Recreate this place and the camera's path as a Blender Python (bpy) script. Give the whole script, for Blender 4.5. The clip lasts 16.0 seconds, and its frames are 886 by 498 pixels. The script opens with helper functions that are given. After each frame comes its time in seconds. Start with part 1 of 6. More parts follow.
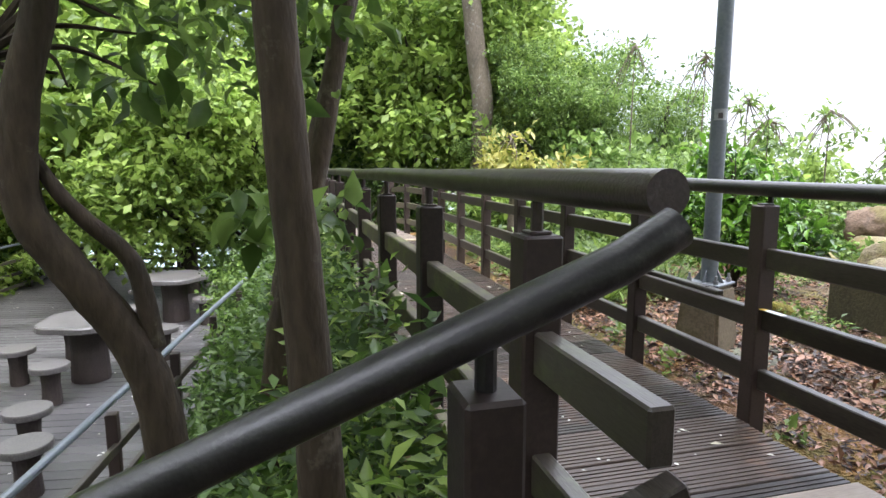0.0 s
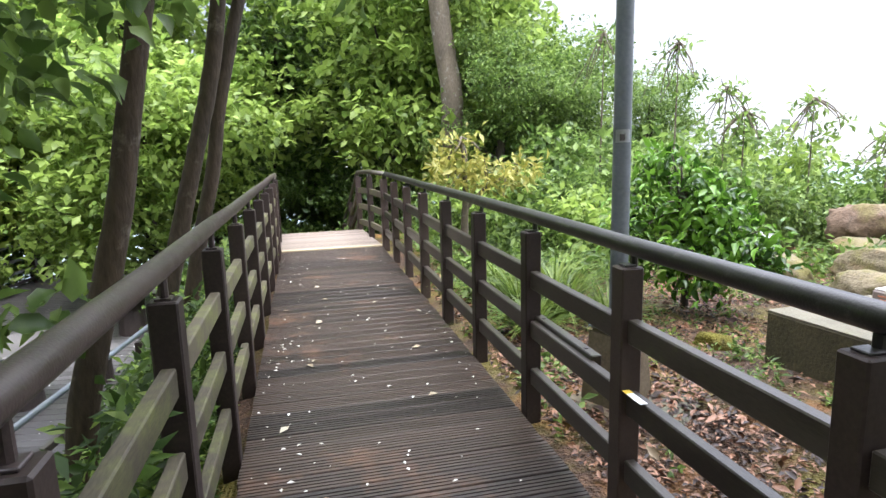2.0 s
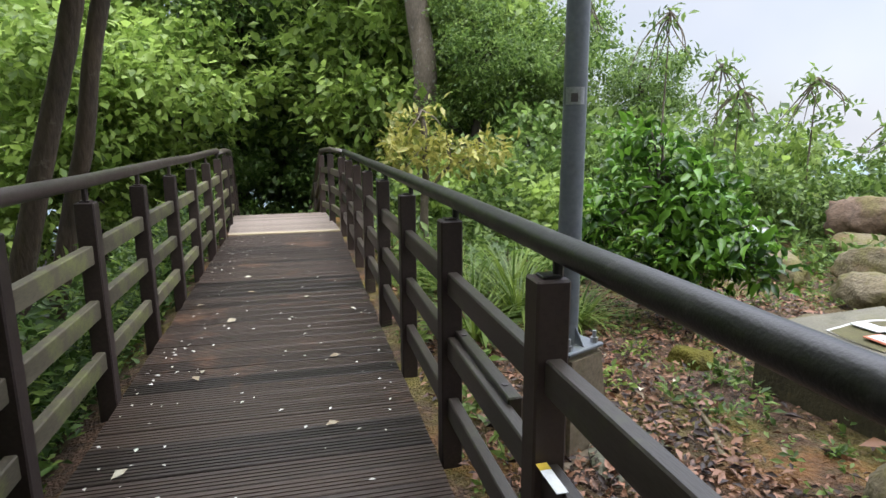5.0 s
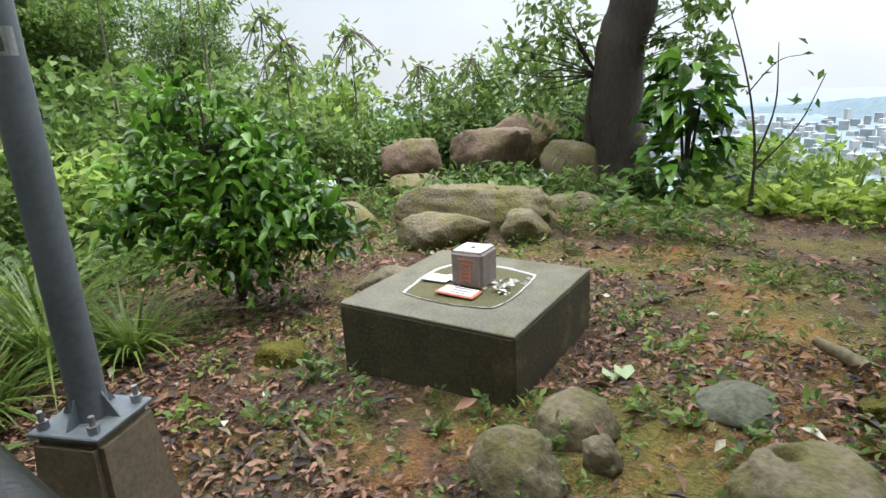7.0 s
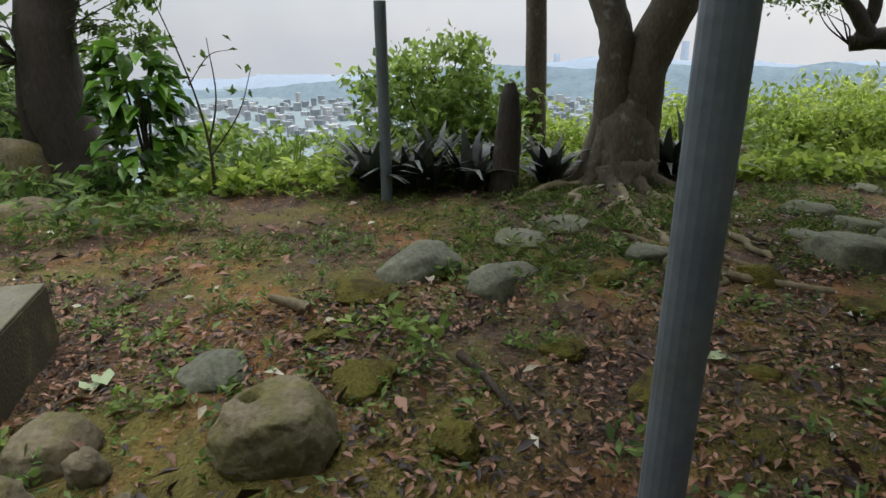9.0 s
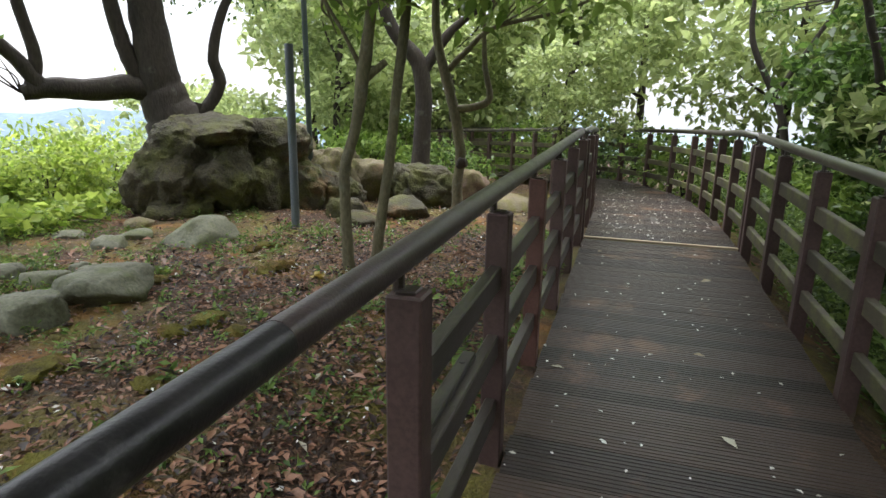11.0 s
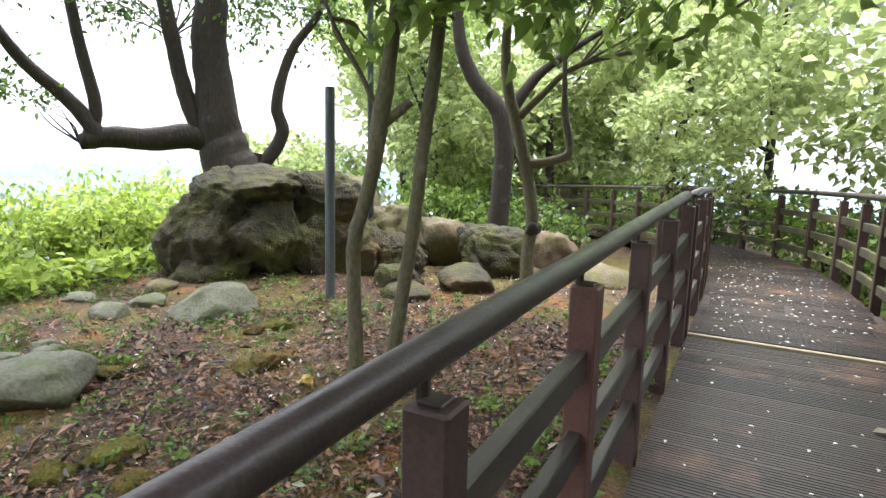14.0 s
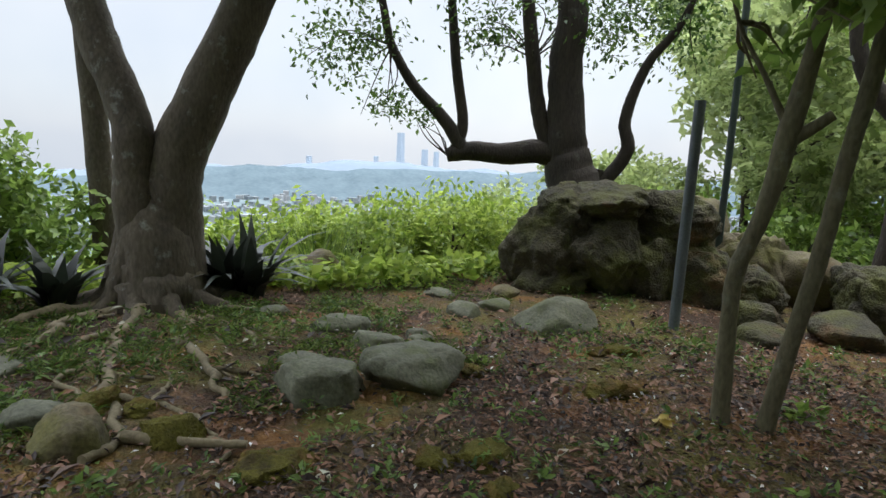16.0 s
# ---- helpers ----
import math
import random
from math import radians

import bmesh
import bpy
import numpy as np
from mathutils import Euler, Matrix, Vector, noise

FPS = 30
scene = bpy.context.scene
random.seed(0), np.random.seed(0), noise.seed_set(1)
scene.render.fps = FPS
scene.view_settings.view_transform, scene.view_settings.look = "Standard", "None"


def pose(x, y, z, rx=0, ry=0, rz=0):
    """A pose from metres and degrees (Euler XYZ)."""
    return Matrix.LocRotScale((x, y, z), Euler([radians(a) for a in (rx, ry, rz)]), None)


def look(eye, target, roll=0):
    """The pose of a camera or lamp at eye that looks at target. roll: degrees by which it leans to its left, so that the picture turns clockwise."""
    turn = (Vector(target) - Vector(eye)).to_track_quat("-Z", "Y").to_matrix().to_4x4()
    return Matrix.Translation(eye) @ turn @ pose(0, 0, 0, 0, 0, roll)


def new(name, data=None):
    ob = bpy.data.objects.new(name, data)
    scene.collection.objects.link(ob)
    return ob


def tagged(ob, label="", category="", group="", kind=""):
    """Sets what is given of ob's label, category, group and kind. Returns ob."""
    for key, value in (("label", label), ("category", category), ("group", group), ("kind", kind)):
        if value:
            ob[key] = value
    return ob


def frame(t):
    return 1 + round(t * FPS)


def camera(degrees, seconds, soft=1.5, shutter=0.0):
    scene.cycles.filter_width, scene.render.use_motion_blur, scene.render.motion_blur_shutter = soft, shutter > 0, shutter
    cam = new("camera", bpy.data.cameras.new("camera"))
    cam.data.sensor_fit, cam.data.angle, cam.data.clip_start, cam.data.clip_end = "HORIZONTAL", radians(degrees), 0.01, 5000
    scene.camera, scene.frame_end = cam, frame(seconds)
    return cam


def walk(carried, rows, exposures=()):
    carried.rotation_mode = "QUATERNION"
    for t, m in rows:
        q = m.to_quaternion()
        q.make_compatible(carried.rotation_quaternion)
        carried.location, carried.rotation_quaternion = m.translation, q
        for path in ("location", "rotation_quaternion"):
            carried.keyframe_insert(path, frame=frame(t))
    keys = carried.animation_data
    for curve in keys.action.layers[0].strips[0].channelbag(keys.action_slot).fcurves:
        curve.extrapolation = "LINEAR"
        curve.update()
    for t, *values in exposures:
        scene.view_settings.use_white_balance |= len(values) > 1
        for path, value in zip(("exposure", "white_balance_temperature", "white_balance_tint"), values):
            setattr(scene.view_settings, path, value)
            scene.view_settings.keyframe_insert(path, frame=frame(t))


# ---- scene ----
cam = camera(73.4, 16.0)
PATH = [
    (0, (-2.113, -2.275, 1.219), (-1.615, -0.359, 0.936), -0.1),
    (0.5, (-1.837, -2.257, 1.283), (-1.271, -0.36, 0.997), -2.0),
    (1, (-1.649, -2.18, 1.352), (-1.091, -0.283, 1.047), -1.8),
    (1.5, (-1.391, -2.03, 1.478), (-0.876, -0.126, 1.15), -1.5),
    (2, (-1.165, -2.0, 1.501), (-0.724, -0.08, 1.158), -1.6),
    (2.5, (-1.035, -1.9, 1.497), (-0.649, 0.029, 1.14), -1.7),
    (3, (-0.907, -1.802, 1.492), (-0.631, 0.147, 1.136), -1.4),
    (5.5, (-0.46, -1.166, 1.38), (0.17, 0.686, 0.962), 0.9),
    (6, (-0.305, -1.0, 1.388), (0.805, 0.597, 0.919), 1.0),
    (6.5, (-0.146, -0.925, 1.394), (1.2, 0.455, 0.862), -1.2),
    (7, (-0.037, -0.837, 1.391), (1.475, 0.344, 0.827), -3.0),
    (7.5, (-0.034, -0.811, 1.389), (1.598, 0.176, 0.788), -2.5),
    (8, (-0.023, -0.836, 1.388), (1.736, -0.117, 0.762), -1.6),
    (8.5, (-0.049, -0.901, 1.404), (1.823, -0.612, 0.763), -0.9),
    (9, (-0.155, -1.06, 1.445), (1.708, -1.373, 0.789), -0.4),
    (9.5, (-0.285, -1.3, 1.455), (1.342, -2.264, 0.797), 0.3),
    (10, (-0.359, -1.438, 1.441), (0.827, -2.921, 0.813), 1.8),
    (10.2, (-0.38, -1.5, 1.447), (0.627, -3.111, 0.821), 1.9),
    (12.5, (-0.574, -2.473, 1.503), (-0.196, -4.4, 1.121), 0.5),
    (13, (-0.618, -2.777, 1.484), (-0.236, -4.706, 1.118), 1.3),
    (13.5, (-0.504, -3.045, 1.471), (-0.043, -4.956, 1.102), 1.6),
    (14, (-0.431, -3.168, 1.461), (0.485, -4.911, 1.111), 1.1),
    (14.5, (-0.279, -3.202, 1.453), (1.094, -4.608, 1.08), 1.7),
    (15, (-0.074, -3.145, 1.475), (1.476, -4.35, 1.092), 2.2),
    (15.5, (-0.055, -3.113, 1.465), (1.548, -4.254, 1.099), 2.2),
    (16, (-0.05, -3.081, 1.455), (1.608, -4.152, 1.127), 2.3),
]
EXPOSURES = [(0.0, 1.4, 6600, 18), (1.0, 1.38, 6600, 18), (3.0, 1.2, 6600, 17), (5.5, 0.55, 6600, 15), (6.0, 0.65, 6600, 14), (6.5, 0.7, 6700, 13), (7.0, 0.58, 6700, 12), (7.5, 0.4, 6700, 12), (8.0, 0.24, 6800, 12),
             (8.5, 0.05, 6900, 13), (9.0, -0.1, 6900, 13), (9.5, 0.02, 6900, 13), (10.0, 0.25, 6900, 12), (12.5, 1.65, 6600, 16), (13.5, 1.7, 6600, 16), (14.0, 1.5, 6600, 16), (14.5, 1.0, 6600, 13),
             (15.0, 0.6, 6600, 11), (16.0, 0.15, 6600, 11)]
walk(cam, [(t, look(eye, target, roll)) for t, eye, target, roll in PATH], EXPOSURES)

# ---- world and light ----
SUN_DIR = (radians(68), radians(150))  # elevation, rotation
world = bpy.data.worlds.new("overcast_sky")
scene.world = world
world.use_nodes = True
wn, wl = world.node_tree.nodes, world.node_tree.links
sky = wn.new("ShaderNodeTexSky")
sky.sky_type, sky.sun_disc = "NISHITA", False
sky.sun_elevation, sky.sun_rotation = SUN_DIR
sky.air_density, sky.dust_density, sky.ozone_density = 1.0, 1.5, 1.0
# a bright cloud layer over most of the blue
cloud_noise = wn.new("ShaderNodeTexNoise")
cloud_noise.inputs["Scale"].default_value, cloud_noise.inputs["Detail"].default_value = 2.2, 4
cloud_tone = wn.new("ShaderNodeValToRGB")
cloud_tone.color_ramp.elements[0].position, cloud_tone.color_ramp.elements[1].position = 0.35, 0.65
cloud_tone.color_ramp.elements[0].color, cloud_tone.color_ramp.elements[1].color = (6.9, 7.9, 9.3, 1), (9.2, 9.8, 10.5, 1)
wl.new(cloud_noise.outputs["Fac"], cloud_tone.inputs[0])
# an overcast sky is brighter overhead than at the horizon
aim = wn.new("ShaderNodeTexCoord")
height = wn.new("ShaderNodeSeparateXYZ")
wl.new(aim.outputs["Generated"], height.inputs[0])
rise = wn.new("ShaderNodeMapRange")
rise.inputs["From Min"].default_value, rise.inputs["From Max"].default_value = 0.28, 1.0
rise.inputs["To Min"].default_value, rise.inputs["To Max"].default_value = 0.46, 4.3
wl.new(height.outputs["Z"], rise.inputs["Value"])
lifted = wn.new("ShaderNodeVectorMath")
lifted.operation = "SCALE"
wl.new(cloud_tone.outputs["Color"], lifted.inputs[0])
towards = wn.new("ShaderNodeVectorMath")
towards.operation = "DOT_PRODUCT"
towards.inputs[1].default_value = (0.82, -0.57, 0.0)
wl.new(aim.outputs["Generated"], towards.inputs[0])
sunward = wn.new("ShaderNodeMath")
sunward.operation = "MULTIPLY_ADD"
sunward.inputs[1].default_value, sunward.inputs[2].default_value = 0.5, 0.9
wl.new(towards.outputs["Value"], sunward.inputs[0])
glow = wn.new("ShaderNodeMath")
glow.operation = "MULTIPLY"
wl.new(rise.outputs["Result"], glow.inputs[0])
wl.new(sunward.outputs["Value"], glow.inputs[1])
overcast = wn.new("ShaderNodeMix")
overcast.data_type = "RGBA"
wl.new(glow.outputs["Value"], lifted.inputs["Scale"])
overcast.inputs["Factor"].default_value = 0.82
wl.new(sky.outputs["Color"], overcast.inputs["A"])
wl.new(lifted.outputs["Vector"], overcast.inputs["B"])
wl.new(overcast.outputs["Result"], wn["Background"].inputs["Color"])
wn["Background"].inputs["Strength"].default_value = 0.15
sun = new("sun", bpy.data.lights.new("sun", "SUN"))
sun.data.energy, sun.data.angle, sun.data.color = 1.5, radians(45), (1.0, 0.97, 0.92)
sun.matrix_world = pose(0, 0, 30, 90 - math.degrees(SUN_DIR[0]), 0, 180 - math.degrees(SUN_DIR[1]))


# ---- materials ----
def material(name, dark, light, rough=0.7, scale=8.0, fine=60.0, bump=0.3, metal=0.0, patch=None, patch_scale=1.5,
             patch_amount=0.5, vary=0.0, stretch=(1, 1, 1), translucent=0.0, spec=0.4, depth=0.01, island=0.0, world_space=False,
             patch2=None, patch2_scale=0.6, patch2_amount=0.4, flakes=0.0):
    """A two-scale procedural surface: dark to light by grain, an optional patch colour by a larger noise."""
    m = bpy.data.materials.new(name)
    m.use_nodes = True
    n, l = m.node_tree.nodes, m.node_tree.links
    b = n["Principled BSDF"]
    b.inputs["Metallic"].default_value = metal
    b.inputs["Specular IOR Level"].default_value = spec
    if world_space:
        co = n.new("ShaderNodeNewGeometry").outputs["Position"]
    else:
        co = n.new("ShaderNodeTexCoord").outputs["Object"]
    mp = n.new("ShaderNodeMapping")
    mp.inputs["Scale"].default_value = stretch
    l.new(co, mp.inputs["Vector"])
    big, small = n.new("ShaderNodeTexNoise"), n.new("ShaderNodeTexNoise")
    big.inputs["Scale"].default_value, small.inputs["Scale"].default_value = scale, fine
    big.inputs["Detail"].default_value, small.inputs["Detail"].default_value = 5, 3
    for t in (big, small):
        l.new(mp.outputs["Vector"], t.inputs["Vector"])
    mixf = n.new("ShaderNodeMath")
    mixf.operation = "MULTIPLY_ADD"
    mixf.inputs[1].default_value, mixf.inputs[2].default_value = 0.6, -0.05
    add = n.new("ShaderNodeMath")
    add.operation = "ADD"
    l.new(big.outputs["Fac"], add.inputs[0])
    l.new(small.outputs["Fac"], add.inputs[1])
    l.new(add.outputs[0], mixf.inputs[0])
    fac = mixf.outputs[0]
    if island:
        geo = n.new("ShaderNodeNewGeometry")
        isl = n.new("ShaderNodeMath")
        isl.operation = "MULTIPLY_ADD"
        isl.inputs[1].default_value, isl.inputs[2].default_value = island, -island / 2
        l.new(geo.outputs["Random Per Island"], isl.inputs[0])
        ad = n.new("ShaderNodeMath")
        l.new(fac, ad.inputs[0])
        l.new(isl.outputs[0], ad.inputs[1])
        fac = ad.outputs[0]
    if vary:
        oi = n.new("ShaderNodeObjectInfo")
        ov = n.new("ShaderNodeMath")
        ov.operation = "MULTIPLY_ADD"
        ov.inputs[1].default_value, ov.inputs[2].default_value = vary, -vary / 2
        l.new(oi.outputs["Random"], ov.inputs[0])
        ad2 = n.new("ShaderNodeMath")
        l.new(fac, ad2.inputs[0])
        l.new(ov.outputs[0], ad2.inputs[1])
        fac = ad2.outputs[0]
    ramp = n.new("ShaderNodeValToRGB")
    ramp.color_ramp.elements[0].position, ramp.color_ramp.elements[1].position = 0.3, 0.75
    ramp.color_ramp.elements[0].color, ramp.color_ramp.elements[1].color = (*dark, 1), (*light, 1)
    l.new(fac, ramp.inputs[0])
    col = ramp.outputs["Color"]
    if flakes:
        vo = n.new("ShaderNodeTexVoronoi")
        vo.inputs["Scale"].default_value = flakes
        wob = n.new("ShaderNodeVectorMath")
        wob.operation = "MULTIPLY_ADD"
        wob.inputs[1].default_value = (0.06, 0.06, 0.06)
        l.new(small.outputs["Color"], wob.inputs[0])
        l.new(mp.outputs["Vector"], wob.inputs[2])
        l.new(wob.outputs["Vector"], vo.inputs["Vector"])
        tone = n.new("ShaderNodeValToRGB")
        tone.color_ramp.elements[0].color, tone.color_ramp.elements[1].color = (0.018, 0.011, 0.008, 1), (0.21, 0.125, 0.075, 1)
        mid = tone.color_ramp.elements.new(0.55)
        mid.color = (0.075, 0.038, 0.024, 1)
        l.new(vo.outputs["Color"], tone.inputs[0])
        fl = n.new("ShaderNodeMix")
        fl.data_type = "RGBA"
        fl.inputs["Factor"].default_value = 0.65
        l.new(col, fl.inputs["A"])
        l.new(tone.outputs["Color"], fl.inputs["B"])
        col = fl.outputs["Result"]
    for tint, tint_scale, amount, shift in ((patch, patch_scale, patch_amount, 0.0), (patch2, patch2_scale, patch2_amount, 17.0)):
        if not tint:
            continue
        sh = n.new("ShaderNodeVectorMath")
        sh.inputs[1].default_value = (shift, shift * 0.7, shift * 0.3)
        l.new(co, sh.inputs[0])
        pn = n.new("ShaderNodeTexNoise")
        pn.inputs["Scale"].default_value, pn.inputs["Detail"].default_value = tint_scale, 8
        pn.inputs["Roughness"].default_value = 0.68
        l.new(sh.outputs["Vector"], pn.inputs["Vector"])
        pr = n.new("ShaderNodeValToRGB")
        pr.color_ramp.elements[0].position = 0.62 - 0.3 * amount
        pr.color_ramp.elements[1].position = 0.74 - 0.3 * amount
        pr.color_ramp.elements[1].color = (0.85, 0.85, 0.85, 1)
        l.new(pn.outputs["Fac"], pr.inputs[0])
        # the patch keeps the grain of the surface under it
        grain = n.new("ShaderNodeMix")
        grain.data_type, grain.blend_type = "RGBA", "MULTIPLY"
        grain.inputs["Factor"].default_value = 1.0
        gr = n.new("ShaderNodeValToRGB")
        gr.color_ramp.elements[0].position, gr.color_ramp.elements[1].position = 0.25, 0.8
        gr.color_ramp.elements[0].color, gr.color_ramp.elements[1].color = (0.5, 0.5, 0.5, 1), (1.35, 1.35, 1.35, 1)
        l.new(fac, gr.inputs[0])
        l.new(gr.outputs["Color"], grain.inputs["A"])
        grain.inputs["B"].default_value = (*tint, 1)
        mx = n.new("ShaderNodeMix")
        mx.data_type = "RGBA"
        l.new(pr.outputs["Color"], mx.inputs["Factor"])
        l.new(col, mx.inputs["A"])
        l.new(grain.outputs["Result"], mx.inputs["B"])
        col = mx.outputs["Result"]
    l.new(col, b.inputs["Base Color"])
    rr = n.new("ShaderNodeMapRange")
    rr.inputs["To Min"].default_value, rr.inputs["To Max"].default_value = max(rough - 0.12, 0.05), min(rough + 0.15, 1)
    l.new(big.outputs["Fac"], rr.inputs["Value"])
    l.new(rr.outputs["Result"], b.inputs["Roughness"])
    if bump:
        bp = n.new("ShaderNodeBump")
        bp.inputs["Strength"].default_value, bp.inputs["Distance"].default_value = bump, depth
        l.new(add.outputs[0], bp.inputs["Height"])
        l.new(bp.outputs["Normal"], b.inputs["Normal"])
    if translucent:
        tr = n.new("ShaderNodeBsdfTranslucent")
        l.new(col, tr.inputs["Color"])
        ms = n.new("ShaderNodeMixShader")
        ms.inputs["Fac"].default_value = translucent
        l.new(b.outputs["BSDF"], ms.inputs[1])
        l.new(tr.outputs["BSDF"], ms.inputs[2])
        l.new(ms.outputs["Shader"], n["Material Output"].inputs["Surface"])
    return m


def leafage(name, dark, light, rough=0.42, translucent=0.35, island=0.9):
    return material(name, dark, light, rough=rough, scale=0.6, fine=14, bump=0.15, translucent=translucent, island=island, spec=0.45,
                    world_space=True, vary=0.15)


M_BOARD = material("wet_deck_board", (0.016, 0.011, 0.0085), (0.058, 0.039, 0.029), 0.42, 5, 90, 0.35, vary=0.55, stretch=(0.25, 3, 3),
                   patch=(0.16, 0.085, 0.05), patch_scale=1.1, patch_amount=0.22, depth=0.002, world_space=True)
M_BOARD_PALE = material("dry_deck_board", (0.17, 0.135, 0.11), (0.30, 0.25, 0.21), 0.6, 5, 90, 0.3, vary=0.3, stretch=(0.25, 3, 3), depth=0.002)
M_STRIP = material("pale_edge_strip", (0.30, 0.24, 0.15), (0.42, 0.36, 0.24), 0.6, 6, 60)
M_POST = material("brown_painted_post", (0.020, 0.013, 0.011), (0.048, 0.032, 0.027), 0.5, 6, 80, 0.25, vary=0.5, depth=0.002)
M_POST_PALE = material("faded_brown_post", (0.055, 0.032, 0.029), (0.105, 0.064, 0.057), 0.55, 6, 80, 0.25, vary=0.4, depth=0.002,
                       patch=(0.10, 0.10, 0.05), patch_scale=3, patch_amount=0.25)
M_POST_RED = material("red_brown_post", (0.085, 0.040, 0.033), (0.14, 0.068, 0.055), 0.5, 6, 80, 0.25, depth=0.002)
M_PLANK = material("weathered_rail_plank", (0.018, 0.014, 0.011), (0.055, 0.045, 0.036), 0.32, 5, 70, 0.35, vary=0.4, stretch=(3, 0.4, 3),
                   patch=(0.075, 0.085, 0.035), patch_scale=2.5, patch_amount=0.25, depth=0.002)
M_PLANK_MOSS = material("mossy_rail_plank", (0.040, 0.033, 0.021), (0.100, 0.085, 0.055), 0.62, 5, 70, 0.35, vary=0.4, stretch=(3, 0.4, 3),
                        patch=(0.13, 0.14, 0.045), patch_scale=2.5, patch_amount=0.45, depth=0.002)
M_RAIL = material("wet_black_handrail", (0.006, 0.006, 0.006), (0.026, 0.023, 0.022), 0.34, 12, 150, 0.5, spec=0.55, depth=0.0015, patch=(0.075, 0.07, 0.065), patch_scale=14, patch_amount=0.12)
M_RAIL_BROWN = material("dark_brown_handrail", (0.022, 0.015, 0.014), (0.062, 0.044, 0.041), 0.34, 9, 140, 0.5, spec=0.5, depth=0.0015, patch=(0.11, 0.095, 0.09), patch_scale=10, patch_amount=0.12)
M_RAIL_WORN = material("worn_brown_handrail", (0.028, 0.023, 0.018), (0.085, 0.072, 0.056), 0.36, 7, 110, 0.35, spec=0.5, depth=0.002,
                       patch=(0.15, 0.14, 0.12), patch_scale=3, patch_amount=0.2)
M_STEEL = material("grey_painted_steel", (0.085, 0.10, 0.115), (0.15, 0.17, 0.19), 0.4, 4, 50, 0.15, spec=0.5, depth=0.002,
                   patch=(0.11, 0.12, 0.10), patch_scale=3.0, patch_amount=0.2)
M_GREEN_STEEL = material("dark_green_steel", (0.03, 0.045, 0.04), (0.06, 0.08, 0.07), 0.45, 4, 50, 0.15, depth=0.002)
M_BOLT = material("galvanised_bolt", (0.25, 0.26, 0.27), (0.42, 0.43, 0.44), 0.4, 20, 90, 0.2, metal=0.8, depth=0.001)
M_PEDESTAL = material("stained_concrete_pedestal", (0.085, 0.066, 0.042), (0.20, 0.16, 0.11), 0.75, 5, 60, 0.5, patch=(0.10, 0.085, 0.045),
                      patch_scale=4, patch_amount=0.4, depth=0.004)
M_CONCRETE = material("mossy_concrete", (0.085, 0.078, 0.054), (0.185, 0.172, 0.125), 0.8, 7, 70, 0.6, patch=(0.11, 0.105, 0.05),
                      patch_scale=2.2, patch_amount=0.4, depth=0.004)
# side faces of the plinth, darker and browner than its top
M_CONCRETE_SIDE = material("dark_concrete_side", (0.030, 0.025, 0.013), (0.080, 0.068, 0.036), 0.85, 5, 60, 0.8, patch=(0.15, 0.12, 0.06),
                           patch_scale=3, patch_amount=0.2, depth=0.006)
M_MARKER = material("stone_marker", (0.15, 0.12, 0.11), (0.29, 0.24, 0.22), 0.75, 9, 90, 0.5, depth=0.003)
M_MARKER_TOP = material("worn_marker_top", (0.38, 0.37, 0.35), (0.55, 0.54, 0.51), 0.8, 12, 90, 0.5, depth=0.003)
M_WHITE = material("white_plaque", (0.62, 0.62, 0.60), (0.80, 0.80, 0.79), 0.5, 14, 90, 0.1, depth=0.001)
M_RED = material("faded_red_paint", (0.45, 0.13, 0.07), (0.60, 0.22, 0.12), 0.55, 14, 90, 0.1, depth=0.001)
M_INK = material("dark_ink", (0.05, 0.045, 0.045), (0.10, 0.09, 0.09), 0.6, 14, 90, 0.0)
M_YELLOW = material("yellow_tape", (0.65, 0.45, 0.05), (0.75, 0.55, 0.08), 0.5, 14, 90, 0.0)
M_SLATE = material("lower_deck_plank", (0.035, 0.034, 0.034), (0.095, 0.09, 0.09), 0.32, 4, 60, 0.25, vary=0.3, stretch=(0.3, 3, 3), depth=0.002)
M_TABLE_TOP = material("pale_stone_top", (0.065, 0.06, 0.058), (0.14, 0.13, 0.125), 0.35, 5, 60, 0.2, depth=0.002)
M_TABLE_LEG = material("dark_pedestal_leg", (0.028, 0.020, 0.018), (0.06, 0.045, 0.04), 0.6, 6, 60, 0.3, depth=0.003)
M_SOIL = material("damp_leaf_soil", (0.018, 0.012, 0.006), (0.110, 0.062, 0.030), 0.85, 5, 55, 1.0, patch=(0.140, 0.120, 0.020), patch_scale=0.9,
                  patch_amount=0.55, depth=0.04, world_space=True, patch2=(0.27, 0.125, 0.035), patch2_scale=1.1, patch2_amount=0.30, flakes=34)
# distance haze is put into the base colour of the far valley
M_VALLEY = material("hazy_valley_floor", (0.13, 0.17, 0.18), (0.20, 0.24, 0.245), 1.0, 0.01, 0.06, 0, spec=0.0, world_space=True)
M_ROCK = material("mossy_sandstone", (0.058, 0.046, 0.026), (0.205, 0.168, 0.102), 0.85, 5, 45, 0.55, patch=(0.115, 0.105, 0.028), patch_scale=3.4,
                  patch_amount=0.52, depth=0.02, world_space=True, patch2=(0.15, 0.09, 0.045), patch2_scale=2.0, patch2_amount=0.15)
M_ROCK_GREY = material("grey_green_stone", (0.055, 0.056, 0.037), (0.19, 0.19, 0.132), 0.8, 5, 45, 0.5, patch=(0.10, 0.115, 0.045), patch_scale=3.6,
                       patch_amount=0.35, depth=0.015, world_space=True, patch2=(0.055, 0.06, 0.025), patch2_scale=2.4, patch2_amount=0.25)
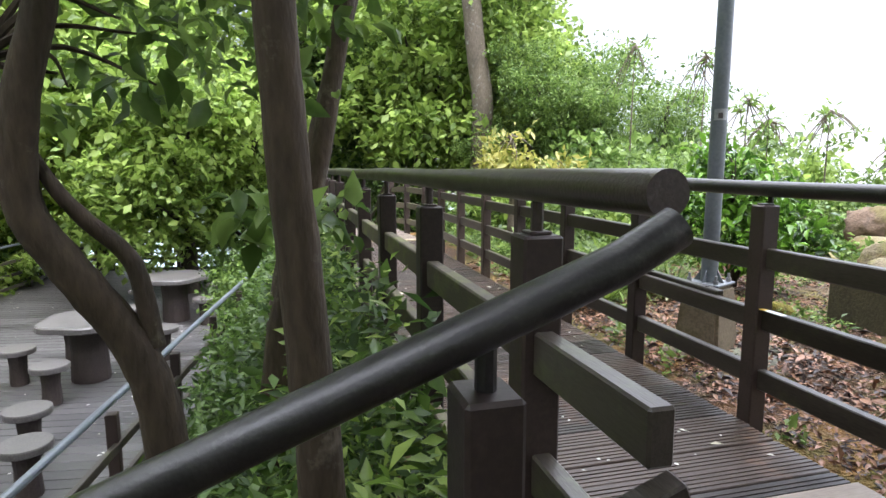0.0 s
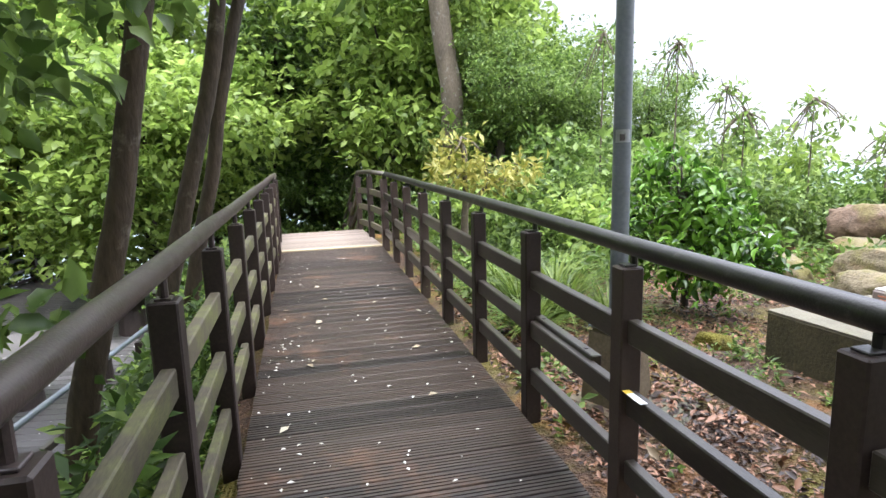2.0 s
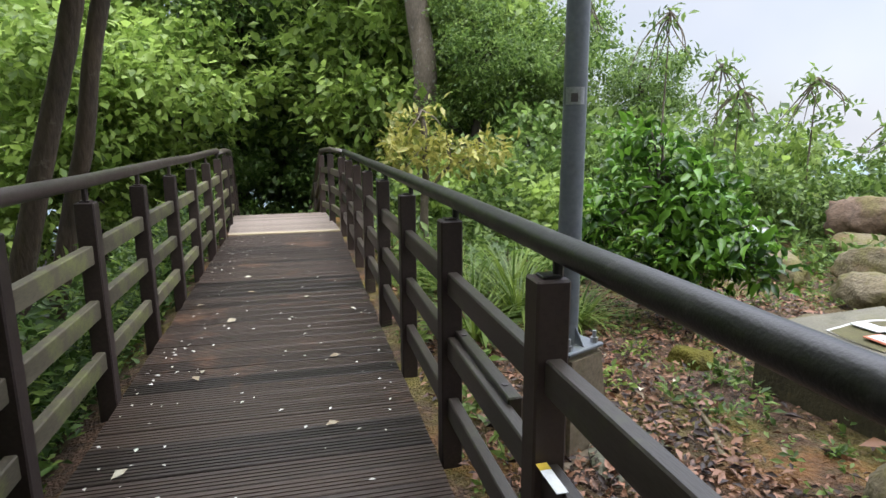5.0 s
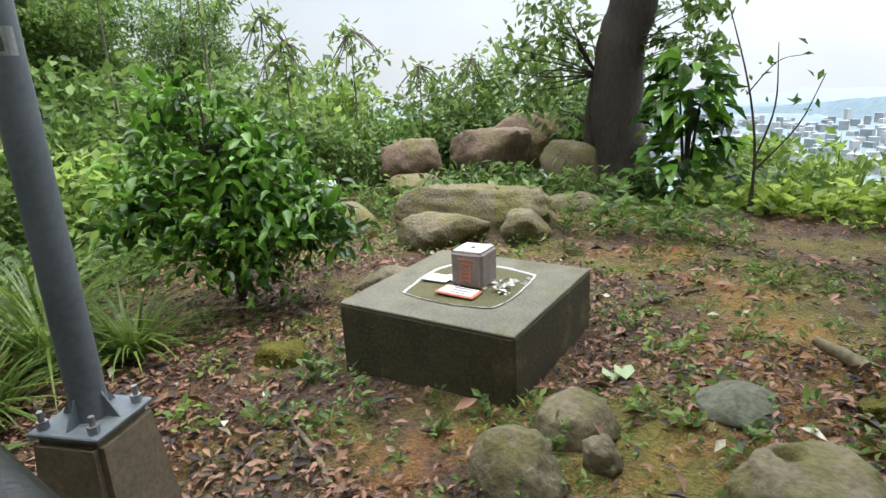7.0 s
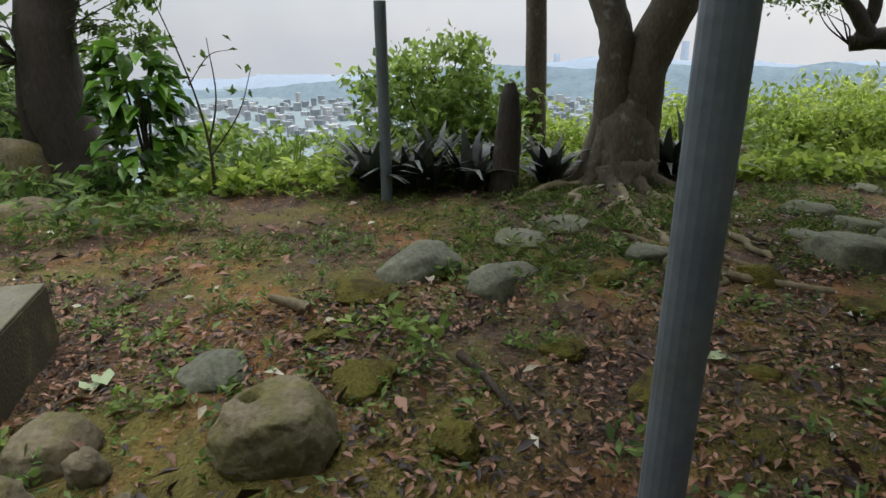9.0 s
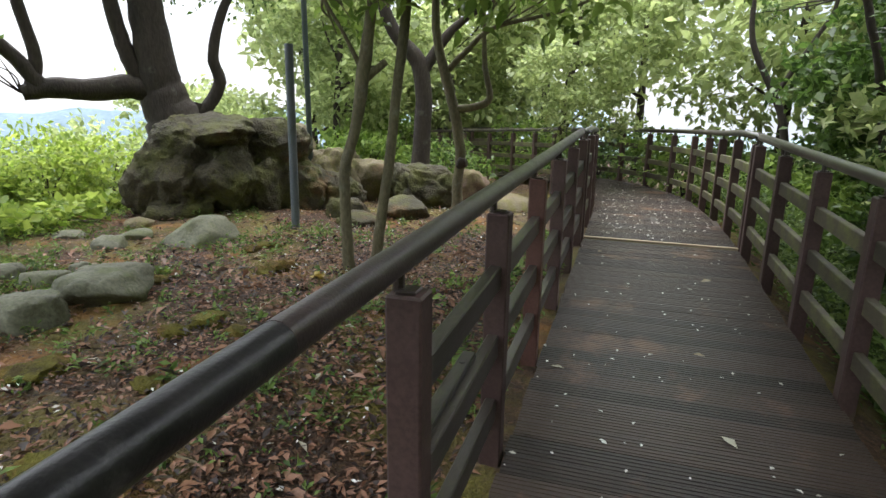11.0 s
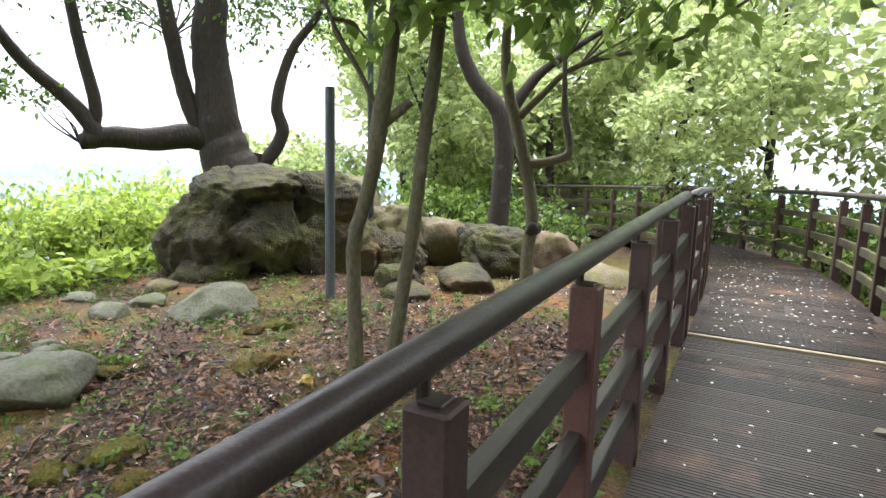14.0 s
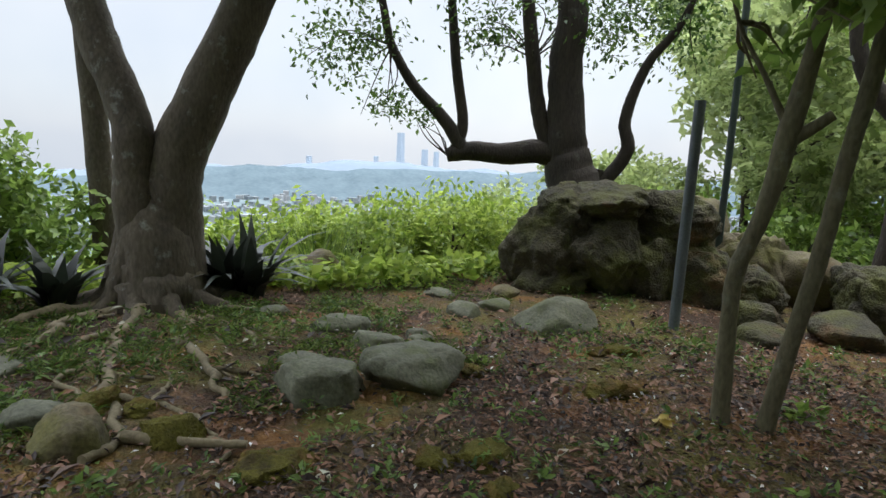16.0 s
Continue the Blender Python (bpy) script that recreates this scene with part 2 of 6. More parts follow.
M_ROCK_DARK = material("dark_lichen_boulder", (0.018, 0.016, 0.009), (0.082, 0.070, 0.042), 0.88, 3.5, 45, 0.9, patch=(0.085, 0.088, 0.022), patch_scale=2.2,
                       patch_amount=0.50, depth=0.03, world_space=True, patch2=(0.16, 0.085, 0.035), patch2_scale=1.1, patch2_amount=0.12)
M_ROCK_RED = material("reddish_sandstone", (0.062, 0.040, 0.027), (0.175, 0.115, 0.075), 0.8, 4, 26, 0.6, patch=(0.125, 0.105, 0.04), patch_scale=2,
                      patch_amount=0.35, depth=0.02, world_space=True)
M_ROCK_RUST = material("rust_lichen_rock", (0.075, 0.035, 0.012), (0.22, 0.105, 0.03), 0.85, 4, 26, 0.6, patch=(0.085, 0.080, 0.03), patch_scale=2.5,
                       patch_amount=0.35, depth=0.02, world_space=True)
M_MOSS = material("yellow_olive_moss", (0.050, 0.042, 0.010), (0.150, 0.135, 0.026), 0.95, 7, 80, 1.0, patch=(0.16, 0.085, 0.03), patch_scale=3.0,
                  patch_amount=0.22, depth=0.02, world_space=True, patch2=(0.05, 0.035, 0.018), patch2_scale=5.0, patch2_amount=0.25, spec=0.15)
M_BARK = material("brown_bark", (0.016, 0.011, 0.006), (0.068, 0.047, 0.028), 0.85, 5, 45, 0.9, stretch=(1, 1, 0.3),
                  patch=(0.15, 0.13, 0.10), patch_scale=5, patch_amount=0.12, depth=0.01, world_space=True)
M_BARK_GREY = material("grey_lichen_bark", (0.045, 0.036, 0.025), (0.145, 0.118, 0.085), 0.85, 5, 45, 0.8, stretch=(1, 1, 0.4),
                       patch=(0.27, 0.27, 0.24), patch_scale=7, patch_amount=0.14, depth=0.008, world_space=True)
M_BARK_DARK = material("dark_bark", (0.018, 0.014, 0.011), (0.060, 0.046, 0.035), 0.85, 4, 40, 0.9, stretch=(1, 1, 0.3),
                       patch=(0.09, 0.085, 0.07), patch_scale=5, patch_amount=0.1, depth=0.012, world_space=True)
M_BARK_GREEN = material("mossy_young_bark", (0.065, 0.058, 0.032), (0.19, 0.165, 0.10), 0.85, 5, 50, 0.7, stretch=(1, 1, 0.4),
                        patch=(0.21, 0.20, 0.15), patch_scale=8, patch_amount=0.15, depth=0.006, world_space=True)
M_ROOT = material("exposed_root", (0.095, 0.075, 0.042), (0.25, 0.205, 0.125), 0.85, 6, 50, 0.7, depth=0.006, world_space=True)
M_LEAF_DARK = leafage("dark_green_leaf", (0.035, 0.075, 0.014), (0.115, 0.2, 0.042), translucent=0.45)
M_LEAF_MID = leafage("green_leaf", (0.062, 0.118, 0.024), (0.195, 0.295, 0.072), translucent=0.5)
M_LEAF_BRIGHT = leafage("bright_green_leaf", (0.11, 0.185, 0.032), (0.29, 0.405, 0.092), translucent=0.55)
# a lit copy of the green leaf: open-sky brightness is in its colour
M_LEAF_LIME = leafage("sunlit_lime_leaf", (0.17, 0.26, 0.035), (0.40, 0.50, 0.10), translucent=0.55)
# backlight and haze on the southern woods are put into this leaf colour
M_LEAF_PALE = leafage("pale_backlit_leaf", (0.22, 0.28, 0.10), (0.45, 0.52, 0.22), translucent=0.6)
M_LEAF_YELLOW = leafage("yellow_green_leaf", (0.15, 0.18, 0.03), (0.38, 0.36, 0.09), translucent=0.45)
M_LEAF_GLOSSY = leafage("glossy_bush_leaf", (0.026, 0.075, 0.010), (0.14, 0.30, 0.035), rough=0.25, translucent=0.35)
M_LEAF_BLUE = leafage("grey_green_leaf", (0.07, 0.11, 0.05), (0.19, 0.26, 0.13), rough=0.35, translucent=0.4)
M_BLADE = leafage("arching_grass_blade", (0.055, 0.105, 0.014), (0.17, 0.24, 0.045), rough=0.4, translucent=0.4)
M_STRAP = leafage("dark_strap_leaf", (0.010, 0.013, 0.010), (0.040, 0.050, 0.036), rough=0.38, translucent=0.1)
M_LITTER = material("dry_leaf_litter", (0.024, 0.011, 0.007), (0.27, 0.135, 0.078), 0.5, 6, 60, 0.3, island=1.3, world_space=True, depth=0.003)
M_LITTER_PALE = material("pale_fallen_leaf", (0.28, 0.22, 0.14), (0.50, 0.47, 0.36), 0.6, 6, 60, 0.2, island=0.9, world_space=True, depth=0.002)
M_PETAL = material("fallen_white_petal", (0.55, 0.53, 0.47), (0.80, 0.79, 0.74), 0.6, 6, 60, 0.0, island=0.8)
# aerial haze is painted into the hill, city and tower colours below
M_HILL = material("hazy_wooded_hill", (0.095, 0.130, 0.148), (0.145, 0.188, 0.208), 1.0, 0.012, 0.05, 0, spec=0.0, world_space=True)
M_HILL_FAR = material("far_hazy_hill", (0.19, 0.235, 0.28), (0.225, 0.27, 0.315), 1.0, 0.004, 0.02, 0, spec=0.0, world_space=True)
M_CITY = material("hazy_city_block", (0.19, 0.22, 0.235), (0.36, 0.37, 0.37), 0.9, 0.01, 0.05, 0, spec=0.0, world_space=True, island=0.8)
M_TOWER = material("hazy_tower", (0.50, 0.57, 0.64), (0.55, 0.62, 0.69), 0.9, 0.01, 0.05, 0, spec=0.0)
M_PLASTIC = material("clear_milky_plastic", (0.45, 0.50, 0.48), (0.62, 0.66, 0.64), 0.25, 14, 90, 0.1, translucent=0.3, depth=0.001)


# ---- building helpers ----
def place(name, bm, mat, parent=None, label="", smooth=False):
    me = bpy.data.meshes.new(name)
    bm.to_mesh(me)
    bm.free()
    me.materials.append(mat)
    if smooth:
        me.polygons.foreach_set("use_smooth", [True] * len(me.polygons))
    ob = new(name, me)
    if parent:
        ob.parent = parent
    if label:
        ob["label"] = label
    return ob


def part(name, bm, mat, parent, label="", smooth=False):
    return place(name, bm, mat, parent, label, smooth)


def empty(name, at, label, category, group="", kind=""):
    ob = new(name)
    ob.location = at
    return tagged(ob, label, category, group, kind)


def box(bm, c, size, rot=(0, 0, 0), bevel=0.004):
    g = bmesh.ops.create_cube(bm, size=1.0)
    m = pose(*c, *rot) @ Matrix.Diagonal((*size, 1))
    bmesh.ops.transform(bm, matrix=m, verts=g["verts"])
    if bevel:
        edges = list({e for v in g["verts"] for e in v.link_edges})
        bmesh.ops.bevel(bm, geom=edges, offset=bevel, segments=1, affect="EDGES")
    return bm


def beam(bm, a, b, w, h, bevel=0.004):
    """A plank from a to b, w across and h high."""
    a, b = Vector(a), Vector(b)
    d = b - a
    yaw = math.degrees(math.atan2(-d.x, d.y))
    pitch = math.degrees(math.atan2(d.z, math.hypot(d.x, d.y)))
    return box(bm, (a + b) / 2, (w, d.length, h), (pitch, 0, yaw), bevel)


def tube(bm, pts, radii, sides=10, cap=True, wobble=0.0, seed=0):
    """A tapered round limb through pts."""
    pts = [Vector(p) for p in pts]
    rng = random.Random(seed)
    rings = []
    up = Vector((0.37, 0.91, 0.13)).normalized()
    for i, p in enumerate(pts):
        d = (pts[min(i + 1, len(pts) - 1)] - pts[max(i - 1, 0)]).normalized()
        x = d.cross(up)
        if x.length < 0.1:
            x = d.cross(Vector((1, 0, 0)))
        x.normalize()
        y = d.cross(x)
        ring = []
        for k in range(sides):
            a = 2 * math.pi * k / sides
            r = radii[i] * (1 + wobble * rng.uniform(-1, 1))
            ring.append(bm.verts.new(p + (x * math.cos(a) + y * math.sin(a)) * r))
        rings.append(ring)
    for r0, r1 in zip(rings, rings[1:]):
        for k in range(sides):
            bm.faces.new((r0[k], r0[(k + 1) % sides], r1[(k + 1) % sides], r1[k]))
    if cap:
        for ring in (rings[0][::-1], rings[-1]):
            bm.faces.new([bm.verts.new(v.co) for v in ring])
    return bm


def smooth_path(pts, steps=5):
    """A Catmull-Rom curve through pts (x, y, z, radius)."""
    p = [Vector(q) for q in pts]
    p = [p[0] * 2 - p[1]] + p + [p[-1] * 2 - p[-2]]
    out = []
    for i in range(1, len(p) - 2):
        for k in range(steps):
            t = k / steps
            a, b, c, d = p[i - 1], p[i], p[i + 1], p[i + 2]
            out.append(0.5 * ((2 * b) + (c - a) * t + (2 * a - 5 * b + 4 * c - d) * t * t + (3 * b - a - 3 * c + d) * t ** 3))
    out.append(p[-2])
    return out


def limb(bm, pts, sides=10, wobble=0.06, seed=0, steps=5):
    c = smooth_path([Vector(q) for q in pts], steps)
    rng = random.Random(seed)
    tube(bm, [(v[0] + rng.uniform(-0.05, 0.05) * v[3], v[1] + rng.uniform(-0.05, 0.05) * v[3], v[2]) for v in c],
         [max(v[3], 0.003) for v in c], sides, True, wobble, seed)
    return c


class Quads:
    """Many small leaves gathered into one mesh."""

    def __init__(self, seed):
        self.rng = np.random.default_rng(seed)
        self.v, self.f, self.n = [], [], 0

    def leaves(self, pos, direction, size, width=0.45, fold=0.12, fine=False, up=None):
        """pos, direction: (n, 3); size: (n,). Each leaf is a folded blade from its base to its tip."""
        n = len(pos)
        d = direction / (np.linalg.norm(direction, axis=1, keepdims=True) + 1e-9)
        u = self.rng.normal(size=(n, 3)) * 0.6 + np.array([0, 0, 1.0]) if up is None else up
        s = np.cross(d, u)
        s /= np.linalg.norm(s, axis=1, keepdims=True) + 1e-9
        nn = np.cross(s, d)
        L = size[:, None]
        if fine:
            st = [(0, 0, 0), (0.28, 0.42, 1), (0.62, 0.36, 0.8), (1, 0, -0.5), (0.62, -0.36, 0.8), (0.28, -0.42, 1), (0.45, 0, 0)]
            droop = np.array([0, 0.0, 0.06, -0.16, 0.06, 0.0, 0.02])
            vs = [pos + d * L * a + s * L * width * b + nn * L * (fold * c * (abs(b) > 0) + droop[i]) for i, (a, b, c) in enumerate(st)]
            faces = np.array([(0, 5, 6), (6, 5, 4), (6, 4, 3), (0, 6, 1), (6, 2, 1), (6, 3, 2)])
        else:
            vs = [pos, pos + d * L * 0.5 + s * L * width * 0.5 + nn * L * fold, pos + d * L, pos + d * L * 0.5 - s * L * width * 0.5 + nn * L * fold]
            faces = np.array([(0, 2, 1), (0, 3, 2)])
        k = len(vs)
        self.v.append(np.stack(vs, 1).reshape(-1, 3))
        self.f.append((faces[None] + (self.n + np.arange(n) * k)[:, None, None]).reshape(-1, 3))
        self.n += n * k

    def mesh(self, name, mat):
        v, f = np.concatenate(self.v).astype(np.float32), np.concatenate(self.f).astype(np.int32)
        me = bpy.data.meshes.new(name)
        me.vertices.add(len(v))
        me.vertices.foreach_set("co", v.ravel())
        me.loops.add(len(f) * 3)
        me.loops.foreach_set("vertex_index", f.ravel())
        me.polygons.add(len(f))
        me.polygons.foreach_set("loop_start", np.arange(len(f), dtype=np.int32) * 3)
        me.polygons.foreach_set("loop_total", np.full(len(f), 3, dtype=np.int32))
        me.update(calc_edges=True)
        me.materials.append(mat)
        return me


def cloud(q, centre, radii, clumps, per, size, spread=0.16, width=0.45, droop=0.25, fine=False, hollow=0.35):
    """Leaves in clumps through an ellipsoid, denser towards its outside, with an uneven outline."""
    rng = q.rng
    d = rng.normal(size=(clumps, 3))
    d /= np.linalg.norm(d, axis=1, keepdims=True)
    r = (hollow + (1 - hollow) * rng.random((clumps, 1)) ** 0.6) * (0.82 + 0.3 * rng.random((clumps, 1)))
    c = np.array(centre) + d * r * np.array(radii)
    pos = np.repeat(c, per, 0) + rng.normal(size=(clumps * per, 3)) * spread * np.array([1, 1, 0.6])
    di = rng.normal(size=pos.shape) + np.repeat(d, per, 0) * 0.5 + np.array([0, 0, -droop])
    q.leaves(pos, di, size * (0.6 + 0.8 * rng.random(len(pos))), width, fine=fine)


def rock(bm, c, size, seed, rough=0.16, rot=0.0, sub=4, flat=0.0, cracks=0.0):
    """A weathered stone: a noisy ball cut by blunt planes; cracks run between its blocks."""
    g = bmesh.ops.create_icosphere(bm, subdivisions=sub, radius=1.0)
    off = Vector((seed * 3.7, seed * 1.3, seed * 2.1))
    rs = random.Random(seed)
    cuts = []
    for _ in range(14):
        d = Vector((rs.gauss(0, 1), rs.gauss(0, 1), rs.gauss(0, 0.8))).normalized()
        cuts.append((d, rs.uniform(0.55, 0.88)))
    if flat:
        cuts.append((Vector((rs.gauss(0, 0.06), rs.gauss(0, 0.06), 1)).normalized(), 1 - flat - 0.1))
    m = pose(*c, 0, 0, rot)
    for v in g["verts"]:
        p = v.co.copy()
        p *= 1 + rough * 1.4 * noise.noise(p * 0.9 + off) + rough * 0.6 * noise.noise(p * 2.1 + off)
        for d, lim in cuts:
            over = p.dot(d) - lim
            if over > 0:
                p -= d * over * 0.75
        p *= 1 + rough * 0.5 * noise.noise(p * 4.7 + off) + rough * 0.3 * noise.noise(p * 11 + off)
        if cracks:
            dist = noise.voronoi(v.co * 1.5 + off + Vector((0.15, 0.1, 0.2)) * noise.noise(v.co * 3 + off))[0]
            gap = max(0.0, 1 - (dist[1] - dist[0]) / 0.22)
            p *= 1 - cracks * gap * gap
        v.co = m @ Vector((p.x * size[0], p.y * size[1], p.z * size[2]))
    return bm


def smoothstep(a, b, x):
    t = np.clip((x - a) / (b - a), 0, 1)
    return t * t * (3 - 2 * t)


def ground_z(x, y):
    """The height of the ground: a hilltop strip, a bank down to the lower deck, valley far off."""
    x, y = np.asarray(x, float), np.asarray(y, float)
    z = -0.07 + 0.22 * smoothstep(0.0, 1.5, x) * np.exp(-((y + 2.0) / 4.2) ** 2)
    z = z - 1.35 * smoothstep(-1.55, -3.1, x) * smoothstep(-14.0, -6.0, y) - 0.5 * smoothstep(8.5, 12.0, y) * smoothstep(3.0, 0.0, x)
    z = z - 0.55 * smoothstep(-8.0, -15.0, y)
    z = z + 0.03 * np.sin(1.7 * x + 0.6) * np.sin(1.3 * y) * smoothstep(0.3, 1.2, x)
    out = np.sqrt(np.maximum(x - 6.0, 0) ** 2 + np.maximum(-10.0 - x, 0) ** 2 + np.maximum(y - 15.0, 0) ** 2 + np.maximum(-24.0 - y, 0) ** 2)
    return z - 250 * (1 - np.exp(-out / 420.0))


def gz(x, y):
    return float(ground_z(x, y))


# ---- ground and distance ----
def build_ground():
    n, a, b, cx, cy = 320, 1.15, 9.0, 2.2, -2.2
    u = np.linspace(-1, 1, n + 1)
    ax = a * np.sinh(b * u) * (4300 / (a * math.sinh(b)))
    X, Y = np.meshgrid(ax + cx, ax + cy, indexing="ij")
    Z = ground_z(X, Y)
    near = np.hypot(X - cx, Y - cy) < 14
    rng = np.random.default_rng(4)
    Z = Z + np.where(near, rng.normal(0, 0.008, Z.shape), 0)
    v = np.stack([X, Y, Z], -1).reshape(-1, 3)
    i = np.arange(n)[:, None] * (n + 1) + np.arange(n)[None]
    f = np.stack([i, i + n + 1, i + n + 2, i + 1], -1).reshape(-1, 4)
    me = bpy.data.meshes.new("ground")
    me.from_pydata(v.tolist(), [], f.tolist())
    me.materials.append(M_SOIL)
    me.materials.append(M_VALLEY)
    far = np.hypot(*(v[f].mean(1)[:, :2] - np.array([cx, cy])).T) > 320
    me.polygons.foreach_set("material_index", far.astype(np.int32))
    me.polygons.foreach_set("use_smooth", [True] * len(me.polygons))
    tagged(new("ground", me), "damp brown soil with moss and leaf litter on a hilltop", "ground", kind="structure")


build_ground()


def ridge(name, dist, az0, az1, top, amp, seed, mat, label):
    """A far ridge line as a sloping sheet, dist metres off, from azimuth az0 to az1 (degrees from north, clockwise)."""
    bm = bmesh.new()
    rows = []
    steps = 220
    for k in range(steps + 1):
        az = radians(az0 + (az1 - az0) * k / steps)
        h = top + 95 * (float(smoothstep(80, 112, az0 + (az1 - az0) * k / steps)) - 1) + amp * (noise.noise(Vector((k * 0.05, seed, 0))) + 0.5 * noise.noise(Vector((k * 0.16, seed, 3))) + 0.16 * noise.noise(Vector((k * 0.7, seed, 7))))
        col = []
        for d, z in ((dist + 260, -260), (dist, h), (dist - 130, h - 40), (dist - 500, -255)):
            col.append(bm.verts.new((d * math.sin(az), d * math.cos(az), z)))
        rows.append(col)
    for r0, r1 in zip(rows, rows[1:]):
        for j in range(3):
            bm.faces.new((r0[j], r1[j], r1[j + 1], r0[j + 1]))
    ob = place(name, bm, mat, smooth=True)
    return tagged(ob, label, "hill", kind="structure")


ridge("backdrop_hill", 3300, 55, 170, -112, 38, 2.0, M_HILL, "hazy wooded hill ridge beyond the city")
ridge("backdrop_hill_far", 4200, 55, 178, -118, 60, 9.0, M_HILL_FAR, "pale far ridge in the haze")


def build_city():
    rng = np.random.default_rng(11)
    blocks = bmesh.new()
    for _ in range(1500):
        az, d = radians(rng.uniform(62, 168)), rng.uniform(1500, 2850)
        x, y = d * math.sin(az), d * math.cos(az)
        z = gz(x, y)
        h = rng.choice([14, 18, 22, 30, 45], p=[0.3, 0.3, 0.2, 0.15, 0.05]) * rng.uniform(0.7, 1.2)
        box(blocks, (x, y, z + h / 2 - 1), (rng.uniform(10, 34), rng.uniform(10, 30), h + 2), (0, 0, rng.uniform(0, 90)), 0)
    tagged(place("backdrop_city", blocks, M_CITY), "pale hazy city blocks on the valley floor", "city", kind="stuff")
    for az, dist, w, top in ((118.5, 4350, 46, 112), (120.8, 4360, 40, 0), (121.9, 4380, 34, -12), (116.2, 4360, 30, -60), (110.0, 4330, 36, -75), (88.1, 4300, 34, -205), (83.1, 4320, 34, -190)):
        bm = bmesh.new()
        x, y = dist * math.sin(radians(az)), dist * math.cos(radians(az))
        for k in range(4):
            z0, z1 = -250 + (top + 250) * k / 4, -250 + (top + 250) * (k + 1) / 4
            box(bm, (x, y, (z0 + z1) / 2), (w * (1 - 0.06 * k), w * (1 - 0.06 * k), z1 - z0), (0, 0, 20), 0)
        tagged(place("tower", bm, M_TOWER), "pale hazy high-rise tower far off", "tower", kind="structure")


build_city()

# ---- the walkway ----
BOARD = 0.145


def board_mesh(length, ribs=5):
    """A ribbed deck board, laid across the walk."""
    bm = bmesh.new()
    w = BOARD - 0.006
    prof = [(-w / 2, -0.03), (-w / 2, -0.004)]
    for k in range(ribs):
        a = -w / 2 + 0.004 + (w - 0.008) * k / ribs
        st = (w - 0.008) / ribs
        prof += [(a, 0), (a + st * 0.62, 0), (a + st * 0.7, -0.004), (a + st * 0.95, -0.004)]
    prof += [(w / 2, -0.004), (w / 2, -0.03)]
    ends = []
    for x in (-length / 2, length / 2):
        ends.append([bm.verts.new((x, y, z)) for y, z in prof])
    for k in range(len(prof) - 1):
        bm.faces.new((ends[0][k], ends[1][k], ends[1][k + 1], ends[0][k + 1]))
    me = bpy.data.meshes.new("deck_board")
    bmesh.ops.recalc_face_normals(bm, faces=bm.faces)
    bm.to_mesh(me)
    bm.free()
    return me


walkway = empty("walkway_deck", (-0.8, 0, 0), "brown ribbed timber walkway, damp, strewn with petals", "walkway", kind="structure")
brd = board_mesh(1.5)
brd.materials.append(M_BOARD)
brd_pale = board_mesh(1.5)
brd_pale.materials.append(M_BOARD_PALE)
rb = random.Random(5)


def lay(me, x, y, z, yaw=0.0, pitch=0.0, parent=walkway):
    o = new("deck_board", me)
    o.parent = parent
    o.location = (x - parent.location.x, y - parent.location.y, z - parent.location.z)
    o.rotation_euler = (radians(pitch), 0, radians(yaw))
    return o


y = -8.05
while y < 7.0:
    lay(brd, -0.8 + rb.uniform(-0.006, 0.006), y + BOARD / 2, rb.uniform(-0.003, 0.001), rb.uniform(-0.15, 0.15))
    y += BOARD
# the pale landing past the strip, then steps down
y = 7.12
while y < 9.0:
    lay(brd_pale, -0.8 - 0.06 * (y - 7.0), y + BOARD / 2, 0.012, 2.0)
    y += BOARD
for k in range(7):
    for j in range(2):
        lay(brd, -0.95 - 0.04 * k, 9.2 + 0.3 * k + BOARD * j, -0.17 * (k + 1), 3.0)

# the curve to the south, falling gently and bending east
SOUTH = [(-0.8, -8.15, 0.0)]
hd = 0.0
while len(SOUTH) < 120:
    x, y, z = SOUTH[-1]
    k = len(SOUTH)
    hd += 0.12 if k < 24 else (1.1 if k < 90 else 0.4)
    SOUTH.append((x + BOARD * math.sin(radians(hd)), y - BOARD * math.cos(radians(hd)), z - BOARD * math.tan(radians(3.2 if k > 4 else 0.5))))
for k, (x, y, z) in enumerate(SOUTH[1:]):
    px, py, pz = SOUTH[k]
    lay(brd, x, y, z + rb.uniform(-0.003, 0.001), math.degrees(math.atan2(x - px, py - y)), -3.2 if k > 4 else -0.5)

for nm, yy, w in (("edge_strip", 7.06, 0.11), ("edge_strip", -8.1, 0.05), ("edge_strip", -0.68, 0.12)):
    bm = bmesh.new()
    box(bm, (0, 0, -0.008), (1.5, w - 0.005, 0.04), bevel=0.004)
    o = part(nm, bm, M_STRIP if yy != -0.68 else M_BOARD_PALE, walkway, "pale worn edge strip across the boards")
    o.location = (0, yy, 0.006)
for x in (-1.52, -0.8, -0.08):
    bm = bmesh.new()
    box(bm, (x + 0.8, -0.5, -0.13), (0.07, 18.5, 0.18))
    part("joist", bm, M_POST, walkway, "dark timber joist under the boards")


def railing(name, posts, label, plank_mat=M_PLANK, post_mat=M_POST, tail=0.0, rail_mat=M_RAIL, heads=(0, 0), start=0.0, end=0.0, red=(), group="walkway railings", shift=0.0, lift=1.105, thick=0.035):
    """Square posts (x, y, z of the deck), three planks between each two, a round handrail on brackets."""
    x0, y0, z0 = posts[0]
    top = empty(name, (x0, y0, z0), label, "railing", group)
    inv = Vector((x0, y0, z0))
    rails = []
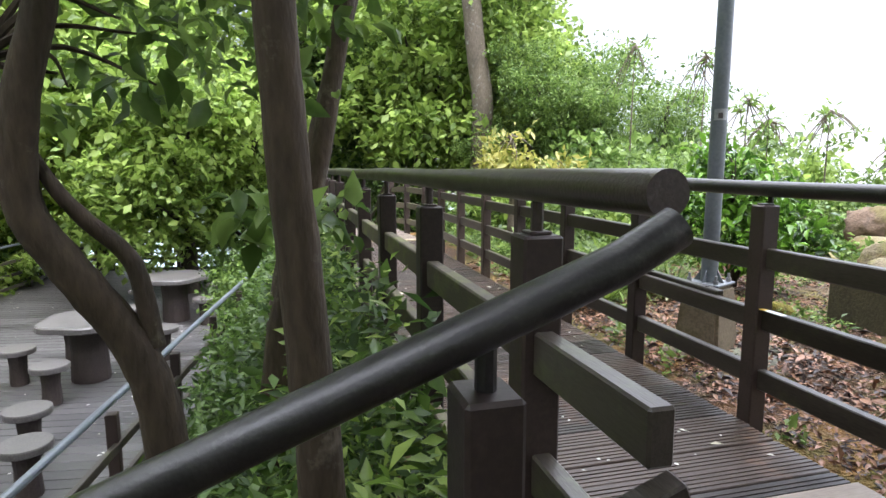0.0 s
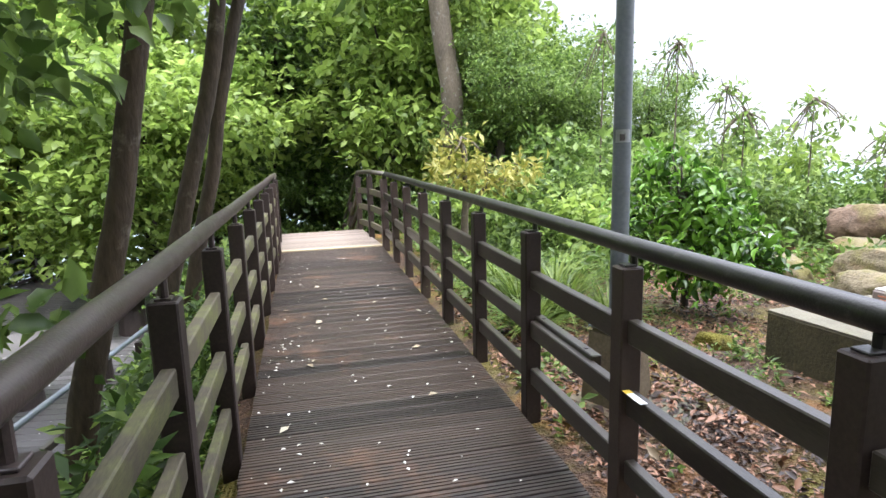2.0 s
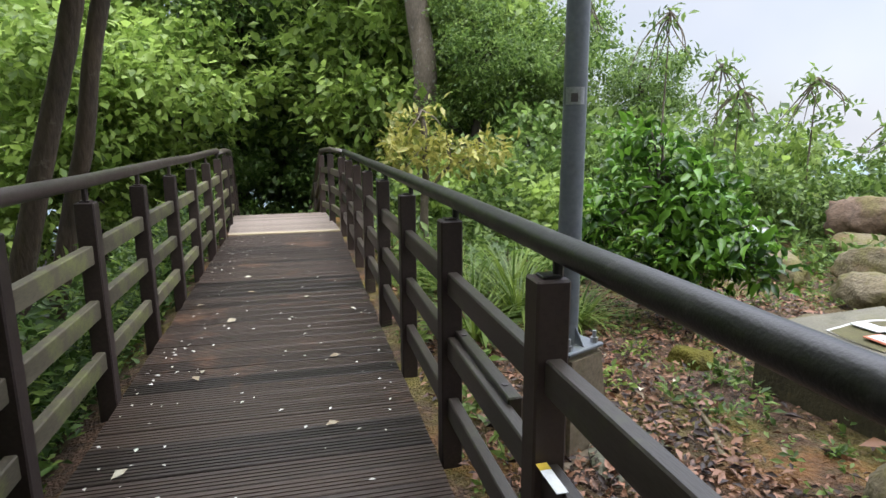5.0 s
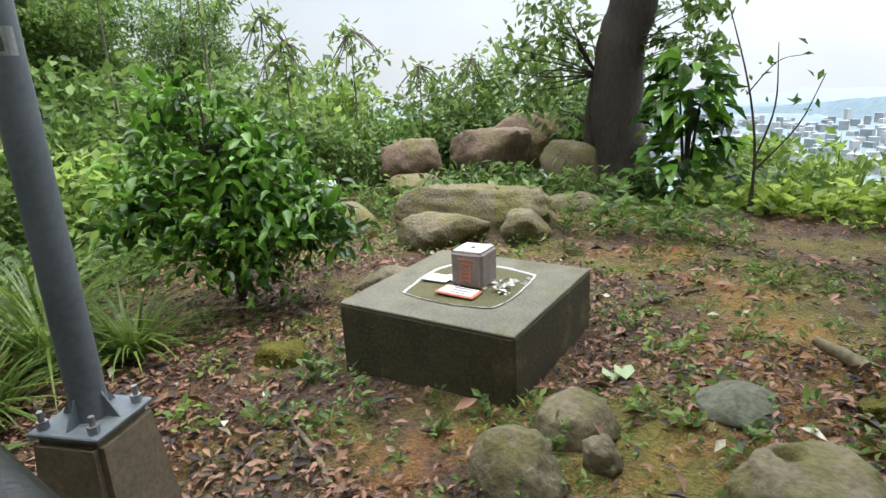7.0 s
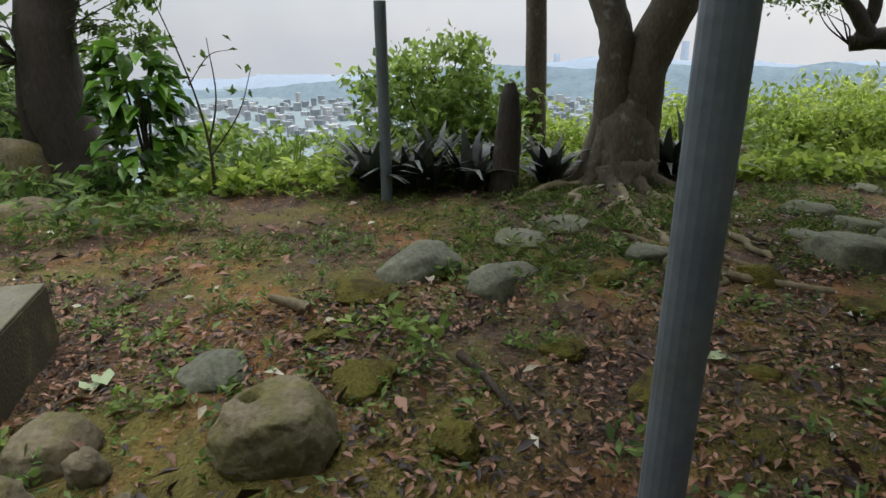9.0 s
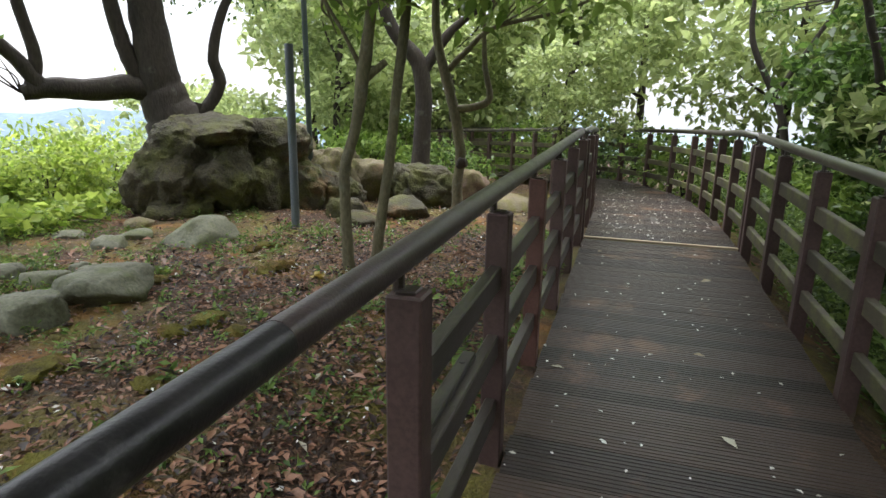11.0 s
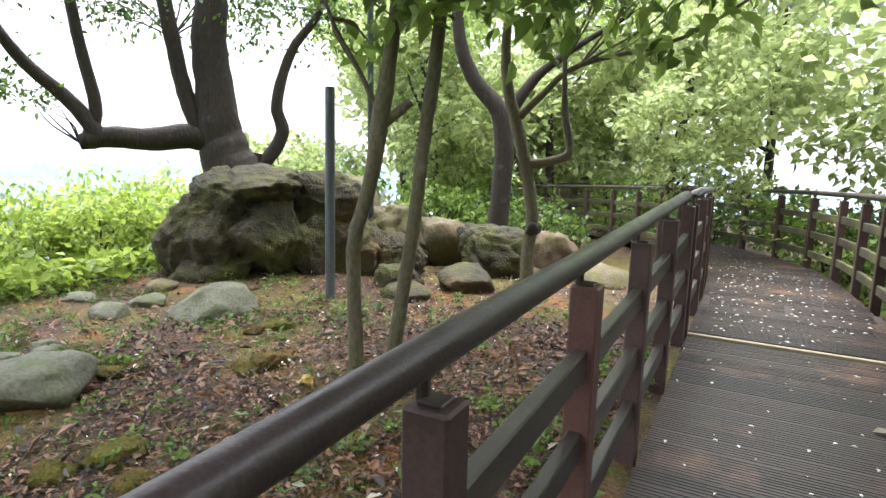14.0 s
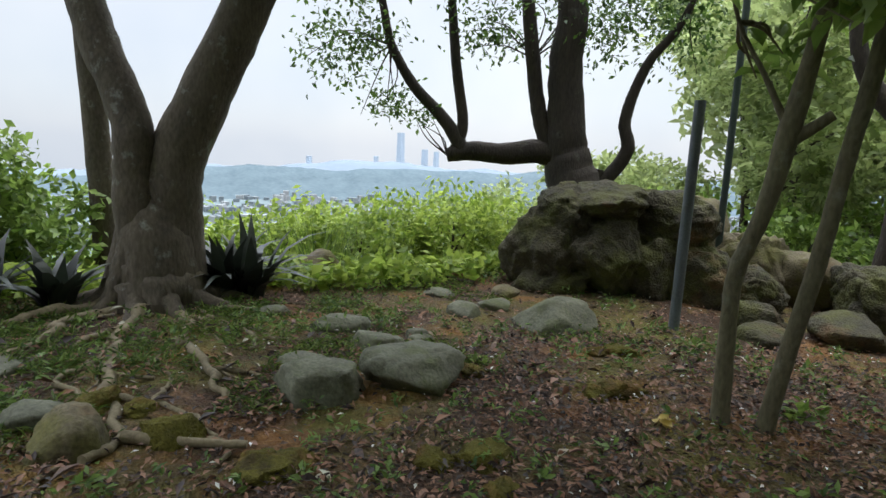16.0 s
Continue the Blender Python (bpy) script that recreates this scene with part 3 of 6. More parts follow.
    for i, (x, y, z) in enumerate(posts):
        nx, ny, _ = posts[min(i + 1, len(posts) - 1)]
        bx, by, _ = posts[max(i - 1, 0)]
        yaw = math.degrees(math.atan2(-(nx - bx), ny - by))
        bm = bmesh.new()
        h = 1.03 + 0.30
        box(bm, (0, 0, 1.03 - h / 2), (0.09, 0.085, h), (0, 0, yaw), 0.006)
        p = part("post", bm, M_POST_RED if i in red else post_mat, top, "red-brown repainted post" if i in red else "")
        p.location = Vector((x, y, z)) - inv
        bm = bmesh.new()
        tube(bm, [(shift, 0, 1.02), (shift, 0, lift - 0.015)], [0.014, 0.014], 8)
        box(bm, (0, 0, 1.034), (0.05, 0.05, 0.008), (0, 0, yaw), 0.002)
        part("bracket", bm, rail_mat, p)
        rails.append(Vector((x + shift, y, z + lift)) - inv)
    for i in range(len(posts) - 1):
        a, b = Vector(posts[i]) - inv, Vector(posts[i + 1]) - inv
        d = (b - a).normalized()
        for k, hz in enumerate((0.78, 0.50, 0.22)):
            bm = bmesh.new()
            up = Vector((0, 0, hz + 0.008 * math.sin(i * 2.3 + k)))
            beam(bm, (0, 0, 0), b - a - d * 0.092, 0.046, 0.095, 0.005)
            pl = part("plank", bm, plank_mat, top)
            pl.location = a + d * 0.046 + up
            if tail and i == 0:
                bm = bmesh.new()
                beam(bm, (0, 0, 0), -d * tail, 0.046, 0.095, 0.005)
                pl = part("plank", bm, M_PLANK, top)
                pl.location = a - d * 0.046 + up
    d0, d1 = (rails[1] - rails[0]).normalized(), (rails[-1] - rails[-2]).normalized()
    bm = bmesh.new()
    line = [rails[0] - d0 * start] + rails + [rails[-1] + d1 * end]
    rj = random.Random(len(posts))
    tube(bm, [v + Vector((0, 0, rj.uniform(-0.004, 0.004))) for v in line], [thick] * len(line), 20, True, 0.012, 3)
    part("handrail", bm, rail_mat, top, "round handrail, wet and worn", smooth=True)
    return top


def offset(i, side):
    """A point beside the southern curve, side metres to the east of its middle."""
    x, y, z = SOUTH[i]
    px, py, _ = SOUTH[max(i - 1, 0)] if i else (x, y + 1, z)
    dx, dy = x - px, y - py
    s = math.hypot(dx, dy) or 1
    return (x - dy / s * side, y + dx / s * side, z)


railing("railing", [(0.014, float(k), 0.0) for k in range(-2, 8)], "dark brown timber railing with a wet black round handrail", start=0.5, end=0.0, shift=0.026, thick=0.036)
railing("railing", [(0.014, float(k), 0.0) for k in range(-8, -2)], "red-brown timber railing with a worn dark handrail", rail_mat=M_RAIL_BROWN, post_mat=M_POST_PALE,
        end=0.5, red=(3,), shift=0.026, thick=0.036)
railing("railing", [(-1.6, -1.1 + 1.0 * k, 0.04 * max(0, 1 - k / 6)) for k in range(0, 9)], "dark timber railing above the bank, planks mossy", plank_mat=M_PLANK_MOSS,
        rail_mat=M_RAIL_BROWN, start=0.45, tail=0.42, lift=1.135)
railing("railing", [(-1.6, float(k), 0.0) for k in range(-8, -2)], "mossy grey-brown timber railing beside the dense bank", plank_mat=M_PLANK_MOSS, post_mat=M_POST_PALE,
        rail_mat=M_RAIL_WORN)
railing("railing", [(0.0, 7.0, 0.0), (-0.10, 8.0, 0.0), (-0.2, 9.0, -0.05), (-0.28, 10.0, -0.6), (-0.36, 11.0, -1.15)],
        "dark timber railing going down the far steps", plank_mat=M_PLANK_MOSS, rail_mat=M_RAIL_WORN)
railing("railing", [(-1.6, 6.9, 0.0), (-1.62, 8.0, 0.0), (-1.66, 9.0, -0.05), (-1.72, 10.0, -0.6), (-1.8, 11.0, -1.15)],
        "dark timber railing going down the far steps", plank_mat=M_PLANK_MOSS, rail_mat=M_RAIL_WORN)
for side in (0.8, -0.8):
    railing("railing", [offset(i, side) for i in range(0, 119, 7)], "weathered timber railing along the falling curve", plank_mat=M_PLANK_MOSS, post_mat=M_POST_PALE,
            rail_mat=M_RAIL_WORN)


def splice(y0, y1, z, x):
    ob = empty("splice_plank", (x, y0, z), "short brown timber splice bolted on the middle rail", "plank")
    bm = bmesh.new()
    beam(bm, (0, 0, 0), (0, y1 - y0, 0), 0.05, 0.10, 0.005)
    part("plank", bm, M_PLANK, ob)
    for f in (0.12, 0.85):
        bm = bmesh.new()
        tube(bm, [(0, (y1 - y0) * f, 0.045), (0, (y1 - y0) * f, 0.0535)], [0.012, 0.012], 8)
        part("bolt_hole", bm, M_INK, ob, "dark bolt hole")


splice(0.98, 0.30, 0.515, 0.0495)
splice(-3.06, -3.72, 0.515, 0.0495)

# stairs from the lower deck, with their handrail
stairs = empty("stairs", (-1.65, -2.4, 0), "brown timber stairs going down to the picnic deck", "stairs", kind="structure")
for k in range(9):
    bm = bmesh.new()
    box(bm, (-0.2 - 0.37 * k, 0, -0.145 * (k + 1) - 0.02), (0.38, 1.62, 0.04))
    part("tread", bm, M_BOARD, stairs)
for s in (-0.83, 0.83):
    bm = bmesh.new()
    beam(bm, (0, s, -0.12), (-3.4, s, -1.46), 0.05, 0.24)
    part("stringer", bm, M_POST, stairs)


def stair_rail(y):
    ob = empty("stair_railing", (-1.6, y, 0), "black round handrail on brown posts down the stairs", "railing")
    sl = 0.39
    top = 1.125
    bm = bmesh.new()
    tube(bm, [(-0.02, 0, top + 0.012), (-0.1, 0, top - 0.1 * sl + 0.006), (-1.2, 0, top - 1.2 * sl), (-3.3, 0, top - 3.3 * sl)], [0.029] * 4, 20, True, 0.01, 2)
    part("handrail", bm, M_RAIL, ob, "wet black round handrail", smooth=True)
    for x in (-0.283, -1.3, -2.3, -3.25):
        bm = bmesh.new()
        zt = top + x * sl - 0.075
        box(bm, (x, 0, zt - 0.62), (0.078, 0.09, 1.24), bevel=0.006)
        p = part("post", bm, M_POST, ob)
        bm = bmesh.new()
        tube(bm, [(x, 0, zt - 0.01), (x, 0, zt + 0.09)], [0.014, 0.014], 8)
        part("bracket", bm, M_RAIL, p)
    for hz in (0.74, 0.46):
        bm = bmesh.new()
        beam(bm, (0.02, 0, hz), (-3.25, 0, hz - 3.25 * sl), 0.046, 0.095)
        part("plank", bm, M_PLANK, ob)


stair_rail(-1.60)

# ---- the lower picnic deck ----
LOW = -1.3
lower = empty("lower_deck", (-3.1, 0, LOW), "grey wet plank deck with petals, below the bank", "deck", kind="structure")
lower.location, lower.rotation_euler = (-3.62, 0.0, LOW), (0, 0, radians(-7.8))
bm = bmesh.new()
box(bm, (0, 0, 0), (5.6, 0.143, 0.03), bevel=0.004)
o = part("plank", bm, M_SLATE, lower)
lpm = o.data
o.location = (-2.72, -1.5, -0.015)
for k in range(1, 98):
    o = new("plank", lpm)
    o.parent = lower
    o.location = (-2.72, -1.5 + 0.15 * k, -0.015)


def low_rail(pts, label):
    x0, y0, z0 = pts[0]
    top = empty("low_railing", pts[0], label, "railing", "picnic deck railings")
    inv = Vector(pts[0])
    for i, p in enumerate(pts):
        bm = bmesh.new()
        box(bm, (0, 0, 0.42), (0.075, 0.075, 0.86), bevel=0.005)
        q = part("post", bm, M_POST, top)
        q.location = Vector(p) - inv
    for a, b in zip(pts, pts[1:]):
        a, b = Vector(a) - inv, Vector(b) - inv
        for hz in (0.62, 0.36, 0.12):
            bm = bmesh.new()
            beam(bm, (0, 0, 0), b - a, 0.04, 0.06)
            q = part("plank", bm, M_PLANK, top)
            q.location = a + Vector((0.03, 0, hz))
    bm = bmesh.new()
    tube(bm, [Vector(p) - inv + Vector((0, 0, 0.93)) for p in pts], [0.026] * len(pts), 10)
    part("handrail", bm, M_STEEL, top, "grey round handrail")


low_rail([(-3.60 + 0.137 * (-0.6 + 1.3 * k), -0.6 + 1.3 * k, LOW) for k in range(11)], "brown post railing along the picnic deck below")
low_rail([(-9.0 + 0.137 * 1.3 * k, 0.0 + 1.3 * k, LOW) for k in range(11)], "brown post railing on the outer edge of the picnic deck")
low_rail([(-7.2 + 1.28 * k, 12.9 - 0.175 * k, LOW) for k in range(5)], "brown post railing on the end of the picnic deck")


def pedestal(name, at, r, h, wavy, label, cat, group):
    """A round stone top on a dark foot: a stool or a table."""
    ob = empty(name, at, label, cat, group)
    bm = bmesh.new()
    n, rim = 36, []
    t = 0.06 if r < 0.3 else 0.08
    for z, k in ((h - t, 0.97), (h - t * 0.85, 1.0), (h - t * 0.2, 1.0), (h, 0.97)):
        rim.append([bm.verts.new((r * k * (1 + wavy * math.cos(5 * a)) * math.cos(a), r * k * (1 + wavy * math.cos(5 * a)) * math.sin(a), z))
                    for a in (2 * math.pi * i / n for i in range(n))])
    for r0, r1 in zip(rim, rim[1:]):
        for i in range(n):
            bm.faces.new((r0[i], r0[(i + 1) % n], r1[(i + 1) % n], r1[i]))
    bm.faces.new(rim[-1])
    bm.faces.new(rim[0][::-1])
    part("top", bm, M_TABLE_TOP, ob, "pale grey stone top")
    bm = bmesh.new()
    f = 0.5 if r < 0.3 else 0.42
    tube(bm, [(0, 0, 0), (0, 0, 0.04), (0, 0, h * 0.5), (0, 0, h - t)], [r * f, r * f, r * f * 0.92, r * f * 1.05], 16, True, 0.03, 4)
    part("foot", bm, M_TABLE_LEG, ob, "dark brown column foot")
    return ob


for tx, ty, seats in ((-4.45, 5.35, ((-5.2, 5.35), (-4.62, 4.62), (-4.9, 6.2), (-3.75, 5.9))), (-3.95, 8.0, ((-4.4, 7.2), (-3.45, 7.6), (-4.6, 8.6), (-3.4, 8.7))),
                      (-5.25, 2.7, ((-4.37, 3.38), (-4.12, 2.65), (-5.5, 3.6), (-4.6, 1.9)))):
    pedestal("picnic_table", (tx, ty, LOW), 0.50, 0.74, 0.06, "scalloped grey stone table on a dark column, on the picnic deck", "table", "picnic tables")
    for sx, sy in seats:
        pedestal("stool", (sx, sy, LOW), 0.19, 0.43, 0.0, "round grey stone stool on a dark foot, beside the table", "stool", "picnic stools")


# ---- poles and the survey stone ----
def pole(name, x, y, z0, z1, r, mat, label, lean=(0, 0), cap=True):
    ob = empty(name, (x, y, z0), label, "pole")
    bm = bmesh.new()
    h = z1 - z0
    tube(bm, [(lean[0] * k / 4, lean[1] * k / 4, h * k / 4) for k in range(5)], [r] * 5, 18)
    part("shaft", bm, mat, ob, smooth=False)
    return ob


lamp = empty("lamp_post", (0.56, 1.02, 0.45), "tall grey steel lamp post bolted on a concrete pedestal", "lamp post")
bm = bmesh.new()
tube(bm, [(0, 0, 0.0), (0, 0, 0.7), (0, 0, 2.0), (0, 0, 5.2)], [0.052, 0.05, 0.047, 0.042], 20)
part("shaft", bm, M_STEEL, lamp, smooth=True)
bm = bmesh.new()
box(bm, (0, 0, -0.008), (0.24, 0.24, 0.016), (0, 0, 25))
plate = part("base_plate", bm, M_STEEL, lamp)
for a in range(4):
    bm = bmesh.new()
    c, s = math.cos(radians(70 + 90 * a)) * 0.125, math.sin(radians(70 + 90 * a)) * 0.125
    tube(bm, [(c, s, 0), (c, s, 0.025)], [0.017, 0.017], 6)
    tube(bm, [(c, s, 0.02), (c, s, 0.055)], [0.009, 0.009], 8)
    part("bolt", bm, M_BOLT, plate)
    bm = bmesh.new()
    gx, gy = math.cos(radians(25 + 90 * a)), math.sin(radians(25 + 90 * a))
    v = [bm.verts.new(p) for p in ((gx * 0.045, gy * 0.045, 0), (gx * 0.10, gy * 0.10, 0), (gx * 0.045, gy * 0.045, 0.09))]
    w = [bm.verts.new(u.co + Vector((-gy, gx, 0)) * 0.006) for u in v]
    bm.faces.new(v)
    bm.faces.new(w[::-1])
    for i in range(3):
        bm.faces.new((v[i], w[i], w[(i + 1) % 3], v[(i + 1) % 3]))
    bmesh.ops.recalc_face_normals(bm, faces=bm.faces)
    part("gusset", bm, M_STEEL, plate)
bm = bmesh.new()
for k in range(9):
    a0, a1 = radians(195 + 11 * k), radians(195 + 11 * (k + 1))
    q = [bm.verts.new((0.0495 * math.cos(a), 0.0495 * math.sin(a), z)) for a, z in ((a0, 1.04), (a1, 1.04), (a1, 1.11), (a0, 1.11))]
    bm.faces.new(q)
part("sign", bm, M_BOLT, lamp, "small grey tag with a dark mark")
bm = bmesh.new()
for k in range(3):
    a0, a1 = radians(225 + 11 * k), radians(225 + 11 * (k + 1))
    bm.faces.new([bm.verts.new((0.0505 * math.cos(a), 0.0505 * math.sin(a), z)) for a, z in ((a0, 1.05), (a1, 1.05), (a1, 1.085), (a0, 1.085))])
part("mark", bm, M_INK, lamp, "dark square mark on the tag")
bm = bmesh.new()
pv = []
for z, r in ((-0.62, 0.235), (-0.02, 0.17)):
    pv.append([bm.verts.new((r * math.cos(radians(70 + 90 * k)), r * math.sin(radians(70 + 90 * k)), z)) for k in range(4)])
for k in range(4):
    bm.faces.new((pv[0][k], pv[0][(k + 1) % 4], pv[1][(k + 1) % 4], pv[1][k]))
bm.faces.new(pv[1])
bmesh.ops.bevel(bm, geom=bm.edges[:], offset=0.02, segments=2, affect="EDGES")
part("pedestal", bm, M_PEDESTAL, lamp, "tapered stained concrete pedestal")
bm = bmesh.new()
box(bm, (0, 0, -0.52), (0.43, 0.43, 0.12), (0, 0, 25), 0.015)
part("footing", bm, M_PEDESTAL, lamp, "low concrete footing step")
bm = bmesh.new()
rock(bm, (0.80, 0.80, -0.02), (0.34, 0.26, 0.055), 3, 0.1, 35, 3)
tagged(place("flat_slab", bm, M_ROCK_GREY, smooth=False), "flat grey stone slab at the foot of the lamp post", "stone")

pole("steel_pole", 4.93, -1.42, 0.05, 1.76, 0.050, M_STEEL, "short grey steel pole standing at the edge of the clearing")
pole("steel_pole", 0.46, -1.472, -0.1, 4.5, 0.031, M_STEEL, "grey steel pole beside the railing")
pole("steel_pole", 3.12, -7.60, -0.1, 1.95, 0.046, M_STEEL, "grey steel pole in front of the boulder", lean=(0.0, -0.04))
pole("steel_pole", 4.1, -9.7, 0.0, 3.6, 0.04, M_GREEN_STEEL, "dark green steel pole behind the boulder")

plinth = empty("survey_plinth", (2.2, 0.75, 0), "low square mossy concrete plinth with dark olive-brown sides", "plinth")
plinth.rotation_euler = (0, 0, radians(5.5))
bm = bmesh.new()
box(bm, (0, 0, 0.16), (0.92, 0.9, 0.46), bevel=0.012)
part("block", bm, M_CONCRETE_SIDE, plinth, "dark olive-brown concrete block")
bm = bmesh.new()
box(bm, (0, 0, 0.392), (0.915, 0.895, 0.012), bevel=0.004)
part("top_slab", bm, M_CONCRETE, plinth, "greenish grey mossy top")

sticker = empty("sticker", (-0.012, -0.10, 0.552), "torn white and yellow sticker on the middle rail", "sticker")
bm = bmesh.new()
box(bm, (0, -0.03, 0.0), (0.03, 0.10, 0.002), bevel=0)
part("paper", bm, M_WHITE, sticker)
bm = bmesh.new()
box(bm, (0, 0.035, 0.001), (0.03, 0.03, 0.002), bevel=0)
part("tape", bm, M_YELLOW, sticker, "yellow tape end")
for z0, r0, r1, seed in ((0.399, 0.30, 0.315, 1),):
    # the rough cement ring round the stone
    bm = bmesh.new()
    n, inner, outer = 48, [], []
    for k in range(n):
        a = 2 * math.pi * k / n
        sq = 1 / max(abs(math.cos(a)), abs(math.sin(a))) ** 0.55
        w = 1 + 0.08 * noise.noise(Vector((math.cos(a) * 1.5, math.sin(a) * 1.5, 4)))
        t = 0.010 + 0.012 * abs(noise.noise(Vector((k * 0.4, 0, 0))))
        inner.append(bm.verts.new((0.27 * sq * w * math.cos(a), 0.27 * sq * w * math.sin(a), 0.4)))
        outer.append(bm.verts.new(((0.27 + t) * sq * w * math.cos(a), (0.27 + t) * sq * w * math.sin(a), 0.404)))
    for k in range(n):
        bm.faces.new((inner[k], outer[k], outer[(k + 1) % n], inner[(k + 1) % n]))
    part("cement_ring", bm, M_MARKER_TOP, plinth, "pale crumbled cement ring")
    bm = bmesh.new()
    bm.faces.new([bm.verts.new(v) for v in [(0.268 * math.cos(a) / max(abs(math.cos(a)), abs(math.sin(a))) ** 0.55,
                 0.268 * math.sin(a) / max(abs(math.cos(a)), abs(math.sin(a))) ** 0.55, 0.4) for a in (2 * math.pi * k / 40 for k in range(40))]])
    part("moss_patch", bm, material("moss_film", (0.06, 0.055, 0.025), (0.13, 0.12, 0.05), 0.9, 8, 60, 0.6, depth=0.004), plinth, "olive moss inside the ring")

marker = empty("survey_marker", (2.22, 0.74, 0.399), "square reddish stone survey marker with a pale worn top", "marker stone")
marker.rotation_euler = (0, 0, radians(8))
bm = bmesh.new()
box(bm, (0, 0, 0.09), (0.17, 0.17, 0.18), bevel=0.014)
part("stone", bm, M_MARKER, marker)
bm = bmesh.new()
box(bm, (0, 0, 0.181), (0.15, 0.15, 0.006), bevel=0.002)
part("top", bm, M_MARKER_TOP, marker, "pale worn top face")
bm = bmesh.new()
tube(bm, [(0, 0, 0.183), (0, 0, 0.187)], [0.010, 0.010], 8)
part("centre_mark", bm, M_INK, marker, "small dark centre cross")
bm = bmesh.new()
for zz, ww in ((0.145, 0.085), (0.125, 0.06), (0.10, 0.02), (0.085, 0.05), (0.065, 0.035), (0.045, 0.05)):
    box(bm, (-0.0865, 0.0, zz), (0.003, ww, 0.008), bevel=0)
for yy in (-0.02, 0.025):
    box(bm, (-0.0865, yy, 0.075), (0.003, 0.008, 0.08), bevel=0)
part("carved_mark", bm, M_RED, marker, "faded red carved strokes")


def plaque(x, y, yaw, w, d, border, label):
    ob = empty("plaque", (x, y, 0.404), label, "plaque")
    ob.rotation_euler = (radians(1.5), radians(-2), radians(yaw))
    bm = bmesh.new()
    box(bm, (0, 0, 0.007), (w, d, 0.008), bevel=0.002)
    part("sheet", bm, M_RED if border else M_WHITE, ob)
    if border:
        bm = bmesh.new()
        box(bm, (0, 0, 0.0125), (w - 0.03, d - 0.025, 0.003), bevel=0)
        part("face", bm, M_WHITE, ob)
        bm = bmesh.new()
        for k in range(3):
            box(bm, (-0.01 + 0.0 * k, -0.03 + 0.03 * k, 0.0148), (w * 0.5, 0.006, 0.0012), bevel=0)
        part("lettering", bm, M_INK, ob, "faint unreadable lines")


plaque(2.06, 0.72, 96, 0.20, 0.115, True, "white enamel plaque with a red border on the plinth")
plaque(2.17, 0.93, 100, 0.14, 0.10, False, "small plain white tile lying on the plinth")
plaque(2.20, 0.86, 65, 0.10, 0.04, False, "sliver of white card beside the marker")
qf = Quads(77)
rng = np.random.default_rng(77)
pp = np.stack([2.24 + rng.normal(0, 0.05, 40), 0.58 + rng.normal(0, 0.045, 40), np.full(40, 0.412)], 1)
qf.leaves(pp, rng.normal(size=(40, 3)) * np.array([1, 1, 0.2]), 0.03 + 0.03 * rng.random(40), 0.4)
tagged(new("crumbled_cement", qf.mesh("crumbled_cement", M_PETAL)), "white cement crumbs beside the marker", "debris", kind="stuff")


# ---- stones ----
def stone(name, x, y, size, mat, label, seed, rot=0.0, sink=0.35, rough=0.16, flat=0.0, sub=4, z=None, cat="stone", group="", cracks=0.0, pit=None):
    bm = bmesh.new()
    base = gz(x, y) if z is None else z
    rock(bm, (x, y, base + size[2] * (1 - 2 * sink) * 0.5), size, seed, rough, rot, sub, flat, cracks)
    if pit:
        for v in bm.verts:
            d = math.hypot(v.co.x - pit[0], v.co.y - pit[1]) / pit[2]
            if d < 1 and v.co.z > base:
                v.co.z -= pit[3] * (1 - d * d)
    ob = place(name, bm, mat, smooth=True)
    return tagged(ob, label, cat, group)


stone("stone", 1.64, -0.78, (0.25, 0.26, 0.22), M_ROCK, "large rounded brown stone with a small hole", 3, 30, 0.3, 0.12, 0.35, 5, pit=(1.68, -0.70, 0.045, 0.06))
stone("stone", 1.38, 0.03, (0.16, 0.20, 0.14), M_ROCK, "moss-streaked pointed stone beside the railing", 7, 15, 0.3, 0.2, sub=4)
stone("stone", 1.74, -0.02, (0.17, 0.17, 0.15), M_ROCK, "rounded mossy stone by the plinth", 9, 60, 0.33, 0.14)
stone("stone", 1.60, -0.19, (0.09, 0.08, 0.09), M_ROCK, "small knobbly brown stone", 12, 10, 0.3, 0.2)
stone("stone", 1.42, -0.33, (0.06, 0.05, 0.05), M_ROCK, "small knobbly brown stone", 15, 50, 0.3, 0.2)
stone("stone", 2.14, -0.48, (0.16, 0.17, 0.10), M_ROCK_GREY, "low smooth grey-green stone in the litter", 14, 80, 0.4, 0.1)
stone("stone", 3.12, -1.48, (0.22, 0.27, 0.15), M_ROCK_GREY, "grey-green half-buried stone in the litter", 17, 20, 0.38, 0.12)
stone("stone", 2.70, -1.80, (0.16, 0.17, 0.15), M_ROCK_GREY, "grey-green rounded stone beside the roots", 19, 50, 0.38, 0.12)
stone("stone", 2.98, -1.98, (0.14, 0.16, 0.09), M_ROCK_GREY, "low grey-green stone beside the roots", 20, 0, 0.4, 0.12)
stone("stone", 3.6, -2.2, (0.2, 0.25, 0.07), M_ROCK_GREY, "flat grey-green stone in the grass", 21, 0, 0.4, 0.1)
stone("stone", 3.9, -2.65, (0.2, 0.22, 0.07), M_ROCK_GREY, "flat grey-green stone in the grass", 22, 40, 0.4, 0.1)
stone("stone", 2.92, -4.84, (0.28, 0.34, 0.25), M_ROCK_GREY, "flat-topped grey stone step with mossy sides", 31, -30, 0.3, 0.2, 0.35, 4, group="stepping stones")
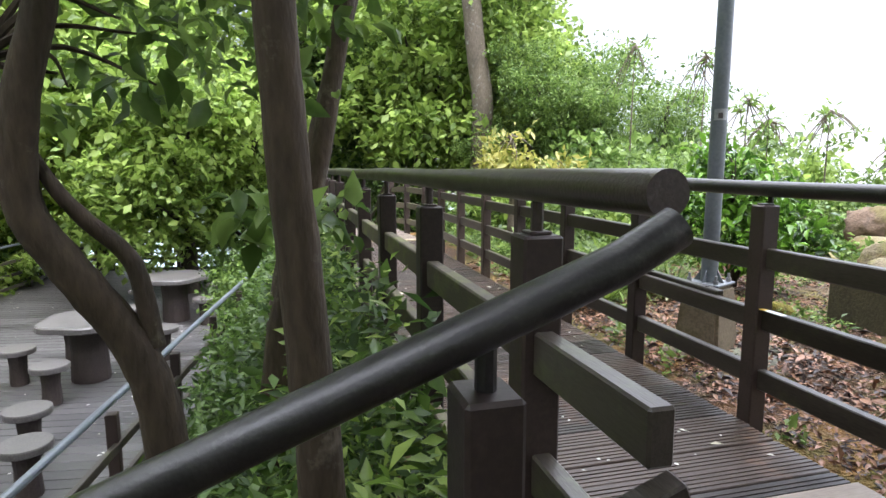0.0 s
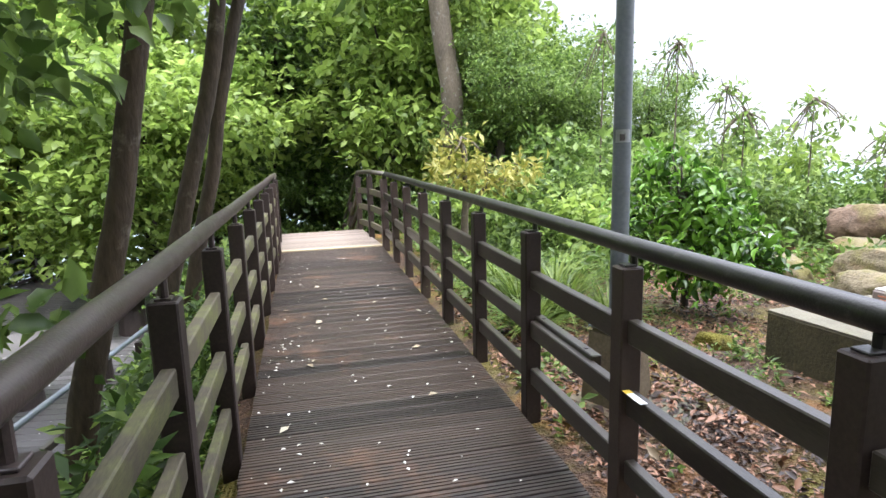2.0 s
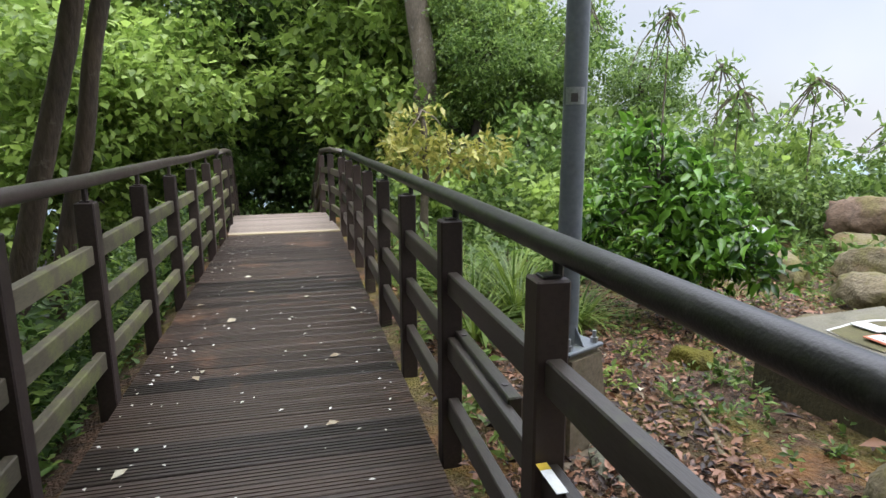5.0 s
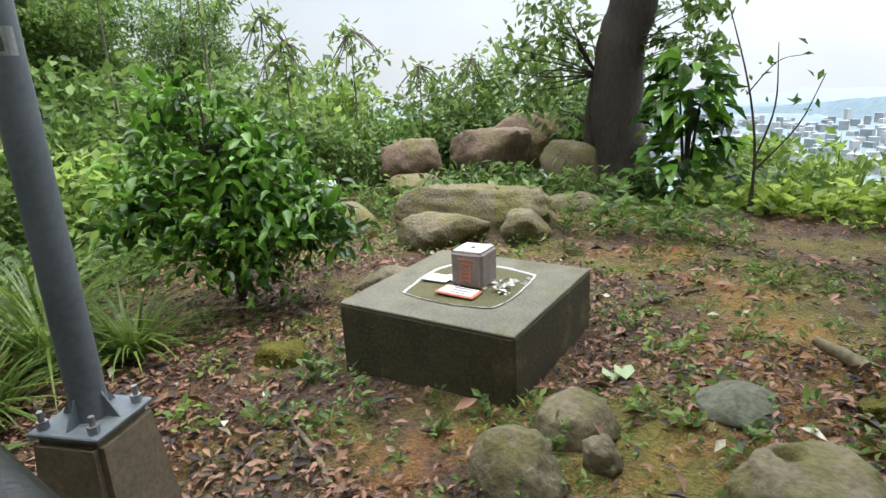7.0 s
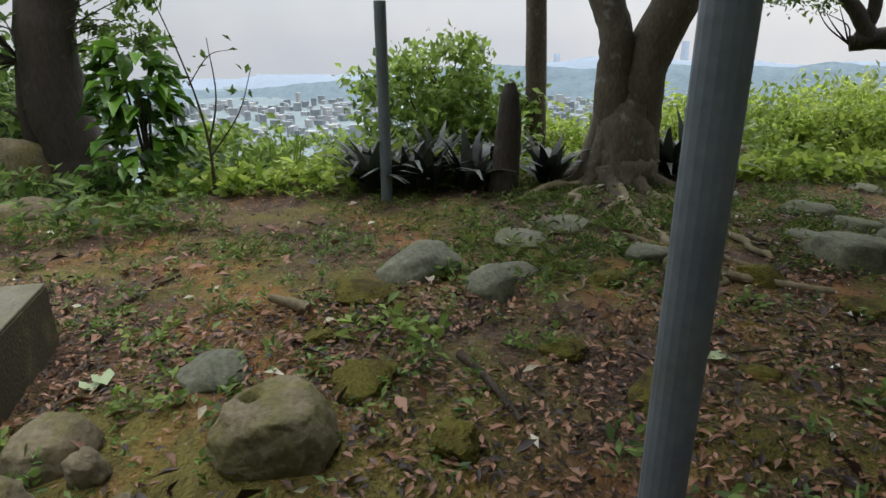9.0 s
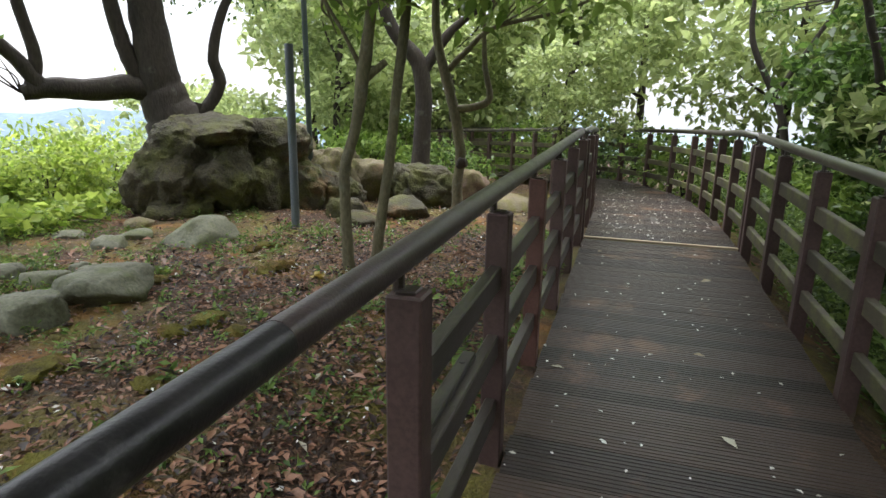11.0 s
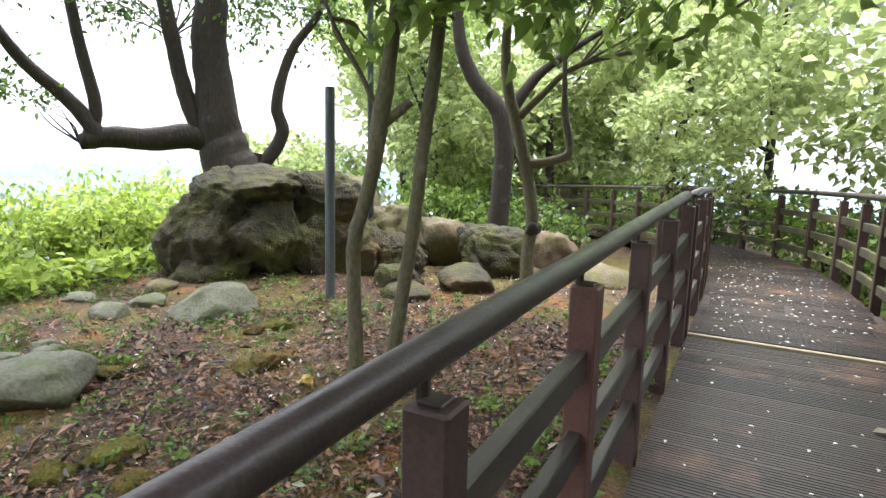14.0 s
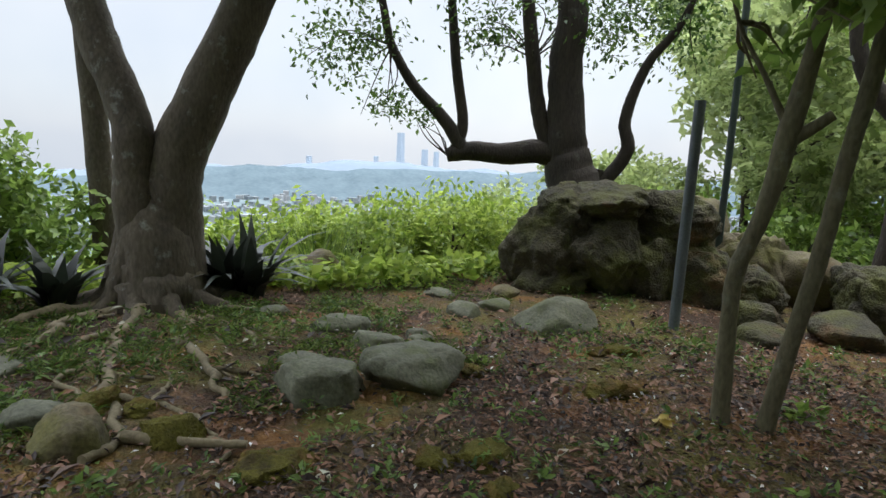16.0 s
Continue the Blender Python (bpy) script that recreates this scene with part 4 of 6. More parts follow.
stone("stone", 3.00, -4.22, (0.27, 0.31, 0.22), M_ROCK_GREY, "rounded grey-green stone step", 33, -30, 0.3, 0.2, 0.35, 4, group="stepping stones")
stone("stone", 4.08, -4.83, (0.20, 0.27, 0.11), M_ROCK_GREY, "flat grey stone in the grass", 35, -25, 0.35, 0.1, 0.2, group="stepping stones")
stone("stone", 3.60, -4.90, (0.18, 0.25, 0.11), M_ROCK_GREY, "flat grey stone in the grass", 36, -25, 0.35, 0.1, 0.2, group="stepping stones")
stone("stone", 3.52, -5.22, (0.10, 0.12, 0.08), M_ROCK_GREY, "small flat stone beside the steps", 37, -25, 0.35, 0.1, 0.2)
stone("stone", 3.72, -5.30, (0.09, 0.12, 0.07), M_ROCK_GREY, "small flat stone beside the steps", 45, 15, 0.35, 0.1, 0.2)
stone("stone", 3.42, -4.30, (0.16, 0.20, 0.06), M_ROCK_GREY, "thin flat stone behind the steps", 47, -30, 0.38, 0.1, 0.2)
stone("stone", 4.60, -4.45, (0.12, 0.16, 0.07), M_ROCK_GREY, "small flat stone in the grass", 48, 0, 0.38, 0.1, 0.2)
stone("stone", 2.76, -3.46, (0.17, 0.17, 0.12), M_MOSS, "moss-covered half-buried stone by the roots", 38, 0, 0.4, 0.2)
stone("stone", 2.86, -3.05, (0.20, 0.2, 0.16), M_ROCK, "mossy rounded stone by the roots", 39, 0, 0.38, 0.15)
stone("stone", 3.12, -2.93, (0.14, 0.16, 0.13), M_ROCK_GREY, "grey-green stone by the roots", 40, 0, 0.4, 0.15)
stone("stone", 4.26, -6.14, (0.20, 0.16, 0.11), M_ROCK_GREY, "small flat stone on the path", 41, 0, 0.38, 0.1)
stone("stone", 4.97, -6.28, (0.2, 0.16, 0.06), M_ROCK_GREY, "small flat stone on the path", 42, 50, 0.4, 0.1)
stone("stone", 4.35, -6.55, (0.2, 0.18, 0.08), M_ROCK_GREY, "small flat stone on the path", 43, 50, 0.4, 0.1)
stone("stone", 4.75, -7.0, (0.2, 0.16, 0.09), M_ROCK, "small brown stone below the boulder", 49, 20, 0.38, 0.1)
stone("stone", 5.87, -5.35, (0.34, 0.30, 0.26), M_ROCK, "brown mossy stone at the edge of the bank", 44, 20, 0.3, 0.15)
stone("boulder", 3.58, -6.62, (0.46, 0.34, 0.22), M_ROCK_GREY, "smooth low boulder in front of the large rocks", 46, 50, 0.27, 0.12, 0.1, 4, cat="boulder")
# the great boulder and its neighbours
B = "boulders under the leaning tree"
BO = Vector((4.12, -7.90, -0.05))
great = empty("boulder", tuple(BO), "huge dark mossy boulder split by deep rounded cracks", "boulder", B)


def along(u, v):
    """From the boulder's front: u along its face, v into the hill."""
    return -0.73 * u + 0.68 * v, -0.68 * u - 0.73 * v


bm = bmesh.new()
for u, v, z, su, sv, sz, sd in ((-0.18, 0.62, 1.00, 0.50, 0.46, 0.21, 1), (-0.68, 0.52, 0.48, 0.46, 0.48, 0.56, 2), (-0.05, 0.30, 0.44, 0.39, 0.34, 0.47, 3),
                                (0.42, 0.34, 0.26, 0.26, 0.28, 0.36, 4), (0.62, 0.66, 0.70, 0.54, 0.46, 0.36, 5), (0.86, 0.46, 0.16, 0.42, 0.36, 0.42, 6),
                                (0.05, 0.85, 0.42, 0.86, 0.50, 0.60, 7), (-0.50, 0.44, 0.88, 0.36, 0.36, 0.26, 8), (-0.62, 0.18, 0.06, 0.42, 0.22, 0.22, 9)):
    x, y = along(u, v)
    rock(bm, (x, y, z), (su * 1.18, sv * 1.18, sz * 1.2), 300 + sd, 0.22, -137, 5, 0.0, 0.05)
mass = part("rock_mass", bm, M_ROCK_DARK, great, smooth=True)
fuse = mass.modifiers.new("fuse", "REMESH")
fuse.mode, fuse.voxel_size, fuse.use_smooth_shade = "VOXEL", 0.018, True
bm = bmesh.new()
x, y = along(-1.02, 0.52)
rock(bm, (x, y, 0.30), (0.17, 0.34, 0.34), 311, 0.16, -137, 4, 0.0)
part("rust_face", bm, M_ROCK_RUST, great, "rust-orange side of the rock", smooth=True)
stone("boulder", 4.65, -9.75, (0.85, 0.7, 0.95), M_ROCK, "pale-topped boulder behind the great one", 56, 20, 0.2, 0.14, 0.2, 4, 0.0, "boulder", B)
stone("boulder", 3.95, -10.0, (0.62, 0.55, 0.72), M_ROCK, "pale cracked boulder on the slope", 57, 20, 0.25, 0.18, 0.2, 5, -0.1, "boulder", B, 0.14)
stone("boulder", 3.35, -9.15, (0.50, 0.42, 0.46), M_ROCK_DARK, "mossy block between the boulders", 63, 60, 0.25, 0.2, 0.2, 5, -0.1, "boulder", B, 0.16)
stone("boulder", 3.40, -10.4, (0.55, 0.45, 0.55), M_ROCK, "pale boulder behind the mossy block", 55, 30, 0.25, 0.2, 0.2, 4, -0.1, "boulder", B)
stone("boulder", 2.45, -10.1, (0.72, 0.52, 0.50), M_ROCK_DARK, "long mossy boulder on the slope", 58, -10, 0.25, 0.16, 0.2, 5, -0.1, "boulder", B, 0.14)
stone("boulder", 2.32, -9.0, (0.46, 0.38, 0.22), M_ROCK_DARK, "broad mossy ledge beside the knotty tree", 59, -60, 0.28, 0.16, 0.2, 4, -0.08, "boulder", B)
stone("boulder", 2.62, -8.15, (0.28, 0.34, 0.12), M_ROCK_DARK, "low ledge of dark mossy rock", 60, 35, 0.3, 0.16, 0.2, 4, -0.06, "boulder", B)
stone("boulder", 2.95, -8.5, (0.34, 0.28, 0.24), M_ROCK_DARK, "mossy block on the slope", 64, 10, 0.25, 0.18, 0.1, 4, -0.1, "boulder", B, 0.1)
stone("boulder", 2.1, -11.6, (0.45, 0.5, 0.5), M_ROCK_RED, "ochre boulder under the trees", 61, 35, 0.3, 0.26, 0.1, 4, -0.3, "boulder", B)
stone("boulder", 1.35, -10.6, (0.7, 0.9, 0.26), M_ROCK, "flat mossy rock by the lower walkway", 62, 5, 0.3, 0.14, 0.1, 3, -0.3, "boulder", B)
# the rocks behind the plinth
R = "rocks behind the plinth"
stone("boulder", 4.38, 2.30, (0.40, 0.86, 0.36), M_ROCK, "long layered mossy slab of sandstone", 71, 5, 0.25, 0.12, 0.3, 5, 0.08, "boulder", R)
stone("boulder", 3.78, 2.12, (0.28, 0.46, 0.20), M_ROCK, "low mossy ledge in front of the slab", 72, 38, 0.3, 0.14, 0.2, 4, 0.10, "boulder", R)
stone("boulder", 4.10, 1.52, (0.22, 0.24, 0.2), M_ROCK, "mossy lump at the end of the slab", 73, 20, 0.3, 0.16, 0.1, 4, 0.10, "boulder", R)
stone("boulder", 5.62, 3.98, (0.42, 0.44, 0.42), M_ROCK_RED, "blocky red-brown sandstone boulder", 74, 30, 0.2, 0.24, 0.2, 4, 0.22, "boulder", R)
stone("boulder", 5.20, 3.62, (0.28, 0.38, 0.17), M_ROCK, "low slab before the red boulder", 75, 30, 0.3, 0.1, 0.2, 3, 0.12, "boulder", R)
stone("boulder", 6.60, 3.48, (0.42, 0.60, 0.42), M_ROCK_RED, "brown sandstone boulder with a flat face", 76, 25, 0.2, 0.22, 0.2, 4, 0.24, "boulder", R)
stone("boulder", 7.35, 3.35, (0.5, 0.70, 0.45), M_ROCK_RED, "ochre sandstone boulder behind the others", 83, 20, 0.2, 0.22, 0.25, 4, 0.36, "boulder", R)
stone("boulder", 6.45, 2.25, (0.32, 0.46, 0.40), M_ROCK, "mossy boulder at the foot of the dark tree", 78, 25, 0.25, 0.14, 0.2, 4, 0.18, "boulder", R)
stone("boulder", 5.5, 1.82, (0.3, 0.38, 0.15), M_ROCK, "low flat mossy stone", 79, 40, 0.3, 0.12, 0.1, 3, None, "boulder", R)
stone("boulder", 3.80, 3.36, (0.34, 0.50, 0.30), M_ROCK, "mossy sandstone rock with two jugs on it", 80, 10, 0.25, 0.14, 0.25, 4, None, "boulder", R)
stone("stone", 2.75, 1.85, (0.2, 0.25, 0.12), M_ROCK, "mossy ochre stone near the plinth", 81, 20, 0.4, 0.2)
stone("stone", 1.62, 1.55, (0.17, 0.15, 0.10), M_MOSS, "small mossy stone near the plinth", 82, 20, 0.4, 0.2)

# low cushions of moss over the soil
rm = random.Random(12)
for k, (x, y) in enumerate(((1.62, -2.19), (1.74, -2.70), (1.41, -3.10), (1.60, -3.80), (1.45, -2.15), (0.86, -2.54), (2.03, -1.95), (2.82, -1.12), (2.34, -0.92), (3.20, -3.16), (2.80, -2.52), (1.54, -1.37), (1.96, -1.09), (1.95, -4.65), (1.10, -2.98), (1.36, -2.41), (2.33, -3.71), (3.09, -3.36), (1.66, -4.51), (2.84, -6.32), (2.21, -5.85), (2.86, -5.24), (2.30, -3.76), (2.79, -6.52), (2.03, -4.40), (2.26, -5.69))):
    r = rm.uniform(0.10, 0.19)
    stone("moss_mound", x, y, (r, r * rm.uniform(0.7, 1.2), r * rm.uniform(0.35, 0.6)), M_MOSS, "yellow-olive moss mound swelling out of the litter", 400 + k, rm.uniform(0, 180), 0.42, 0.35, 0.0, 4, None, "moss", "moss mounds")


def jug(x, y, z):
    ob = empty("plastic_jug", (x, y, z), "clear plastic water jug standing on the mossy rock", "jug", "jugs")
    bm = bmesh.new()
    prof = [(0, 0.075), (0.02, 0.085), (0.06, 0.08), (0.07, 0.086), (0.12, 0.082), (0.13, 0.086), (0.17, 0.078), (0.2, 0.05), (0.21, 0.035)]
    tube(bm, [(0, 0, h * 0.8) for h, _ in prof], [r * 0.8 for _, r in prof], 18)
    part("body", bm, M_PLASTIC, ob, smooth=True)
    bm = bmesh.new()
    tube(bm, [(0, 0, 0.168), (0, 0, 0.192)], [0.032, 0.032], 14)
    part("cap", bm, M_WHITE, ob, "white screw cap")


jug(3.72, 3.56, 0.28)
jug(3.76, 3.42, 0.28)


# ---- trees ----
def tree(name, limbs, mat, label, crowns=(), leaf=None, size=0.08, per=14, density=60, group="", seed=1, sides=12, fine=False, twigs=True,
         knot=None, spread=0.13, width=0.5, move=(0, 0, 0)):
    """limbs: lists of (x, y, z, radius), the first is the trunk; crowns: (x, y, z, radius)."""
    limbs = [[(q[0] + move[0], q[1] + move[1], q[2] + move[2], q[3]) for q in l] for l in limbs]
    crowns = [(c[0] + move[0], c[1] + move[1], c[2] + move[2], c[3]) for c in crowns]
    x, y, z, _ = limbs[0][0]
    ob = empty(name, (x, y, z), label, "tree", group)
    inv = Matrix.Translation((-x, -y, -z))
    for k, l in enumerate(limbs):
        bm = bmesh.new()
        limb(bm, l, sides if k == 0 else 10, 0.03, seed + k)
        bm.transform(inv)
        part("trunk" if k == 0 else "limb", bm, mat, ob, smooth=True)
    if crowns:
        ends = [Vector(l[-1][:3]) for l in limbs]
        mids = [Vector(l[len(l) // 2][:3]) for l in limbs[1:]] or ends
        if twigs:
            bm = bmesh.new()
            rj = random.Random(seed)
            for c in crowns:
                cv = Vector(c[:3])
                src = min(ends + mids, key=lambda e: (e - cv).length)
                for _ in range(4 if (src - cv).length < 1.3 else 0):
                    tip = cv + Vector((rj.gauss(0, 0.5), rj.gauss(0, 0.5), rj.gauss(0, 0.35))) * c[3]
                    mid = (src + tip) / 2 + Vector((rj.gauss(0, 0.08), rj.gauss(0, 0.08), rj.gauss(0.05, 0.08))) * (tip - src).length
                    limb(bm, [(*src, 0.014), (*mid, 0.009), (*tip, 0.004)], 5, 0.0, seed, 4)
            bm.transform(inv)
            tagged(part("twig_spray", bm, mat, ob), kind="stuff")
        q = Quads(seed + 50)
        for c in crowns:
            n = max(6, int(density * c[3] ** 1.6))
            cloud(q, (c[0] - x, c[1] - y, c[2] - z), (c[3], c[3], c[3] * 0.75), n, per, size, spread * min(1, 0.35 + c[3]), width, fine=fine, hollow=0.1)
        me = q.mesh("crown", leaf)
        o = new("crown", me)
        o.parent = ob
    if knot:
        bm = bmesh.new()
        rock(bm, (knot[0] - x, knot[1] - y, knot[2] - z), (knot[3],) * 3, 5, 0.3, 0, 3)
        part("knot", bm, M_BARK_DARK, ob, "dark round burl on the trunk", smooth=True)
    return ob


forked = tree("forked_tree", [
    [(5.28, -3.55, -0.1, 0.50), (5.28, -3.55, 0.12, 0.40), (5.28, -3.55, 0.35, 0.34), (5.28, -3.57, 0.7, 0.27), (5.27, -3.60, 0.95, 0.16)],
    [(5.28, -3.43, 0.1, 0.22), (5.28, -3.45, 0.6, 0.19), (5.28, -3.43, 1.02, 0.17), (5.28, -3.43, 1.35, 0.155), (5.40, -3.38, 1.67, 0.15), (5.62, -3.24, 2.13, 0.15), (5.80, -3.14, 2.6, 0.14), (6.05, -2.95, 3.6, 0.11), (6.3, -2.7, 4.6, 0.07)],
    [(5.28, -3.67, 0.1, 0.28), (5.28, -3.68, 0.6, 0.24), (5.26, -3.71, 1.1, 0.225), (5.24, -3.85, 1.5, 0.215), (5.20, -4.05, 1.95, 0.2), (5.15, -4.31, 2.54, 0.19), (5.08, -4.55, 3.17, 0.17), (4.88, -4.95, 4.2, 0.11), (4.78, -5.35, 5.2, 0.07)]],
    M_BARK_GREY, "grey lichen-spotted tree forking low, with spreading roots",
    [(5.4, -2.6, 5.0, 1.5), (4.8, -5.0, 5.4, 1.5), (5.0, -3.8, 5.8, 1.6), (5.7, -2.9, 3.45, 0.22), (6.0, -2.0, 3.2, 0.35)], M_LEAF_MID, 0.11, 12, 55, seed=11, sides=16, move=(-0.05, -0.15, 0.08))
tree("thin_tree", [[(7.25, -3.3, -1.0, 0.16), (7.22, -3.25, 0.3, 0.135), (7.2, -3.22, 1.4, 0.125), (7.2, -3.17, 2.6, 0.118), (7.2, -3.1, 4.0, 0.10), (7.3, -3.0, 5.6, 0.06)]],
     M_BARK_GREY, "slim grey trunk behind the broken stump", [(7.3, -3.0, 5.8, 1.2)], M_LEAF_MID, 0.11, 12, 45, seed=13, move=(-0.15, -0.2, 0))
tree("broken_stump", [[(4.55, -2.4, 0.0, 0.17), (4.55, -2.4, 0.3, 0.13), (4.56, -2.42, 0.6, 0.12), (4.55, -2.43, 0.95, 0.09), (4.57, -2.43, 1.1, 0.05)]],
     M_BARK_DARK, "broken reddish-brown stump in dark strap leaves", seed=14, move=(0.45, -0.1, 0))
tree("leaning_tree", [
    [(5.95, -9.0, 0.3, 0.62), (6.02, -8.98, 0.96, 0.45), (6.12, -8.92, 1.43, 0.33), (6.17, -8.87, 1.86, 0.27), (6.22, -8.82, 2.73, 0.23), (6.19, -8.85, 3.47, 0.2), (6.25, -8.78, 4.53, 0.15), (6.3, -8.7, 6.0, 0.08)],
    [(6.2, -8.8, 1.5, 0.15), (6.36, -8.66, 1.85, 0.12), (6.45, -8.55, 2.3, 0.105), (6.51, -8.48, 2.88, 0.1), (6.57, -8.41, 3.47, 0.09), (6.66, -8.3, 4.6, 0.06)],
    [(6.15, -8.88, 1.55, 0.2), (6.42, -8.59, 1.63, 0.175), (6.72, -8.22, 1.58, 0.15), (6.98, -7.86, 1.6, 0.14), (7.17, -7.57, 1.53, 0.10)],
    [(7.04, -7.76, 1.6, 0.11), (7.2, -7.52, 2.02, 0.09), (7.42, -7.14, 2.46, 0.075), (7.56, -6.86, 2.97, 0.062), (7.61, -6.76, 3.41, 0.055), (7.69, -6.6, 4.3, 0.03)],
    [(7.11, -7.66, 1.6, 0.085), (7.06, -7.74, 1.98, 0.078), (7.12, -7.64, 2.71, 0.07), (7.17, -7.57, 3.45, 0.06), (7.22, -7.49, 4.4, 0.035)],
    [(5.98, -9.05, 1.1, 0.12), (5.74, -9.3, 1.33, 0.10), (5.58, -9.45, 1.72, 0.095), (5.63, -9.4, 2.1, 0.08), (5.47, -9.55, 2.8, 0.065), (5.19, -9.77, 3.29, 0.05), (5.0, -9.92, 3.9, 0.03)],
    [(5.9, -9.14, 1.0, 0.12), (5.84, -9.21, 1.42, 0.105)]],
    M_BARK_DARK, "dark tree with a bent horizontal limb growing behind the boulder",
    [(7.81, -6.31, 2.95, 0.75), (7.56, -6.86, 2.2, 0.38), (7.34, -7.28, 1.98, 0.2), (6.9, -8.06, 3.3, 0.6), (6.09, -9.25, 3.4, 0.9), (5.49, -10.05, 3.4, 0.9), (7.2, -7.4, 4.4, 1.2), (6.2, -8.8, 5.2, 1.5), (8.1, -6.2, 4.2, 1.0), (5.1, -10.1, 4.6, 1.2)],
    M_LEAF_DARK, 0.085, 12, 105, seed=21, sides=16, spread=0.17, move=(-0.09, -0.12, -0.14))
tree("young_tree", [
    [(1.74, -6.16, -0.12, 0.075), (1.75, -6.16, 0.05, 0.055), (1.76, -6.15, 0.56, 0.045), (1.76, -6.16, 0.93, 0.045), (1.68, -6.2, 1.25, 0.044), (1.62, -6.24, 1.67, 0.055), (1.57, -6.27, 2.06, 0.043), (1.49, -6.31, 2.67, 0.038), (1.3, -6.4, 3.8, 0.02)],
    [(1.61, -6.25, 1.63, 0.034), (1.53, -6.29, 1.7, 0.03), (1.46, -6.32, 1.76, 0.026)],
    [(1.63, -6.23, 1.7, 0.022), (1.74, -6.17, 1.95, 0.014), (1.87, -6.1, 2.22, 0.011), (1.94, -6.0, 2.6, 0.006)]],
    M_BARK_GREEN, "slim mossy young tree by the walkway, forked above",
    [(1.43, -5.86, 2.45, 0.35), (1.9, -6.46, 2.05, 0.2), (1.3, -6.3, 2.6, 0.5), (1.2, -6.6, 3.1, 0.7), (1.9, -6.0, 2.9, 0.4)], M_LEAF_BRIGHT, 0.14, 5, 75, seed=31, fine=True, width=0.55, move=(-0.03, 0.05, -0.06))
tree("young_tree", [
    [(1.58, -6.27, -0.12, 0.07), (1.56, -6.28, 0.1, 0.05), (1.53, -6.29, 0.37, 0.046), (1.44, -6.33, 1.03, 0.043), (1.4, -6.35, 1.45, 0.04), (1.35, -6.37, 1.85, 0.042), (1.31, -6.39, 2.25, 0.038), (1.25, -6.45, 3.2, 0.025)]],
    M_BARK_GREEN, "slim mossy young tree leaning towards the walkway",
    [(0.57, -6.56, 2.45, 0.5), (-0.19, -6.7, 2.5, 0.55), (-0.87, -6.72, 2.5, 0.45), (0.14, -6.86, 2.12, 0.25), (1.18, -6.15, 2.3, 0.3), (0.2, -6.3, 3.0, 0.6)], M_LEAF_BRIGHT, 0.14, 5, 80, seed=33, fine=True, width=0.55, move=(-0.03, 0.05, -0.06))
knotty = tree("knotty_tree", [
    [(1.31, -8.1, -0.15, 0.11), (1.32, -8.1, 0.1, 0.075), (1.33, -8.1, 0.38, 0.062), (1.3, -8.11, 0.73, 0.064), (1.37, -8.08, 1.18, 0.062), (1.47, -8.05, 1.59, 0.062), (1.57, -8.01, 1.99, 0.052), (1.59, -8.0, 2.46, 0.045), (1.5, -8.0, 3.6, 0.025)],
    [(1.37, -8.08, 1.24, 0.048), (1.16, -8.15, 1.27, 0.045), (0.99, -8.21, 1.37, 0.04), (1.05, -8.19, 1.73, 0.032), (1.07, -8.18, 2.2, 0.02)],
    [(1.47, -8.05, 1.66, 0.038), (1.26, -8.12, 1.89, 0.034), (0.94, -8.22, 2.16, 0.026), (0.08, -8.3, 2.36, 0.018), (-0.6, -8.3, 2.75, 0.012)]],
    M_BARK_GREEN, "crooked mossy tree with a dark burl on its trunk",
    [(1.23, -7.6, 2.75, 0.6), (0.4, -8.2, 2.7, 0.55), (-0.5, -8.3, 3.0, 0.6), (1.4, -8.3, 3.3, 0.8), (0.7, -7.9, 3.4, 0.7)], M_LEAF_BRIGHT, 0.13, 6, 75, seed=35, fine=True,
    knot=(1.47, -8.66, 0.66, 0.085), width=0.5, move=(0.2, -0.6, 0.04))
tree("dark_tree", [
    [(2.96, -11.22, -0.6, 0.22), (2.9, -11.24, 0.4, 0.16), (2.86, -11.26, 1.34, 0.14), (2.95, -11.22, 1.94, 0.135), (3.3, -11.08, 2.4, 0.11), (3.5, -10.98, 3.1, 0.085), (3.5, -11.0, 4.5, 0.04)],
    [(2.87, -11.26, 1.8, 0.10), (2.51, -11.39, 2.35, 0.075), (2.1, -11.5, 2.7, 0.05), (1.3, -11.7, 3.2, 0.03)]],
    M_BARK_DARK, "dark crooked tree beside the lower walkway",
    [(3.4, -11.0, 4.4, 1.2), (2.0, -11.5, 3.6, 1.0), (1.2, -11.7, 3.9, 1.0), (3.6, -11.6, 3.4, 0.8)], M_LEAF_BRIGHT, 0.11, 12, 55, seed=37)
tree("bent_tree", [
    [(-2.75, -11.15, -0.9, 0.086), (-2.62, -11.2, 0.15, 0.061), (-2.42, -11.25, 1.16, 0.054), (-2.21, -11.29, 1.62, 0.049), (-1.92, -11.33, 2.23, 0.040), (-1.86, -11.34, 2.97, 0.030), (-1.76, -11.36, 4.0, 0.018)],
    [(-2.29, -11.27, 1.5, 0.036), (-2.67, -11.19, 2.25, 0.030), (-2.83, -11.15, 2.7, 0.024), (-2.7, -11.0, 3.6, 0.014)]],
    M_BARK_DARK, "thin bent dark tree behind the railing", [(-1.8, -11.3, 3.9, 0.8), (-2.8, -11.0, 3.4, 0.7), (-2.2, -11.6, 2.7, 0.4)], M_LEAF_MID, 0.10, 10, 60, seed=41)
